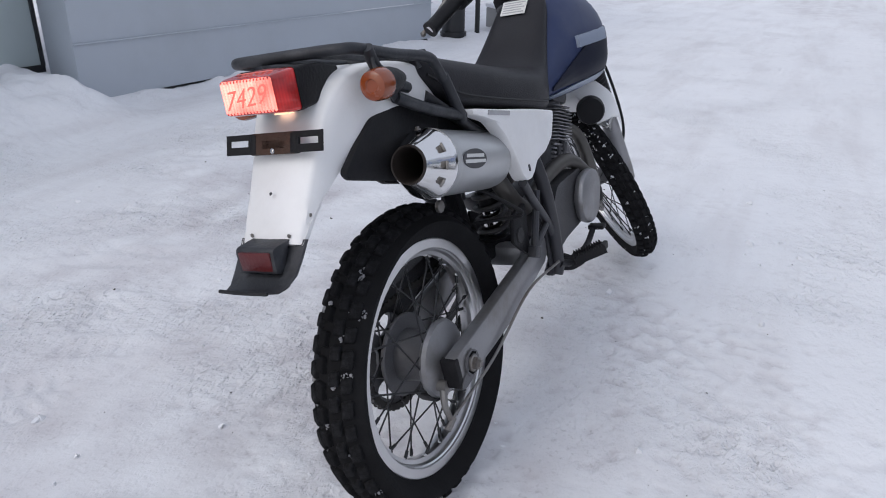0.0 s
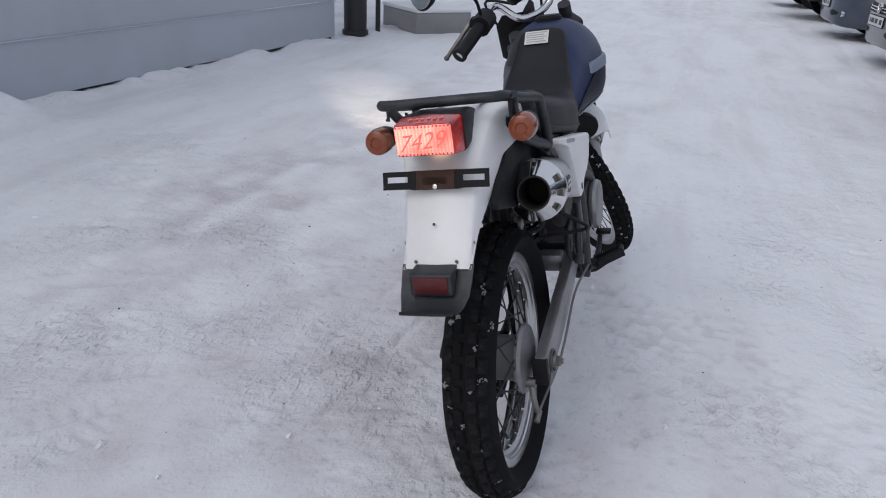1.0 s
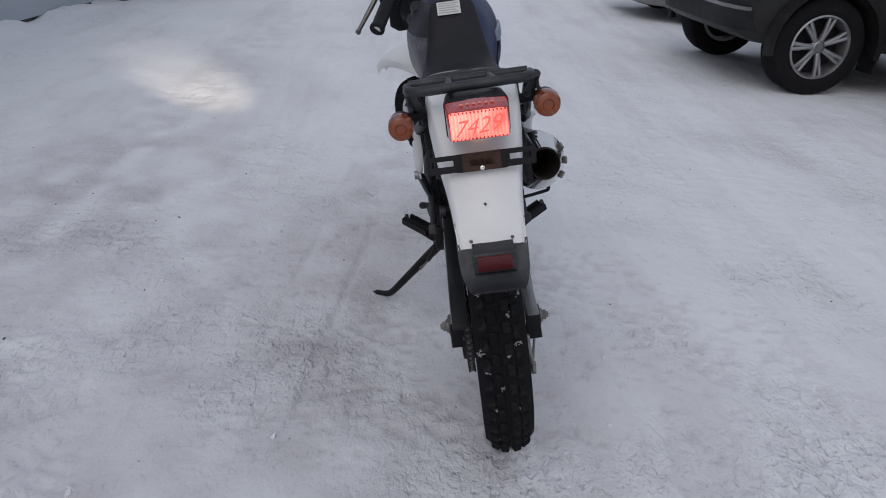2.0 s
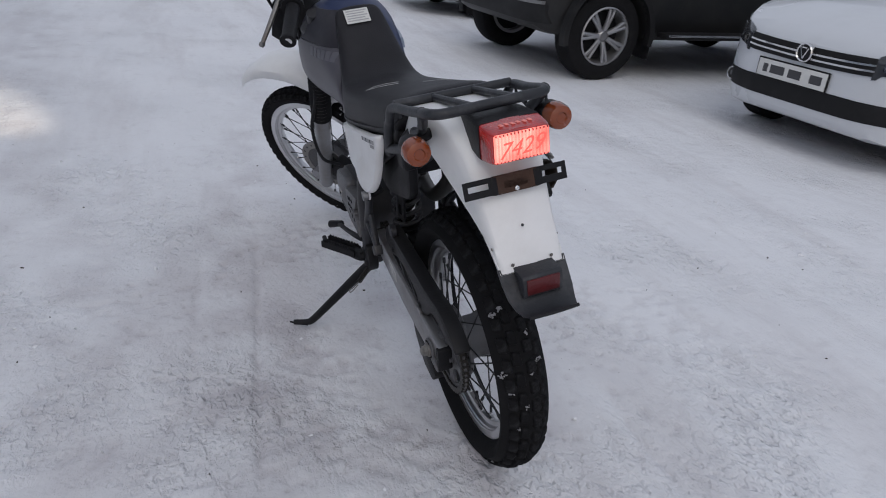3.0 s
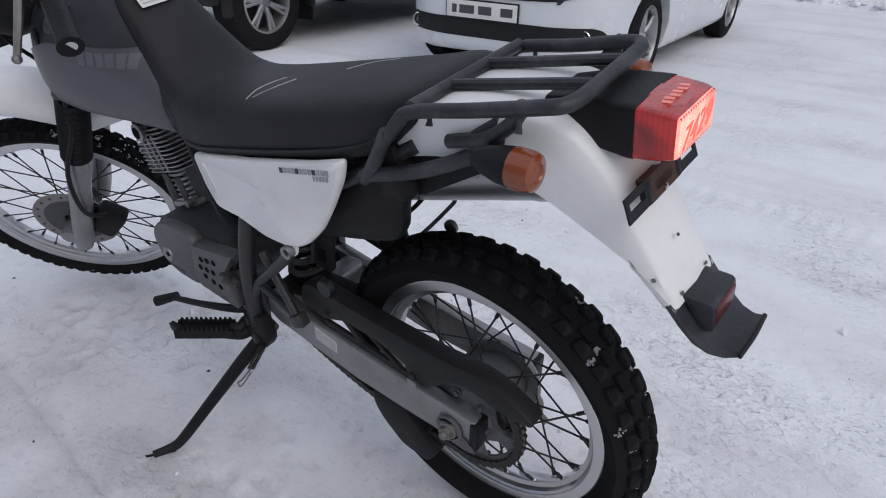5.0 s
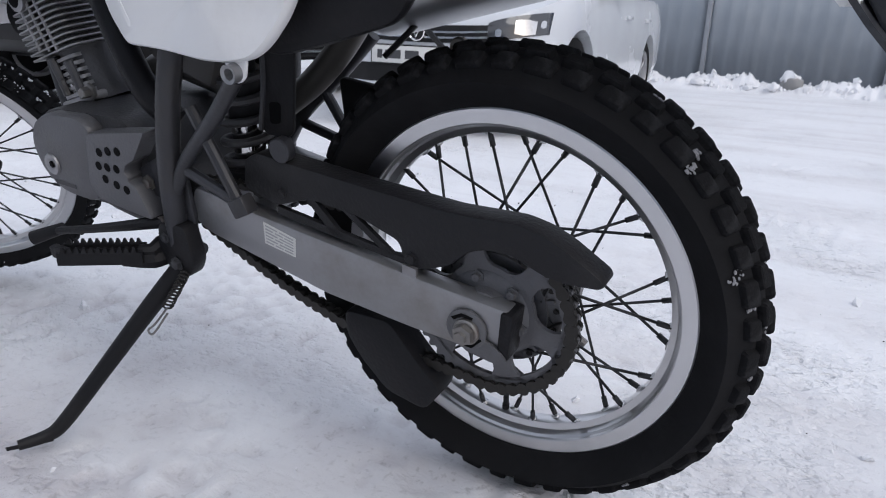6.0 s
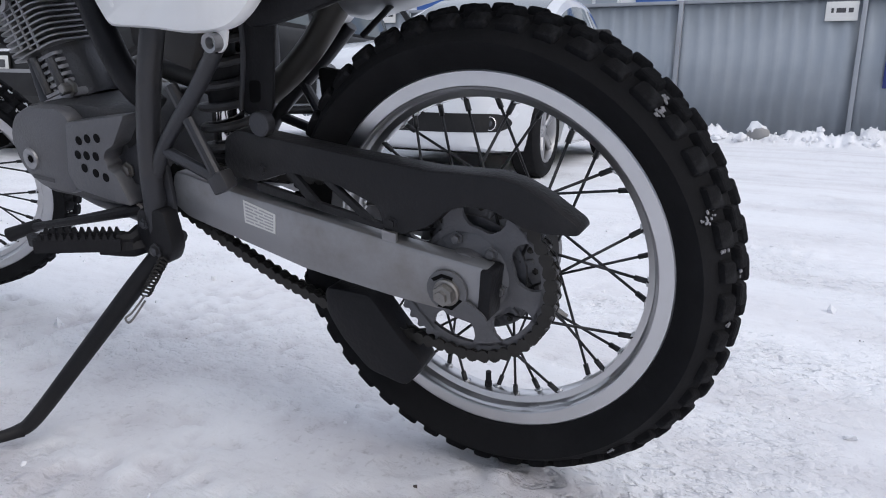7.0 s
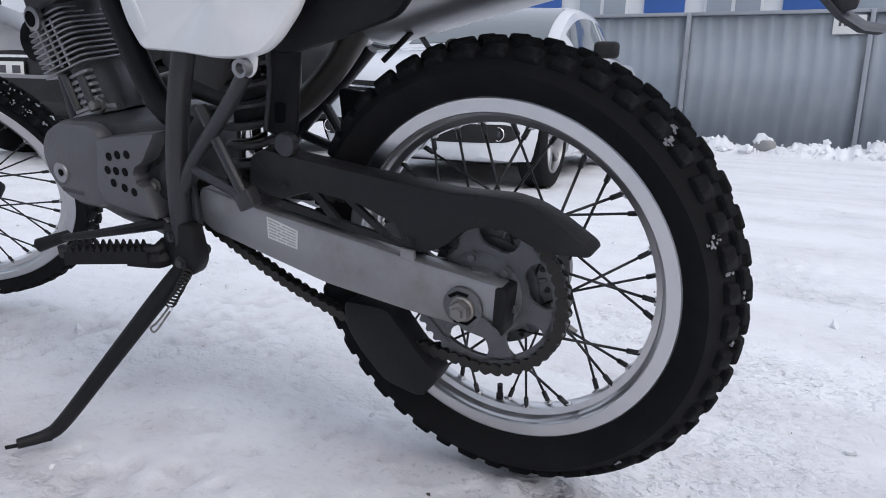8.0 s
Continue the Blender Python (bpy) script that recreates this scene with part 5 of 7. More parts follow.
# main tubes
fr = part("main_tube", tube([(-0.085, 0.40, 0.42), (-0.108, 0.425, 0.315), (-0.122, 0.444, 0.23), (-0.122, 0.472, 0.13), (-0.118, 0.49, 0.02), (-0.114, 0.484, -0.010)], 0.0165, 14), FRAME, bike, "grey painted tubular steel chassis")
part("tube_right", tube([(0.085, 0.40, 0.42), (0.108, 0.425, 0.315), (0.122, 0.444, 0.23), (0.122, 0.472, 0.13), (0.118, 0.49, 0.02), (0.114, 0.484, -0.010)], 0.0165, 14), FRAME, fr)
for sg in (-1, 1):
    part("diagonal_tube", tube([(sg * 0.140, 0.288, 0.282), (sg * 0.132, 0.345, 0.228), (sg * 0.122, 0.43, 0.155), (sg * 0.12, 0.47, 0.105)], 0.0105, 12), FRAME, fr)
    part("peg_strut", tube([(sg * 0.122, 0.400, 0.232), (sg * 0.128, 0.335, 0.108)], 0.0085, 10), FRAME, fr)
    part("peg_strut", tube([(sg * 0.122, 0.432, 0.140), (sg * 0.128, 0.326, 0.106)], 0.0085, 10), FRAME, fr)
    part("peg_bracket", box((0.022, 0.030, 0.026), (sg * 0.13, 0.328, 0.108), 0.003, (-25, 0, 0)), FRAME, fr)
    if sg < 0:
        part("panel_eyelet", lathe([(0, 0.0065), (-0.006, 0.007), (-0.008, 0.0115), (0.006, 0.0115), (0.006, 0.0065)], 20, m=Matrix.Translation((sg * 0.148, 0.283, 0.289)) @ Matrix.Scale(-sg, 4, (1, 0, 0))), ARM, fr)
    part("seat_rail", tube([(sg * 0.085, 0.50, 0.42), (sg * 0.085, 0.30, 0.44), (sg * 0.085, 0.14, 0.47)], 0.012, 12), FRAME, fr)
    part("rear_stay", tube([(sg * 0.09, 0.02, 0.52), (sg * 0.10, 0.14, 0.445), (sg * 0.10, 0.24, 0.39)], 0.011, 12), FRAME, fr)
    part("down_tube", tube([(sg * 0.02, 0.86, 0.48), (sg * 0.035, 0.815, 0.20), (sg * 0.05, 0.77, 0.06), (sg * 0.07, 0.70, 0.035), (sg * 0.08, 0.58, 0.02), (sg * 0.10, 0.47, 0.0)], 0.012, 12), FRAME, fr)
part("pivot_plate", slab(rounded([(0.465, 0.02), (0.455, 0.06), (0.455, 0.12), (0.50, 0.135), (0.515, 0.03), (0.490, -0.012), (0.458, -0.008)], 0.010), -0.112, -0.104, 0.001), FRAME, fr)
part("pivot_plate", slab(rounded([(0.465, 0.02), (0.455, 0.06), (0.455, 0.12), (0.50, 0.135), (0.515, 0.03), (0.490, -0.012), (0.458, -0.008)], 0.010), 0.104, 0.112, 0.001), FRAME, fr)
part("pivot_bolt", bolt((-0.113, 0.536, 0.104), 0.0085, 0.008), STEEL, fr)
part("engine_mount", slab(rounded([(0.560, 0.120), (0.555, 0.088), (0.48, 0.075), (0.48, 0.16)], 0.01), -0.112, -0.105, 0.001), FRAME, fr)
part("backbone", tube([(0, 0.98, 0.55), (0, 0.75, 0.52), (0, 0.45, 0.45)], 0.025, 14), FRAME, fr)

part("stand_bracket", slab(rounded([(0.456, 0.055), (0.512, 0.052), (0.524, 0.008), (0.506, -0.030), (0.468, -0.032), (0.450, -0.004)], 0.012), -0.134, -0.106, 0.004), BLACK, fr)
part("bracket_bolt", bolt((-0.135, 0.500, 0.030), 0.006, 0.005), FRAME, fr)
part("bracket_bolt", bolt((-0.135, 0.486, -0.010), 0.008, 0.007), FRAME, fr)

# shock absorber
AX0, AX1 = Vector((-0.012, 0.424, 0.112)), Vector((-0.012, 0.408, 0.300))
along = (AX1 - AX0).normalized()
# body kept black: the shade between the coils is put into its colour
shock = part("shock_absorber", tube([AX0 - along * 0.03, AX1 + along * 0.03], 0.020, 16, smooth=False), BLACK, bike, "coil-over rear shock absorber")
turns, coil = 6.2, []
for k in range(105):
    u = k / 104
    a = 2 * math.pi * turns * u
    s = Vector((1, 0, 0))
    coil.append(AX0.lerp(AX1, u) + (s * math.cos(a) + along.cross(s) * math.sin(a)) * 0.036)
part("spring", tube(coil, 0.0068, 8, smooth=False), CAST, shock, "dark grey coil spring")
part("damper_rod", tube([AX0 + along * 0.012, AX0 + along * 0.072], 0.0235, 18), CHROME, shock)
part("bump_stop", tube([AX0 + along * 0.072, AX0 + along * 0.14], 0.026, 18), BLACK, shock)
part("spring_seat", tube([AX0 - along * 0.008, AX0 + along * 0.004], 0.043, 20), BLACK, shock)
part("link_arm", box((0.05, 0.13, 0.03), (-0.01, 0.36, 0.092), 0.008), BLACK, shock)

# inner mudguard, air box and battery side
part("inner_mudguard", loft([[(x, y, z) for x, z in ((-w, zb), (-w, zt - 0.02), (-w + 0.02, zt), (w - 0.02, zt), (w, zt - 0.02), (w, zb), (w - 0.004, zb), (w - 0.006, zt - 0.022), (w - 0.022, zt - 0.005), (-w + 0.022, zt - 0.005), (-w + 0.006, zt - 0.022), (-w + 0.004, zb))] for y, zt, zb, w in ((-0.10, 0.545, 0.51, 0.075), (0.02, 0.53, 0.44, 0.08), (0.12, 0.49, 0.40, 0.08), (0.19, 0.45, 0.37, 0.078), (0.24, 0.42, 0.36, 0.075))]), BLACK, bike, "black plastic inner mudguard")
part("air_box", slab(rounded([(0.535, 0.278), (0.425, 0.241), (0.395, 0.300), (0.37, 0.42), (0.42, 0.46), (0.53, 0.44)], 0.008), -0.062, 0.055, 0.004), GREYBOX, bike, "grey plastic air box")
part("air_box_lid", slab(rounded([(0.40, 0.335), (0.25, 0.325), (0.22, 0.45), (0.38, 0.47)], 0.01), -0.05, 0.055, 0.004), BLACK, bike)
part("side_box", slab(rounded([(0.285, 0.300), (0.24, 0.45), (0.13, 0.48), (0.03, 0.475), (0.055, 0.42), (0.062, 0.370), (0.085, 0.342), (0.17, 0.318), (0.25, 0.300)], 0.02), -0.096, -0.072, 0.010), BLACK, bike)
hanger = part("hanger_plate", slab(rounded([(0.325, 0.40), (0.225, 0.40), (0.258, 0.335), (0.274, 0.263), (0.289, 0.190), (0.300, 0.182), (0.334, 0.183), (0.343, 0.190), (0.323, 0.263)], 0.006), -0.058, -0.052, 0.0015), BLACK, bike, "black steel silencer hanger plate")
part("slot", slab(rounded([(0.322, 0.230), (0.302, 0.230), (0.307, 0.201), (0.326, 0.200)], 0.006), -0.0588, -0.0578), CUT, hanger)
part("hanger_edge", tube([(-0.058, 0.345, 0.190), (-0.058, 0.325, 0.263), (-0.058, 0.318, 0.34)], 0.004, 8), FRAME, hanger)
part("tool_pouch", slab(rounded([(0.105, 0.50), (0.085, 0.43), (0.035, 0.43), (0.03, 0.46), (0.05, 0.515), (0.08, 0.525)], 0.012), -0.108, -0.07, 0.008), BLACK, bike)

# side panels
PANEL = rounded([(0.526, 0.404), (0.36, 0.434), (0.20, 0.468), (0.124, 0.490), (0.137, 0.452), (0.165, 0.405), (0.200, 0.350), (0.228, 0.320), (0.250, 0.305), (0.285, 0.299), (0.33, 0.299), (0.39, 0.3045), (0.44, 0.307), (0.488, 0.309), (0.511, 0.345)], 0.012, 4)


def side_panel(sg):
    bm = bmesh.new()
    cy, cz = 0.32, 0.385
    loops = []
    for depth, shrink in ((0.121, 0.99), (0.126, 1.0), (0.133, 0.985), (0.1375, 0.95), (0.139, 0.6), (0.139, 0.2)):
        loops.append([(sg * (depth - 0.055 * max(0, y - 0.44) ** 1.2 * 2 + 0.013 * max(0, min(1, (0.40 - z) / 0.10)) * max(0, 1 - ((y - 0.29) / 0.13) ** 2)), cy + (y - cy) * shrink, cz + (z - cz) * shrink) for y, z in PANEL])
    loft(loops, bm)
    p = part("side_panel", bm, WHITE, bike, "white plastic side panel with a dark decal")
    slope = lambda y: 0.447 + (0.266 - y) * 0.2
    for k in range(12):
        y = 0.266 - k * 0.0096
        part("lettering", slab([(y, slope(y)), (y - 0.0066, slope(y) + 0.0012), (y - 0.0066, slope(y) - 0.0075), (y, slope(y) - 0.0088)], sg * 0.1388, sg * 0.1398), GREYINK if k % 4 else INK, p)
    for k in range(5):
        y = 0.190 - k * 0.0072
        part("lettering", slab([(y, slope(y) - 0.011), (y - 0.004, slope(y) - 0.010), (y - 0.004, slope(y) - 0.018), (y, slope(y) - 0.019)], sg * 0.1388, sg * 0.1398), GREYINK, p)
    part("eyelet_tab", slab(rounded([(0.300, 0.305), (0.262, 0.306), (0.270, 0.282), (0.283, 0.274), (0.296, 0.282)], 0.008), sg * 0.138, sg * 0.1425, 0.001), WHITE, p)
    part("crease", slab([(0.462, 0.332), (0.470, 0.334), (0.492, 0.395), (0.487, 0.397)], sg * 0.130, sg * 0.1345), WHITE, p)


side_panel(-1)
PR = rounded([(0.492, 0.400), (0.40, 0.42), (0.20, 0.458), (0.10, 0.478), (0.10, 0.466), (0.17, 0.440), (0.21, 0.405), (0.245, 0.355), (0.275, 0.300), (0.295, 0.282), (0.325, 0.280), (0.345, 0.300), (0.362, 0.312), (0.42, 0.320), (0.468, 0.345)], 0.012, 4)
bm = bmesh.new()
loft([[(d, 0.36 + (y - 0.36) * s, 0.38 + (z - 0.38) * s) for y, z in PR] for d, s in ((0.12, 1), (0.142, 1), (0.149, 0.97), (0.152, 0.9), (0.153, 0.4))], bm)
rp = part("side_panel", bm, WHITE, bike, "white plastic side panel cut away round the silencer")
part("lettering", slab([(0.145, 0.466), (0.14, 0.458), (0.235, 0.438), (0.24, 0.446)], 0.1500, 0.1540), GREYINK, rp)
# a flat dark patch for the slot, its depth shade in the colour
part("slot", slab([(0.300, 0.318), (0.306, 0.318), (0.309, 0.303), (0.303, 0.303)], 0.151, 0.1545), INK, rp)

# seat
def hump(rows, sides=24, power=2.6, under=None, waist=0.5):
    """Rings along y: y, half width, top, bottom; the widest line lies at the waist."""
    rings = []
    for y, w, zt, zb in dense(rows, 5):
        c = zb + (zt - zb) * waist
        ring = []
        for k in range(sides):
            a = 2 * math.pi * k / sides
            ca, sa = math.cos(a), math.sin(a)
            e = 2 / (power if sa >= 0 else under or power)
            ring.append((w * abs(ca) ** e * (1 if ca > 0 else -1), y, c + (zt - c if sa > 0 else c - zb) * abs(sa) ** e * (1 if sa > 0 else -1)))
        rings.append(ring)
    return loft(rings)


bm_seat = hump([(-0.004, 0.05, 0.588, 0.572), (0.003, 0.085, 0.598, 0.560), (0.03, 0.102, 0.600, 0.535), (0.10, 0.114, 0.584, 0.486), (0.25, 0.124, 0.551, 0.452), (0.38, 0.127, 0.524, 0.424), (0.48, 0.126, 0.507, 0.402), (0.54, 0.118, 0.506, 0.394), (0.585, 0.106, 0.526, 0.392), (0.64, 0.091, 0.572, 0.45), (0.69, 0.078, 0.616, 0.53), (0.735, 0.066, 0.652, 0.60), (0.757, 0.05, 0.652, 0.625)], 36, 3.0, 7.0)
seat = part("seat", bm_seat.copy(), VINYL, bike, "scuffed black vinyl seat running up onto the tank")
tr = BVHTree.FromBMesh(bm_seat)
for path in (((-0.088, 0.379), (-0.058, 0.389), (-0.027, 0.386), (-0.004, 0.373)), ((-0.083, 0.369), (-0.05, 0.352), (-0.015, 0.335)), ((0.02, 0.25), (0.05, 0.22), (0.06, 0.17))):
    hits = [tr.ray_cast(Vector((x, y, 1.0)), Vector((0, 0, -1)))[0] for x, y in path]
    part("scuff", tube(hits, 0.0011, 6), GREYINK, seat, "pale scuff line on the vinyl")
part("seat_seam", tube([(-0.101, 0.025, 0.556), (-0.116, 0.11, 0.508), (-0.1265, 0.26, 0.470), (-0.1290, 0.40, 0.441), (-0.1255, 0.50, 0.421), (-0.113, 0.56, 0.415)], 0.0026, 6), GUARD, seat)
part("seat_seam", tube([(0.101, 0.025, 0.556), (0.116, 0.11, 0.508), (0.1265, 0.26, 0.470), (0.1290, 0.40, 0.441), (0.1255, 0.50, 0.421), (0.113, 0.56, 0.415)], 0.0026, 6), GUARD, seat)

# tank
TANK = [(0.54, 0.085, 0.48, 0.41), (0.59, 0.100, 0.512, 0.400), (0.65, 0.109, 0.560, 0.393), (0.70, 0.116, 0.604, 0.388), (0.75, 0.124, 0.645, 0.386), (0.84, 0.139, 0.672, 0.385), (0.91, 0.146, 0.668, 0.388), (0.96, 0.143, 0.656, 0.392), (1.01, 0.125, 0.635, 0.405), (1.06, 0.085, 0.59, 0.44)]
tank = part("fuel_tank", hump(TANK, 36, 2.2, 3.2, 0.42), BLUE, bike, "dark blue painted fuel tank")
part("tank_cap", lathe([(0, 0.0004), (0, 0.04), (0.012, 0.04), (0.018, 0.034), (0.018, 0.0004)], 24, m=Matrix.Translation((0, 0.85, 0.664)) @ pose(0, 0, 0, 0, -90, 0)), BLACK, tank)
for sg in (-1, 1):
    tr = BVHTree.FromBMesh(hump(TANK, 36, 2.2, 3.2, 0.42))

    def skin(name, material, ys, lo, hi, lift, label=""):
        rows = []
        for y in ys:
            col = []
            for k in range(15):
                z = lo(y) + (hi(y) - lo(y)) * k / 14
                hit = tr.ray_cast(Vector((sg * 1, y, z)), Vector((-sg, 0, 0)))[0]
                if hit is None:
                    hit = Vector((sg * 0.05, y, z))
                col.append(hit)
            rows.append([p + Vector((sg * lift, 0, 0)) for p in col] + [p - Vector((sg * 0.004, 0, 0)) for p in col[::-1]])
        return part(name, loft(rows), material, tank, label)

    ys = [0.62 + 0.40 * k / 32 for k in range(33)]
    if sg < 0:
        # blue paint facing down: its shade is put into this near-black skin
        skin("flank_graphic_shade", FLANKSHADE, [0.555 + 0.465 * k / 30 for k in range(31)], lambda y: 0.412, lambda y: min(0.645, 0.478 + 0.85 * (y - 0.555)), 0.0035, "near-black tank flank: graphic on the right, painted shade on the left")
        skin("lower_panel", LOWGREY, [0.60 + 0.415 * k / 30 for k in range(31)], lambda y: 0.414, lambda y: min(0.560 - 0.3 * max(0, y - 0.90), 0.425 + 3.6 * (y - 0.60)), 0.0070, "violet-grey panel on the tank flank")
        for k in range(6):
            a = 0.665 + 0.024 * k
            skin("tank_lettering", LETTERGREY, [a, a + 0.010, a + 0.019], lambda y: 0.528, lambda y: 0.552, 0.0085, "grey blocky lettering bars")
        continue
    skin("flank_graphic_shade", NAVY, ys, lambda y: 0.425, lambda y: min(0.545, 0.43 + 0.42 * (y - 0.61)), 0.0045, "near-black tank flank: graphic on the right, painted shade on the left")
    skin("lower_stripe", SILVERDECAL, [0.60 + 0.40 * k / 12 for k in range(13)], lambda y: 0.400 + 0.02 * (y - 0.6), lambda y: 0.412 + 0.05 * (y - 0.6), 0.0075)
    skin("tank_lettering", SILVERDECAL, [0.765 + 0.17 * k / 8 for k in range(9)], lambda y: 0.512 + 0.02 * (y - 0.8), lambda y: 0.542 + 0.03 * (y - 0.8), 0.0085, "pale blocky lettering bar")
lab = part("caution_label", slab([(0, -0.0005), (0.046, -0.0005), (0.046, 0.0005), (0, 0.0005)], -0.034, 0.034), PAPER, tank, "white caution label on the tank")
lab.matrix_local = pose(-0.010, 0.686, 0.6185, 43)
for k in range(5):
    part("print_line", slab([(0.006 + k * 0.008, 0.0004), (0.009 + k * 0.008, 0.0004), (0.009 + k * 0.008, 0.0011), (0.006 + k * 0.008, 0.0011)], -0.029, 0.029 - 0.008 * (k % 2)), GREYINK, lab)

# rear mudguard
FEND = [(0.085, 0.545, 0.500, 0.085), (0.03, 0.572, 0.500, 0.092), (-0.04, 0.590, 0.515, 0.093), (-0.12, 0.598, 0.518, 0.091), (-0.19, 0.586, 0.491, 0.085), (-0.235, 0.550, 0.462, 0.077), (-0.268, 0.495, 0.436, 0.070), (-0.305, 0.432, 0.407, 0.065), (-0.342, 0.368, 0.366, 0.061)]


def mudguard():
    rings = []
    for y, zt, zb, w in dense(FEND, 5):
        # the crown lies behind, the skirts run down and ahead
        yb = y + max(0.0, (zt - zb)) * 0.20
        out = [(-w, yb, zb), (-w, y + 0.012, zt - 0.03 if zt - zb > 0.035 else zb + 0.001), (-w + 0.003, y + 0.003, zt - 0.006 if zt - zb > 0.02 else zt - 0.001), (-w + 0.010, y, zt), (0, y - 0.003, zt + 0.002), (w - 0.010, y, zt), (w - 0.003, y + 0.003, zt - 0.006 if zt - zb > 0.02 else zt - 0.001), (w, y + 0.012, zt - 0.03 if zt - zb > 0.035 else zb + 0.001), (w, yb, zb)]
        t = 0.004
        inn = [(x * (1 - t / max(w, 0.01)), py + 0.004, z - (t if 0 < i < 8 else 0)) for i, (x, py, z) in enumerate(out)]
        rings.append(out + inn[::-1])
    g = part("rear_mudguard", loft(rings), WHITE, bike, "white plastic rear mudguard", angle=50)
    for x, y, z in ((-0.037, -0.3395, 0.380), (0.037, -0.3395, 0.380)):
        part("screw", bolt((x, y + 0.001, z), 0.0024, 0.002, "y", sign=-1), STEEL, g)
    for sg in (-1, 1):
        part("screw", bolt((sg * 0.0625, -0.311, 0.404), 0.0022, 0.0012, "x", sign=sg), STEEL, g)
    # a flat dark dot for the hole, shade in its colour
    part("drain_hole", disc(-0.002, 0.002, 0.0028, (0, 0), 12), INK, g).matrix_local = pose(-0.004, -0.3135, 0.4385, 0, 0, 90) @ pose(0, 0, 0, 0, 30, 0)
    flap = part("mudflap", loft([[(sg * w, y, z) for sg in (-1, -0.5, 0, 0.5, 1)] + [(sg * w, y + 0.005, z - 0.002) for sg in (1, 0.5, 0, -0.5, -1)] for y, z, w in ((-0.334, 0.374, 0.064), (-0.352, 0.351, 0.063), (-0.370, 0.331, 0.061), (-0.389, 0.318, 0.055), (-0.405, 0.3155, 0.050), (-0.420, 0.321, 0.046))]), RACK, g, "grey-black rubber mudflap")
    part("reflector_seat", slab(rounded([(-0.338, 0.376), (-0.374, 0.374), (-0.379, 0.370), (-0.381, 0.336), (-0.366, 0.332)], 0.003), -0.037, 0.037, 0.003), RACK, flap)
    part("reflector", box((0.062, 0.006, 0.030), (0, -0.3788, 0.353), 0.002, (3, 0, 0)), DULLRED, flap, "dull red rectangular reflector")
    part("flap_rim", tube([(-0.046, -0.419, 0.321), (0, -0.421, 0.321), (0.046, -0.419, 0.321)], 0.003, 8), GUARD, flap)


mudguard()

# tail lamp
def lamp_ring(rows, soft):
    """Rounded rectangles along y: y, half width, half height, middle."""
    return loft([[(x * w, y, zc + z * h) for x, z in rounded([(-1, -1), (1, -1), (1, 1), (-1, 1)], soft, 4)] for y, w, h, zc in rows])


lamp = part("tail_lamp", lamp_ring(((-0.150, 0.042, 0.013, 0.590), (-0.20, 0.052, 0.0285, 0.586), (-0.262, 0.0565, 0.0325, 0.5845), (-0.270, 0.0565, 0.0325, 0.5845)), 0.2), BLACK, bike, "black tail lamp housing with a lit red lens")
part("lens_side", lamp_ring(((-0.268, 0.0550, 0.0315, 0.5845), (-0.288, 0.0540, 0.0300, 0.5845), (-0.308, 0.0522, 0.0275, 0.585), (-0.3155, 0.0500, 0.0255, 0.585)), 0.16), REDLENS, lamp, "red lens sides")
# overlay on the same red lens: the top's weaker light is in its colour
part("lens_top", loft([[(sg * w, y, z - 0.002 * abs(sg)) for sg in (-1, -0.5, 0, 0.5, 1)] + [(sg * w, y, z - 0.005) for sg in (1, 0.5, 0, -0.5, -1)] for y, w, z in ((-0.268, 0.0480, 0.6178), (-0.288, 0.0475, 0.6162), (-0.310, 0.0455, 0.6130))]), DIMLENS, lamp, "dull red overlay, the lens top's weaker light put into its colour")
for k in range(6):
    part("lettering_bar", box((0.0062, 0.012, 0.0012), (-0.026 + 0.0105 * k, -0.293 + 0.002 * (k % 2), 0.6160), 0.0004, (-5, 0, 0), seg=1), REDPALE, lamp)
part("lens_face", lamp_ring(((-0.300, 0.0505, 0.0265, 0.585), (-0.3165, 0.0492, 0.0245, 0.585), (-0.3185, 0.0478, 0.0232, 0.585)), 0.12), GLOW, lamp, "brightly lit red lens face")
part("lower_window", box((0.030, 0.014, 0.003), (0, -0.248, 0.5485), 0.001), HOT, lamp, "lit clear window under the lens")
text_mesh("7429", 0.039, pose(0.0, -0.3206, 0.583, 90, 0, 0) @ pose(0, 0, 0, 0, 0, 5) @ Matrix(((1.05, 0.45, 0, 0), (0, 1, 0, 0), (0, 0, 1, 0), (0, 0, 0, 1))), SCRAWL, "scrawled_number", lamp, -0.0003)
bm = bmesh.new()
for i in range(21):
    for k in range(10):
        bmesh.ops.create_cone(bm, cap_ends=False, segments=4, radius1=0.0031, radius2=0.0004, depth=0.0026, matrix=Matrix.Translation((-0.045 + i * 0.0045, -0.3190, 0.5660 + k * 0.00425)) @ pose(0, 0, 0, 90, 0, 0) @ pose(0, 0, 0, 0, 0, 45))
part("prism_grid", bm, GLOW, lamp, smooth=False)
for k in range(15):
    for z in (0.5625, 0.6075):
        part("lens_prism", box((0.0030, 0.003, 0.0036), (-0.0455 + k * 0.0065, -0.3172, z), 0.0006, seg=1), REDLENS, lamp)

# plate bracket
bracket = part("plate_bracket", slab(rounded([(-0.001, -0.017), (0.002, -0.017), (0.002, 0.016), (-0.001, 0.016)], 0.0005), -0.042, 0.042), RUST, bike, "black slotted number plate bracket with a rusty middle")
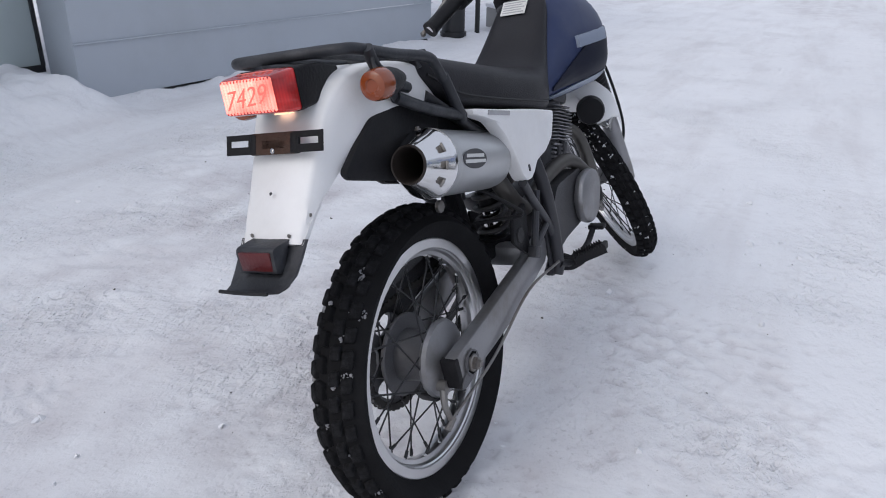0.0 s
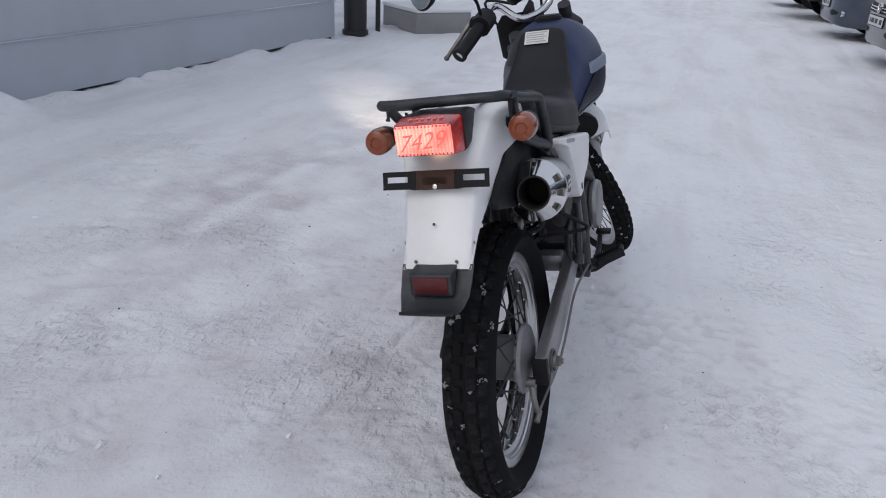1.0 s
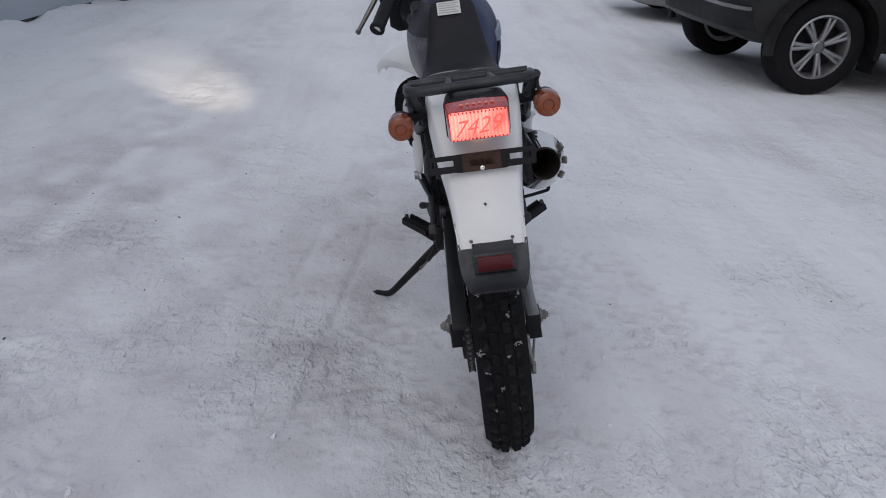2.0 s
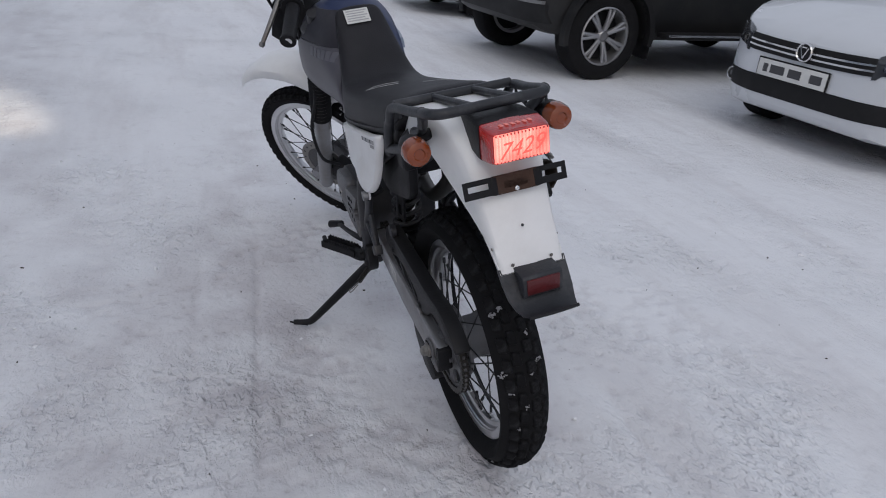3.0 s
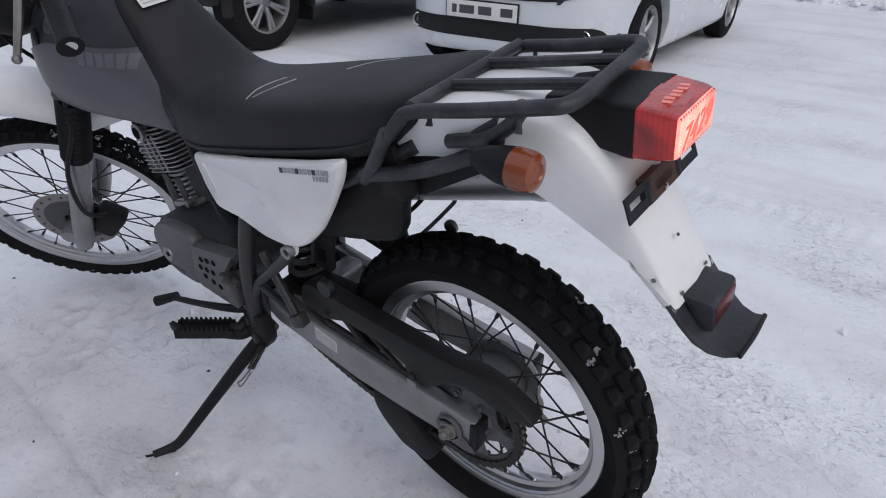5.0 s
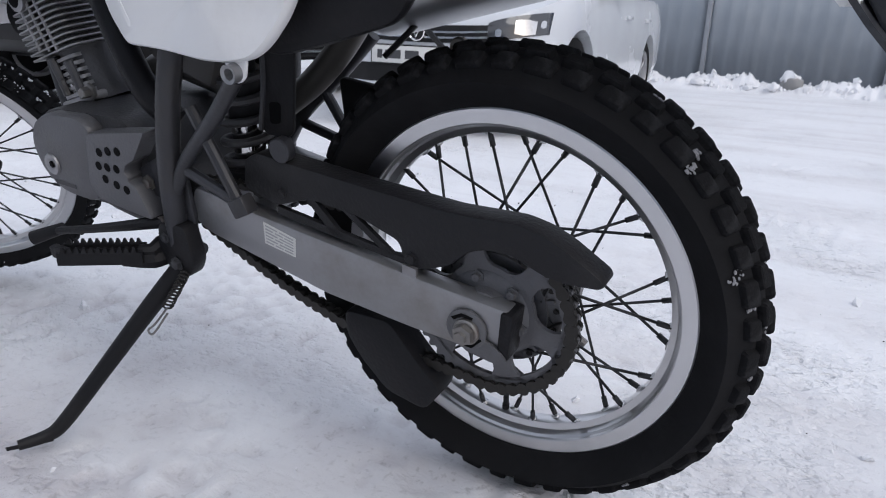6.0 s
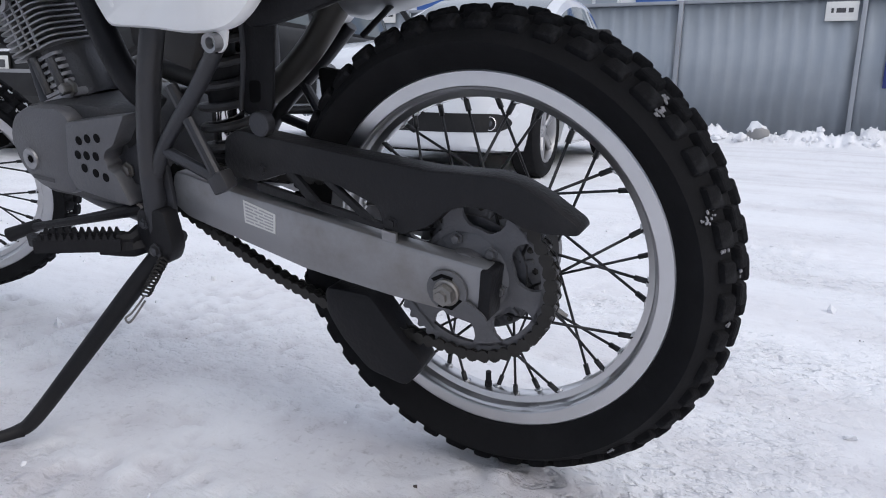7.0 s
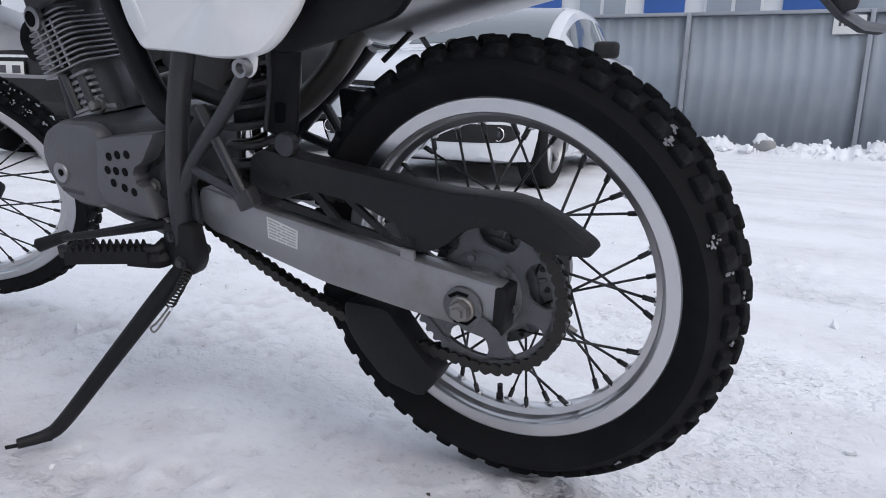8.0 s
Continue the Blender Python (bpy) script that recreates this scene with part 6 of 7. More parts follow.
for sg in (-1, 1):
    br = bmesh.new()
    for a, b, c, d in ((0.040, 0.096, 0.0065, 0.0155), (0.040, 0.096, -0.0155, -0.0035), (0.040, 0.050, -0.0035, 0.0065), (0.088, 0.096, -0.0035, 0.0065)):
        box((b - a, 0.0025, d - c), (sg * (a + b) / 2, 0, (c + d) / 2), bm=br)
    bmesh.ops.remove_doubles(br, verts=br.verts, dist=0.0002)
    part("bracket_wing", br, BLACK, bracket, smooth=False)
bracket.matrix_local = pose(-0.001, -0.2865, 0.510, -18)
part("bracket_bend", box((0.012, 0.012, 0.031), (-0.040, 0.004, -0.001), 0.002), BLACK, bracket)
part("bracket_bend", box((0.012, 0.012, 0.031), (0.040, 0.004, -0.001), 0.002), BLACK, bracket)
part("bracket_stand_off", box((0.05, 0.03, 0.018), (0, 0.014, -0.002), 0.003), RUST, bracket)
part("bracket_screw", bolt((0.0, -0.002, -0.012), 0.003, 0.002, "y", sign=-1), CHROME, bracket)

# indicators
for sg in (-1, 1):
    ix, iz = (-0.140, 0.558) if sg < 0 else (0.135, 0.569)
    m = Matrix.Translation((ix, -0.160, iz)) @ pose(0, 0, 0, 0, 0, 90)
    ind = part("indicator", lathe([(0.048, 0.0004), (0.046, 0.010), (0.030, 0.017), (0.012, 0.022), (-0.006, 0.0240), (-0.010, 0.0240), (-0.010, 0.0004)], 28, m=m), BLACK, bike, "black-bodied turn indicator")
    part("lens", lathe([(-0.009, 0.0004), (-0.009, 0.0245), (-0.014, 0.025), (-0.030, 0.0243), (-0.037, 0.022), (-0.040, 0.016), (-0.0405, 0.011), (-0.038, 0.009), (-0.038, 0.0004)], 28, m=m), ORANGE, ind, "orange lens")
    part("stalk", tube([(ix, -0.125, iz), (sg * 0.112, -0.122, iz), (sg * 0.085, -0.11, 0.562)], 0.010, 12), BLACK, ind)

# luggage rack
RZ = 0.627
RAIL = [(-0.126, 0.035, 0.545), (-0.128, 0.012, 0.572), (-0.127, -0.012, 0.589), (-0.122, -0.10, 0.606), (-0.117, -0.19, RZ - 0.002), (-0.105, -0.214, RZ + 0.001), (-0.07, -0.220, RZ + 0.002), (0.062, -0.212, RZ + 0.002), (0.094, -0.206, RZ + 0.001), (0.108, -0.182, RZ - 0.002), (0.116, -0.10, 0.606), (0.127, -0.012, 0.589), (0.128, 0.012, 0.572), (0.126, 0.035, 0.545)]
rack = part("luggage_rack", tube(RAIL, 0.0093, 14), RACK, bike, "dark grey tubular luggage rack")
part("rack_bar", tube([(-0.124, -0.008, 0.593), (0.122, -0.008, 0.593)], 0.009, 12), RACK, rack)
for x in (-0.042, 0.042):
    part("rack_rail", tube([(x, -0.008, 0.593), (x, -0.10, 0.609), (x, -0.19, 0.625), (x, -0.212, 0.628)], 0.0075, 10), RACK, rack)
for sg in (-1, 1):
    part("front_leg", tube([(sg * 0.126, 0.037, 0.55), (sg * 0.124, 0.075, 0.49), (sg * 0.118, 0.10, 0.460)], 0.0105, 12), RACK, rack)
    part("rear_leg", tube([(sg * 0.119, -0.170, 0.624), (sg * 0.112, -0.145, 0.592), (sg * 0.105, -0.105, 0.565), (sg * 0.10, -0.045, 0.545)], 0.0095, 12), RACK, rack)
    part("lower_rail", tube([(sg * 0.10, -0.085, 0.535), (sg * 0.112, -0.02, 0.505), (sg * 0.118, 0.04, 0.485), (sg * 0.120, 0.10, 0.468)], 0.0105, 12), RACK, rack)
    part("gusset", slab([(-0.125, 0.598), (-0.085, 0.570), (-0.075, 0.540), (-0.10, 0.530)], sg * 0.100, sg * 0.105), RACK, rack)
    for y, z in ((-0.035, 0.594), (-0.165, 0.612)):
        part("cord_hook", tube([(sg * 0.121, y, z + 0.008), (sg * 0.122, y, z - 0.014), (sg * 0.124, y, z - 0.020)], [0.0032, 0.0032, 0.005], 8, smooth=False), RACK, rack)

# silencer and pipes
S0, S1 = Vector((0.087, 0.25, 0.344)), Vector((0.132, -0.140, 0.433))
sx_ax = (S0 - S1).normalized()
sy_ax = Vector((0, 0, 1)).cross(sx_ax).normalized()
sz_ax = sx_ax.cross(sy_ax)
SIL = Matrix(((sx_ax.x, sy_ax.x, sz_ax.x, S0.x), (sx_ax.y, sy_ax.y, sz_ax.y, S0.y), (sx_ax.z, sy_ax.z, sz_ax.z, S0.z), (0, 0, 0, 1)))  # local x ahead along the body, y to the left
SIL = SIL @ Matrix.Diagonal((1, 0.93, 0.97, 1))
sil = part("silencer", lathe([(0.010, 0.0004), (0.008, 0.030), (0.0, 0.050), (-0.020, 0.059), (-0.05, 0.0615), (-0.18, 0.0615), (-0.320, 0.0615), (-0.320, 0.05), (-0.22, 0.05), (-0.22, 0.0004)], 48, m=SIL), MUFFLER, bike, "satin aluminium silencer")
part("end_cone", lathe([(-0.316, 0.050), (-0.318, 0.0626), (-0.326, 0.0630), (-0.330, 0.0610), (-0.352, 0.0520), (-0.384, 0.0385), (-0.391, 0.0345), (-0.388, 0.031), (-0.33, 0.031)], 48, m=SIL), CHROME, sil, "polished conical end cap")
part("outlet", lathe([(-0.394, 0.0338), (-0.397, 0.0325), (-0.395, 0.0305), (-0.25, 0.028), (-0.25, 0.0004), (-0.255, 0.0004), (-0.255, 0.030), (-0.37, 0.0330)], 40, m=SIL), SOOT, sil, "sooty open outlet")
part("band", lathe([(-0.298, 0.0618), (-0.298, 0.0630), (-0.300, 0.0634), (-0.318, 0.0634), (-0.318, 0.0618)], 48, m=SIL), MUFFLER, sil)
for a in (-62, -95, -128):
    p = part("embossed_recess", box((0.020, 0.016, 0.005), (0, 0, 0), 0.0024), STEEL, sil)
    p.matrix_local = SIL @ pose(0, 0, 0, -a, 0, 0) @ pose(-0.349, 0, 0.0545, 0, 20, 0)
ov = part("oval_badge", lathe([(-0.0010, 0.0004), (-0.0010, 0.016), (0.0010, 0.016), (0.0010, 0.0004)], 28), INK, sil, "dark oval badge with pale bars")
ov.matrix_local = SIL @ pose(-0.235, -0.0620, 0.004, 0, 0, 90) @ Matrix.Diagonal((1, 3.6, 1.15, 1))
for z, w in ((0.005, 0.024), (-0.004, 0.028)):
    part("badge_bar", slab([(-w / 2, z - 0.0028), (w / 2, z - 0.0028), (w / 2, z + 0.0028), (-w / 2, z + 0.0028)], -0.0016, 0.0004), PAPER, ov)
part("rivet", bolt((0.122, -0.07, 0.476), 0.004, 0.006, "z", sign=1), STEEL, sil)
part("exhaust_pipe", tube([(0.02, 0.86, 0.30), (0.05, 0.93, 0.24), (0.09, 0.90, 0.13), (0.104, 0.84, 0.14), (0.088, 0.72, 0.225), (0.072, 0.58, 0.215), (0.070, 0.45, 0.180), (0.074, 0.385, 0.205), (0.080, 0.315, 0.262), (0.080, 0.255, 0.330)], [0.018, 0.018, 0.019, 0.019, 0.019, 0.0195, 0.020, 0.0205, 0.0205, 0.022], 16), PIPE, bike, "heat-stained steel exhaust pipe")
part("heat_shield", slab(rounded([(-0.155, 0.516), (-0.246, 0.450), (-0.238, 0.436), (-0.10, 0.396), (0.04, 0.385), (0.06, 0.50), (-0.02, 0.525)], 0.012), 0.078, 0.092, 0.003), BLACK, bike, "black heat shield beside the silencer")
part("luggage_loop", tube([(0.04, 0.20, 0.275), (0.055, 0.175, 0.300), (0.077, 0.166, 0.312), (0.125, 0.174, 0.285), (0.172, 0.183, 0.254), (0.176, 0.184, 0.246), (0.168, 0.186, 0.240), (0.105, 0.187, 0.229), (0.06, 0.19, 0.222)], 0.0042, 8), BLACK, bike, "bent black wire loop")
part("rear_reflector", disc(-0.005, 0.005, 0.013, (0.088, 0.292), 20), STEEL, bike).location.x = 0.045

# engine
eng = part("engine", loft([[(x, y, z) for y, z in rounded([(0.54, 0.06), (0.57, 0.042), (0.76, 0.050), (0.79, 0.08), (0.80, 0.15), (0.76, 0.195), (0.57, 0.195), (0.53, 0.13)], 0.03)] for x in (-0.105, -0.09, 0.09, 0.105)]), CAST, bike, "grey air-cooled single-cylinder engine")
cov = part("left_cover", slab(rounded([(0.788, 0.142), (0.765, 0.180), (0.725, 0.196), (0.648, 0.196), (0.622, 0.178), (0.640, 0.120), (0.645, 0.066), (0.664, 0.058), (0.735, 0.064), (0.775, 0.092)], 0.022), -0.132, -0.10, 0.009), COVER, eng, "cast side cover with a round plug")
part("plug", lathe([(0, 0.005), (-0.002, 0.008), (-0.003, 0.013), (-0.003, 0.0165), (0, 0.018), (0.004, 0.018), (0.004, 0.0004)], 28, m=Matrix.Translation((-0.132, 0.741, 0.112))), ARM, cov)
part("plug_slot", disc(-0.003, 0.0, 0.006, (0.741, 0.112), 6), CUT, cov).location.x = -0.1325
part("lettering_bar", slab([(0.748, 0.080), (0.748, 0.0865), (0.695, 0.0825), (0.695, 0.076)], -0.1326, -0.1318), INK, cov)
sp = part("sprocket_cover", slab(rounded([(0.624, 0.176), (0.648, 0.096), (0.636, 0.072), (0.575, 0.063), (0.517, 0.056), (0.538, 0.105), (0.553, 0.110), (0.548, 0.118), (0.556, 0.124), (0.548, 0.137), (0.528, 0.146), (0.489, 0.192)], 0.006), -0.137, -0.105, 0.005), COVER, eng, "perforated front sprocket cover")
for y, z in ((0.602, 0.150), (0.581, 0.154), (0.559, 0.156), (0.612, 0.128), (0.592, 0.128), (0.571, 0.128), (0.604, 0.108), (0.580, 0.102), (0.559, 0.097)):
    part("hole", disc(-0.0006, 0.004, 0.0068, (y, z), 14, 0.0002), CUT, sp).location.x = -0.1372
part("clutch_cover", slab(rounded([(0.845, 0.12), (0.825, 0.172), (0.77, 0.19), (0.70, 0.178), (0.67, 0.12), (0.685, 0.065), (0.74, 0.035), (0.805, 0.045)], 0.04), 0.105, 0.134, 0.012), ARM, eng, "cast right-hand clutch cover")


def fin(name, hx, hy, thick, y, z, material, tilt=-16, soft=0.02):
    """A thin plate with rounded corners round the cylinder."""
    ring = rounded([(-hx, -hy), (hx, -hy), (hx, hy), (-hx, hy)], soft, 4)
    bm = loft([[(p, q, h) for p, q in ring] for h in (-thick / 2, thick / 2)])
    bmesh.ops.transform(bm, matrix=pose(0, y, z, tilt), verts=bm.verts)
    return part(name, bm, material, eng)


for k in range(6):  # stout ribs on the barrel, fine fins round the head
    fin("barrel_rib", 0.052, 0.038, 0.0055, 0.758 + 0.0036 * k, 0.202 + 0.0108 * k, FIN, soft=0.012)
for k in range(11):
    fin("cooling_fin", 0.062 - 0.004 * (k > 8), 0.068 - 0.003 * abs(k - 5) * (k > 5), 0.0026, 0.781 + 0.0034 * k, 0.268 + 0.0086 * k, FIN)
part("barrel", tube([(0, 0.742, 0.185), (0, 0.812, 0.385)], 0.046, 24), CAST, eng)
part("cylinder_base", box((0.11, 0.092, 0.014), (0, 0.754, 0.192), 0.004, (-16, 0, 0)), FIN, eng)
part("head_cover", box((0.10, 0.12, 0.055), (0, 0.815, 0.392), 0.015, (-16, 0, 0)), CAST, eng)
for x, y in ((-0.053, 0.742), (-0.053, 0.785), (0.053, 0.742), (0.053, 0.785)):
    part("stud_boss", tube([(x, y - 0.010, 0.200), (x, y + 0.008, 0.258)], 0.0078, 10), CAST, eng)
for y in (0.752, 0.775, 0.800):
    part("fin_bridge", tube([(-0.0605, y + 0.006, 0.272), (-0.0605, y + 0.034, 0.350)], 0.0028, 6), FIN, eng)
port = part("exhaust_port", lathe([(0, 0.0004), (0, 0.017), (-0.006, 0.020), (-0.012, 0.020), (-0.014, 0.016), (-0.014, 0.0004)], 24, m=Matrix.Translation((-0.056, 0.824, 0.352))), FIN, eng)
part("port_bore", disc(-0.0712, -0.0700, 0.013, (0.824, 0.352), 20, 0.0004), CUT, port)
part("tensioner_bolt", bolt((-0.052, 0.712, 0.212), 0.009, 0.02), STEEL, eng)
part("carburettor", tube([(0, 0.64, 0.33), (0, 0.50, 0.36)], [0.028, 0.03], 16), CAST, eng)
part("intake_boot", tube([(0, 0.52, 0.36), (0, 0.42, 0.39)], 0.034, 16), BLACK, eng)
part("hose", tube([(-0.06, 0.62, 0.38), (-0.075, 0.575, 0.30), (-0.080, 0.535, 0.23), (-0.07, 0.50, 0.19)], 0.020, 12), BLACK, eng)
part("horn", lathe([(0.03, 0.0004), (0.03, 0.038), (0.02, 0.042), (-0.01, 0.042), (-0.02, 0.03), (-0.02, 0.0004)], 28, m=Matrix.Translation((0.062, 1.02, 0.305)) @ pose(0, 0, 0, 0, 0, -70)), BLACK, bike, "round black horn")

# controls by the feet
st = part("side_stand", tube([(-0.118, 0.487, -0.014), (-0.165, 0.521, -0.068), (-0.250, 0.577, -0.167), (-0.307, 0.613, -0.231), (-0.330, 0.626, -0.243), (-0.366, 0.640, -0.240)], [0.0155, 0.0145, 0.0125, 0.0115, 0.010, 0.008], 12), BLACK, bike, "black side stand, folded out")
part("stand_foot", loft([[Vector(c) + Vector(o) for o in ((-0.012, 0.012, 0.004), (0.012, -0.012, 0.004), (0.012, -0.012, -0.003), (-0.012, 0.012, -0.003))] for c in ((-0.340, 0.626, -0.2475), (-0.366, 0.641, -0.2435))]), BLACK, st)
coil = []
for k in range(70):
    u = k / 69
    p = Vector((-0.136, 0.470, -0.020)).lerp(Vector((-0.168, 0.490, -0.070)), u)
    a = 2 * math.pi * 11 * u
    coil.append(p + Vector((0.5, -0.6, -0.1)).normalized() * 0.007 * math.cos(a) + Vector((0.2, 0.3, -0.9)).normalized() * 0.007 * math.sin(a))
part("stand_spring", tube(coil, 0.0016, 6, smooth=False), CHAIN, st)
part("spring_hook", tube([(-0.168, 0.490, -0.070), (-0.186, 0.503, -0.092), (-0.194, 0.510, -0.099), (-0.194, 0.500, -0.103), (-0.172, 0.486, -0.076)], 0.0018, 6), STEEL, st)


def foot_peg(sg, root, tip):
    root, tip = Vector(root), Vector(tip)
    peg = part("foot_peg", tube([root + Vector((-sg * 0.02, 0, 0.005)), root, root.lerp(tip, 0.15)], [0.014, 0.013, 0.011], 10, smooth=False), BLACK, bike, "black serrated foot peg")
    d = (tip - root)
    bm = bmesh.new()
    n = 11
    rot = d.to_track_quat("X", "Z").to_matrix().to_4x4()
    core = Matrix.Translation(root.lerp(tip, 0.55)) @ rot
    for s_, wide in ((-1, 0.006), (1, 0.006), (0, 0.012)):
        made = bmesh.ops.create_cube(bm, size=1)["verts"]
        bmesh.ops.transform(bm, matrix=core @ Matrix.Translation((0, s_ * 0.016, -0.003 - 0.004 * (s_ == 0))) @ Matrix.Diagonal((d.length * 0.92, wide, 0.020, 1)), verts=made)
    for k in range(n):
        mm = Matrix.Translation(root + d * (0.14 + 0.84 * (k + 0.5) / n)) @ rot
        for s_ in (-1, 1):
            made = bmesh.ops.create_cone(bm, cap_ends=True, segments=4, radius1=0.0056, radius2=0.002, depth=0.009)["verts"]
            bmesh.ops.transform(bm, matrix=mm @ Matrix.Translation((0, s_ * 0.016, 0.0105)) @ pose(0, 0, 0, 0, 0, 45), verts=made)
    box((0.012, 0.036, 0.020), tuple(tip), 0.003, bm=bm)
    tube([root + Vector((-sg * 0.03, -0.01, -0.012)), root + Vector((0, 0, -0.012)), root.lerp(tip, 0.35) + Vector((0, 0, -0.012))], [0.013, 0.016, 0.012], 8, bm=bm)
    part("tread", bm, BLACK, peg, smooth=False)


foot_peg(-1, (-0.140, 0.530, 0.004), (-0.222, 0.628, 0.019))
foot_peg(1, (0.132, 0.545, 0.004), (0.208, 0.588, 0.028))
sh = part("gear_lever", tube([(-0.110, 0.510, 0.048), (-0.132, 0.55, 0.042), (-0.146, 0.65, 0.022), (-0.154, 0.745, 0.004)], [0.012, 0.009, 0.007, 0.0065], 10), BLACK, bike, "black gear lever")
part("toe_piece", tube([(-0.146, 0.742, 0.006), (-0.176, 0.786, -0.008)], [0.0095, 0.012], 12), BLACK, sh)
bp = part("brake_pedal", tube([(0.125, 0.48, 0.02), (0.135, 0.56, -0.005), (0.132, 0.68, 0.0), (0.130, 0.74, 0.02)], [0.011, 0.009, 0.008, 0.008], 10), BLACK, bike, "black rear brake pedal")
part("pedal_pad", box((0.045, 0.03, 0.012), (0.140, 0.75, 0.026), 0.003), BLACK, bp)
part("gear_shaft", tube([(-0.08, 0.515, 0.047), (-0.125, 0.515, 0.047)], 0.010, 12), STEEL, bike)
part("brake_rod", tube([(0.130, 0.47, 0.03), (0.116, 0.30, 0.022), (0.110, 0.10, -0.045), (0.080, -0.055, -0.105)], 0.0032, 8), STEEL, bike, "thin steel brake rod")
part("rod_spring", tube([(0.081, -0.05, -0.104), (0.078, -0.075, -0.118)], 0.007, 8), STEEL, bike)
part("right_chassis_cover", slab(rounded([(0.338, 0.225), (0.336, 0.095), (0.30, 0.118), (0.252, 0.155), (0.268, 0.216)], 0.012), 0.108, 0.118, 0.003), BLACK, bike)
part("link_cap", disc(0.106, 0.1215, 0.018, (0.287, 0.162), 24), GUARD, bike)

# ---- fork and front wheel, turned full left ----
n_ax = Vector((0.7517, 0.5464, 0.3694)).normalized()
up_ax = Vector((0.0, -0.5251, 0.851))
up_ax = (up_ax - n_ax * up_ax.dot(n_ax)).normalized()
fw_ax = up_ax.cross(n_ax)
FW = Matrix((
    (n_ax.x, fw_ax.x, up_ax.x, -0.0384), (n_ax.y, fw_ax.y, up_ax.y, 1.3462), (n_ax.z, fw_ax.z, up_ax.z, 0.0069), (0, 0, 0, 1)))
front_rows = [(-0.010, 0.0, ""), (0.012, 0.5, ""), (-0.028, 0.25, "shoulder"), (0.028, 0.75, "shoulder")]
front = wire_wheel("front_wheel", FW, 0.2755, 0.022, 0.3275, 0.037, 0.030, 0.040, (58, front_rows, (0.0145, 0.0225, 0.0080), 8), "spoked front wheel with a disc brake")
packed_snow(front, 0.3275, 0.037, 90, 9, (-10, 200), CLEANSNOW)
bd = part("brake_disc", lathe([(-0.052, 0.082), (-0.052, 0.110), (-0.048, 0.110), (-0.048, 0.082)], 48), STEEL, front, "perforated steel brake disc")
for k in range(18):
    a = 2 * math.pi * k / 18
    # flat dark discs for the drillings, their inner shade in the colour
    part("disc_hole", disc(-0.0005, 0.0055, 0.0045, (-math.sin(a) * 0.097, math.cos(a) * 0.097), 8, 0.0003), INK, bd).location.x = -0.0526
part("disc_carrier", lathe([(-0.053, 0.030), (-0.051, 0.083), (-0.047, 0.083), (-0.047, 0.030)], 32), CAST, front)
fork = part("front_fork", tube([FW @ Vector((-0.092, -0.02, 0.62)), FW @ Vector((-0.092, -0.03, 0.70))], 0.020, 16), CHROME, bike, "telescopic front fork turned to full lock")
for sg in (-1, 1):
    lo = part("fork_leg", tube([FW @ Vector((sg * 0.092, -0.028, z)) for z in (-0.055, -0.05, 0.0, 0.20, 0.335, 0.34)], [0.016, 0.024, 0.0275, 0.0275, 0.0275, 0.024], 18, smooth=False), ARM, fork, "silver fork lower leg")
    part("axle_lug", tube([FW @ Vector((sg * 0.070, 0.0, 0.0)), FW @ Vector((sg * 0.112, 0.0, 0.0))], 0.024, 16), ARM, lo)
    gaiter = []
    for k in range(25):
        u = k / 24
        gaiter.append((FW @ Vector((sg * 0.092, -0.028, 0.335 + 0.20 * u)), 0.036 if k % 2 else 0.030))
    part("gaiter", tube([g[0] for g in gaiter], [g[1] for g in gaiter], 16, smooth=False), BLACK, lo, "ribbed black fork gaiter")
    part("upper_tube", tube([FW @ Vector((sg * 0.092, -0.028, 0.53)), FW @ Vector((sg * 0.092, -0.028, 0.80))], 0.020, 16), FRAME, lo)
cal = part("brake_caliper", box((0.055, 0.075, 0.10), (-0.062, -0.085, 0.05), 0.014, (20, 0, 0), seg=3), BLACK, fork, "black front brake caliper")
cal.matrix_local = FW
part("brake_hose", tube([FW @ Vector(p) for p in ((-0.075, -0.09, 0.09), (-0.135, -0.05, 0.17), (-0.140, -0.02, 0.32), (-0.120, -0.03, 0.50), (-0.10, 0.03, 0.72))], 0.006, 8), BLACK, fork)
part("cable", tube([FW @ Vector(p) for p in ((0.09, 0.0, 0.02), (0.14, -0.02, 0.2), (0.15, 0.05, 0.48), (0.06, 0.07, 0.70))], 0.005, 8), BLACK, fork)
for z in (0.56, 0.74):
    c = part("fork_clamp", box((0.24, 0.09, 0.035), (0, -0.028 - 0.01, z), 0.012), FRAME, fork)
    c.matrix_local = FW
rings = []
for f0, u0, w in dense([(-0.20, 0.395, 0.072), (-0.14, 0.428, 0.094), (-0.06, 0.443, 0.084), (0.0, 0.447, 0.072), (0.14, 0.436, 0.068), (0.26, 0.375, 0.060), (0.345, 0.285, 0.044), (0.385, 0.215, 0.020)], 4):
    v = max(-0.035, min(w, 0.066) + 1.2 * min(0, f0 + 0.05))
    o = [(-v, f0, u0 - 0.045), (-v * 0.98, f0, u0 - 0.012), (-v * 0.75, f0, u0), (0, f0, u0 + 0.006), (w * 0.75, f0, u0), (w * 0.98, f0, u0 - 0.012), (w, f0, u0 - 0.045)]
    rings.append([FW @ Vector(p) for p in o + [(x * 0.95, y, z - 0.004) for x, y, z in o[::-1]]])
part("front_mudguard", loft(rings), WHITE, bike, "high white plastic front mudguard", angle=50)

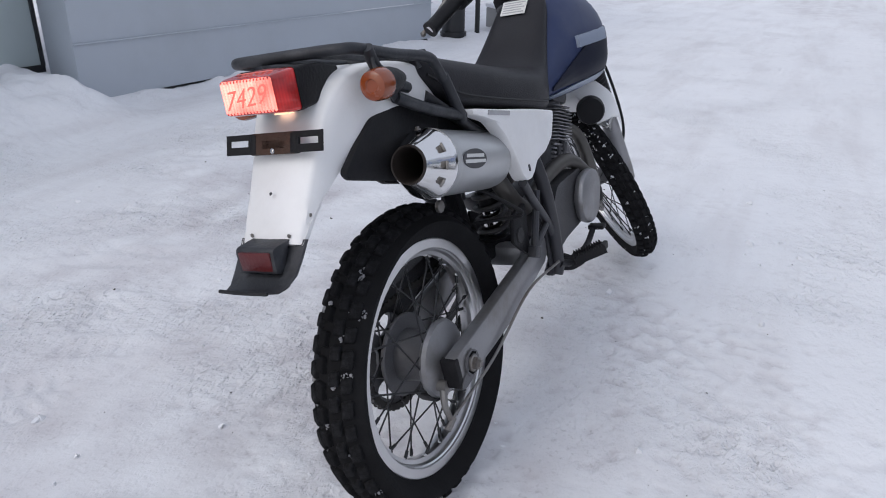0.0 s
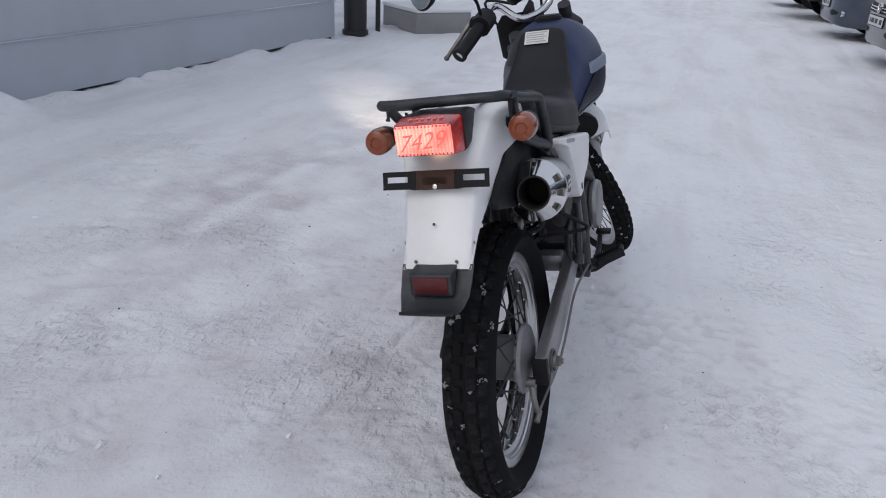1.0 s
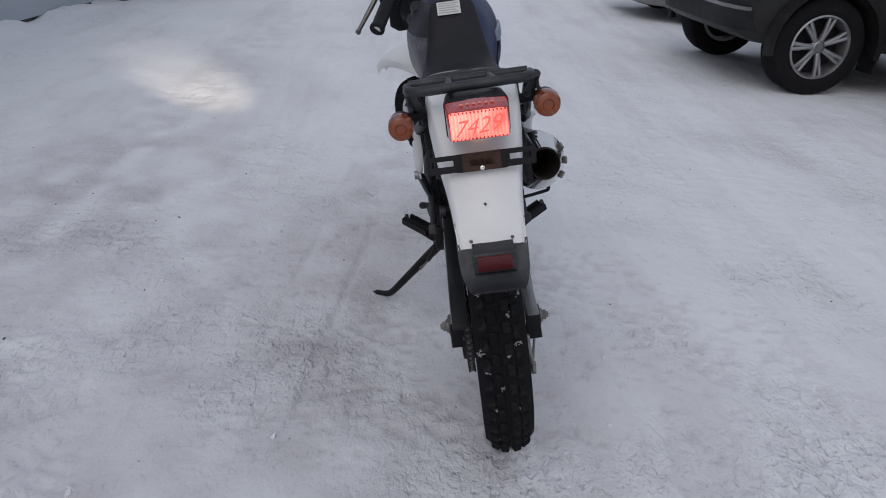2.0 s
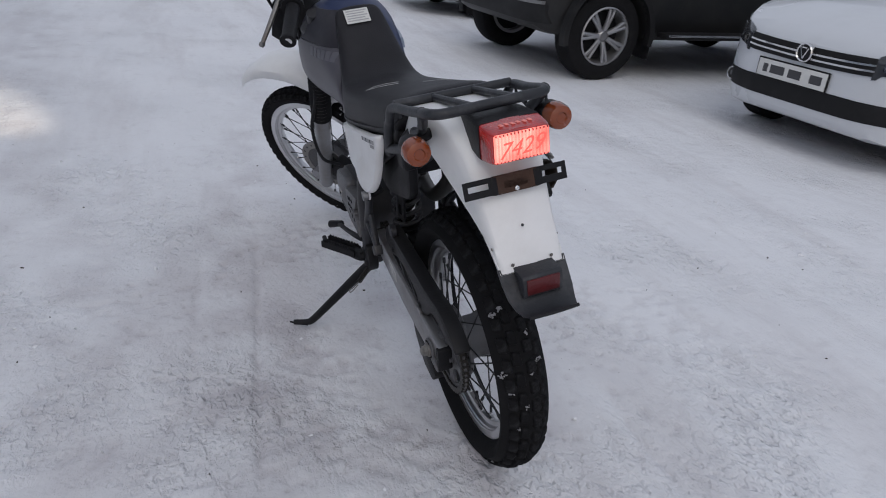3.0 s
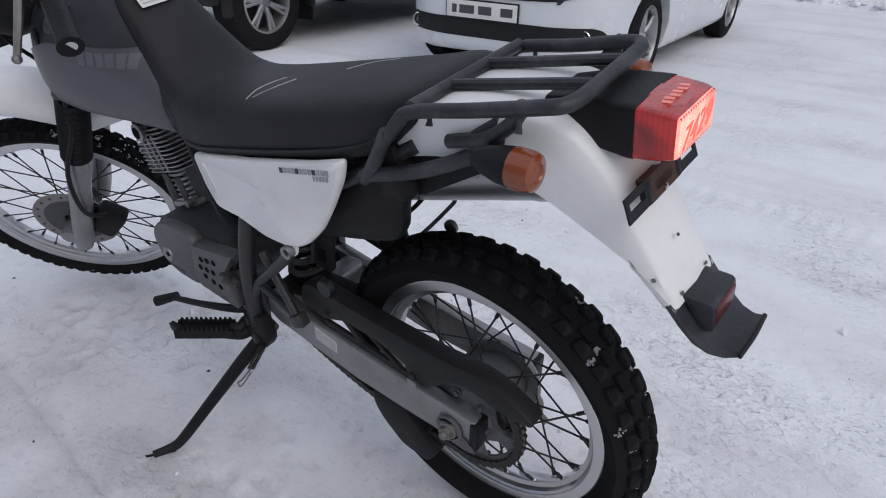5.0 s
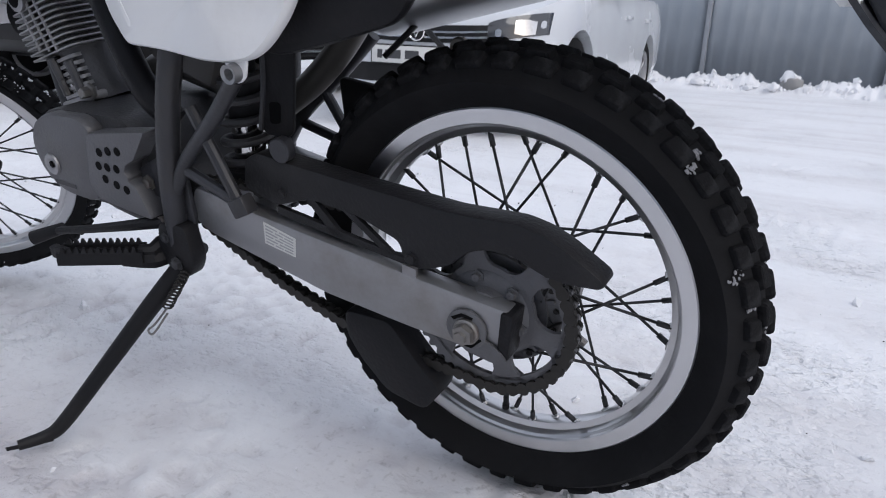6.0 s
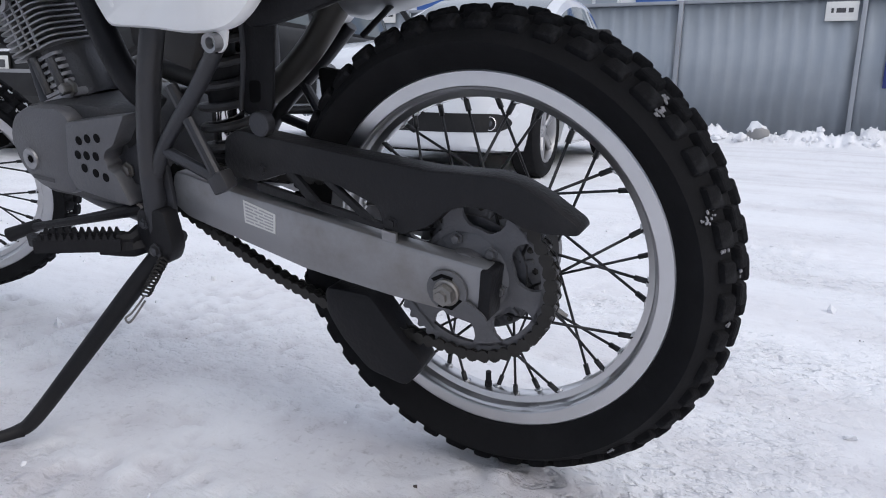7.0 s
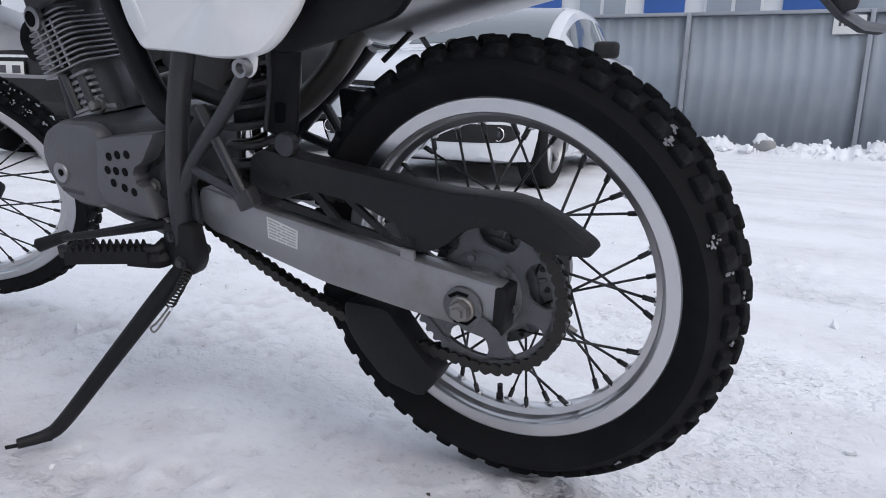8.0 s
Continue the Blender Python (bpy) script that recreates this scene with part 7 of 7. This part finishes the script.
# handlebar, mirror and headlamp
BAR = [Vector((-0.2206, 0.6225, 0.6128)), Vector((-0.178, 0.722, 0.678))] + [FW @ Vector(p) for p in ((-0.10, 0.040, 0.880), (-0.05, -0.02, 0.83), (0.05, -0.02, 0.83), (0.14, 0.045, 0.90), (0.265, 0.03, 0.905), (0.385, -0.005, 0.895))]
bar = part("handlebar", tube(BAR, 0.011, 12), CHROME, bike, "bent steel handlebar with rubber grips")
for sg in (-1, 1):
    g0, g1 = BAR[0 if sg < 0 else -1], BAR[1 if sg < 0 else -2]
    part("grip", tube([g0, g0.lerp(g1, 0.06), g0.lerp(g1, 0.10), g1], [0.022, 0.022, 0.0195, 0.0195], 14, smooth=False), BLACK, bar)
    part("switch_box", tube([g1, g1.lerp(BAR[2 if sg < 0 else -3], 0.45)], 0.031, 14), BLACK, bar)
    tip = Vector((-0.281, 0.690, 0.603)) if sg < 0 else g0.lerp(g1, -0.22) + fw_ax * 0.022 - up_ax * 0.004
    knee = g1 + fw_ax * 0.045
    lv = part("lever", tube([g1 + fw_ax * 0.030, knee, knee.lerp(tip, 0.5), tip], [0.008, 0.008, 0.0072, 0.0060], 8), STEEL, bar)
    part("lever_ball", lathe([(-0.009, 0.0004), (-0.006, 0.006), (0, 0.009), (0.006, 0.006), (0.009, 0.0004)], 14, m=Matrix.Translation(tip)), STEEL, lv)
    part("perch", tube([g1.lerp(g0, -0.1), g1 + fw_ax * 0.04], 0.017, 10), BLACK, bar)
    mp = g1.lerp(BAR[2 if sg < 0 else -3], 0.2)
    mir = part("mirror", tube([mp, mp + up_ax * 0.10 + n_ax * sg * 0.01, mp + up_ax * 0.18 + n_ax * sg * 0.12], 0.005, 8), BLACK, bar, "round black mirror on a thin stalk")
    part("mirror_head", lathe([(0.0, 0.0004), (0.0, 0.046), (0.006, 0.050), (0.022, 0.040), (0.026, 0.0004)], 28, m=Matrix.Translation(mp + up_ax * 0.195 + n_ax * sg * 0.145) @ pose(0, 0, 0, 0, 8, 62)), BLACK, mir)
    part("mirror_glass", disc(-0.003, 0.001, 0.045, (0, 0), 28, 0.001), CHROME, mir).matrix_local = Matrix.Translation(mp + up_ax * 0.195 + n_ax * sg * 0.145) @ pose(0, 0, 0, 0, 8, 62)
ins = part("instrument", box((0.11, 0.075, 0.05), (0, 0.05, 0.885), 0.015, (30, 0, 0), seg=3), BLACK, fork, "small black instrument pod")
ins.matrix_local = FW
hl = part("headlamp", lathe([(0.0, 0.0004), (0.0, 0.072), (-0.03, 0.068), (-0.07, 0.04), (-0.08, 0.0004)], 36, m=FW @ Matrix.Translation((0.02, 0.115, 0.66)) @ pose(0, 0, 0, -32, 0, 90)), BLACK, fork, "round headlamp, switched on")
part("cowl", loft([[FW @ Vector((x * w, y0 + 0.04 * abs(x), z0)) for x in (-1, -0.6, 0, 0.6, 1)] + [FW @ Vector((x * w * 0.94, y0 - 0.006 + 0.04 * abs(x), z0)) for x in (1, 0.6, 0, -0.6, -1)] for y0, z0, w in ((0.11, 0.565, 0.05), (0.115, 0.60, 0.075), (0.095, 0.74, 0.075), (0.075, 0.78, 0.055))]), BLACK, hl, "dark headlamp cowl")
for a, b, c, d in (((-0.04, 0.02, 0.86), (-0.08, 0.16, 0.82), (-0.03, 0.13, 0.62), (0.0, 0.02, 0.50)), ((0.05, 0.02, 0.88), (0.14, 0.17, 0.84), (0.09, 0.13, 0.60), (0.05, -0.02, 0.48)), ((0.12, -0.04, 0.89), (0.17, 0.10, 0.80), (0.12, 0.02, 0.60), (0.06, -0.10, 0.50))):
    part("control_cable", tube([FW @ Vector(p) for p in (a, b, c, d)], 0.0045, 8), BLACK, bar)
beam = new("headlamp_beam", bpy.data.lights.new("headlamp_beam", "SPOT"))
beam.data.energy, beam.data.spot_size, beam.data.spot_blend, beam.data.shadow_soft_size, beam.data.color = 260, radians(17), 1.0, 0.04, (1.0, 0.86, 0.66)
lamp_at = bike.matrix_world @ FW @ Vector((0.02, 0.20, 0.66))
beam.matrix_world = look(lamp_at, (-1.73, 3.46, 0))
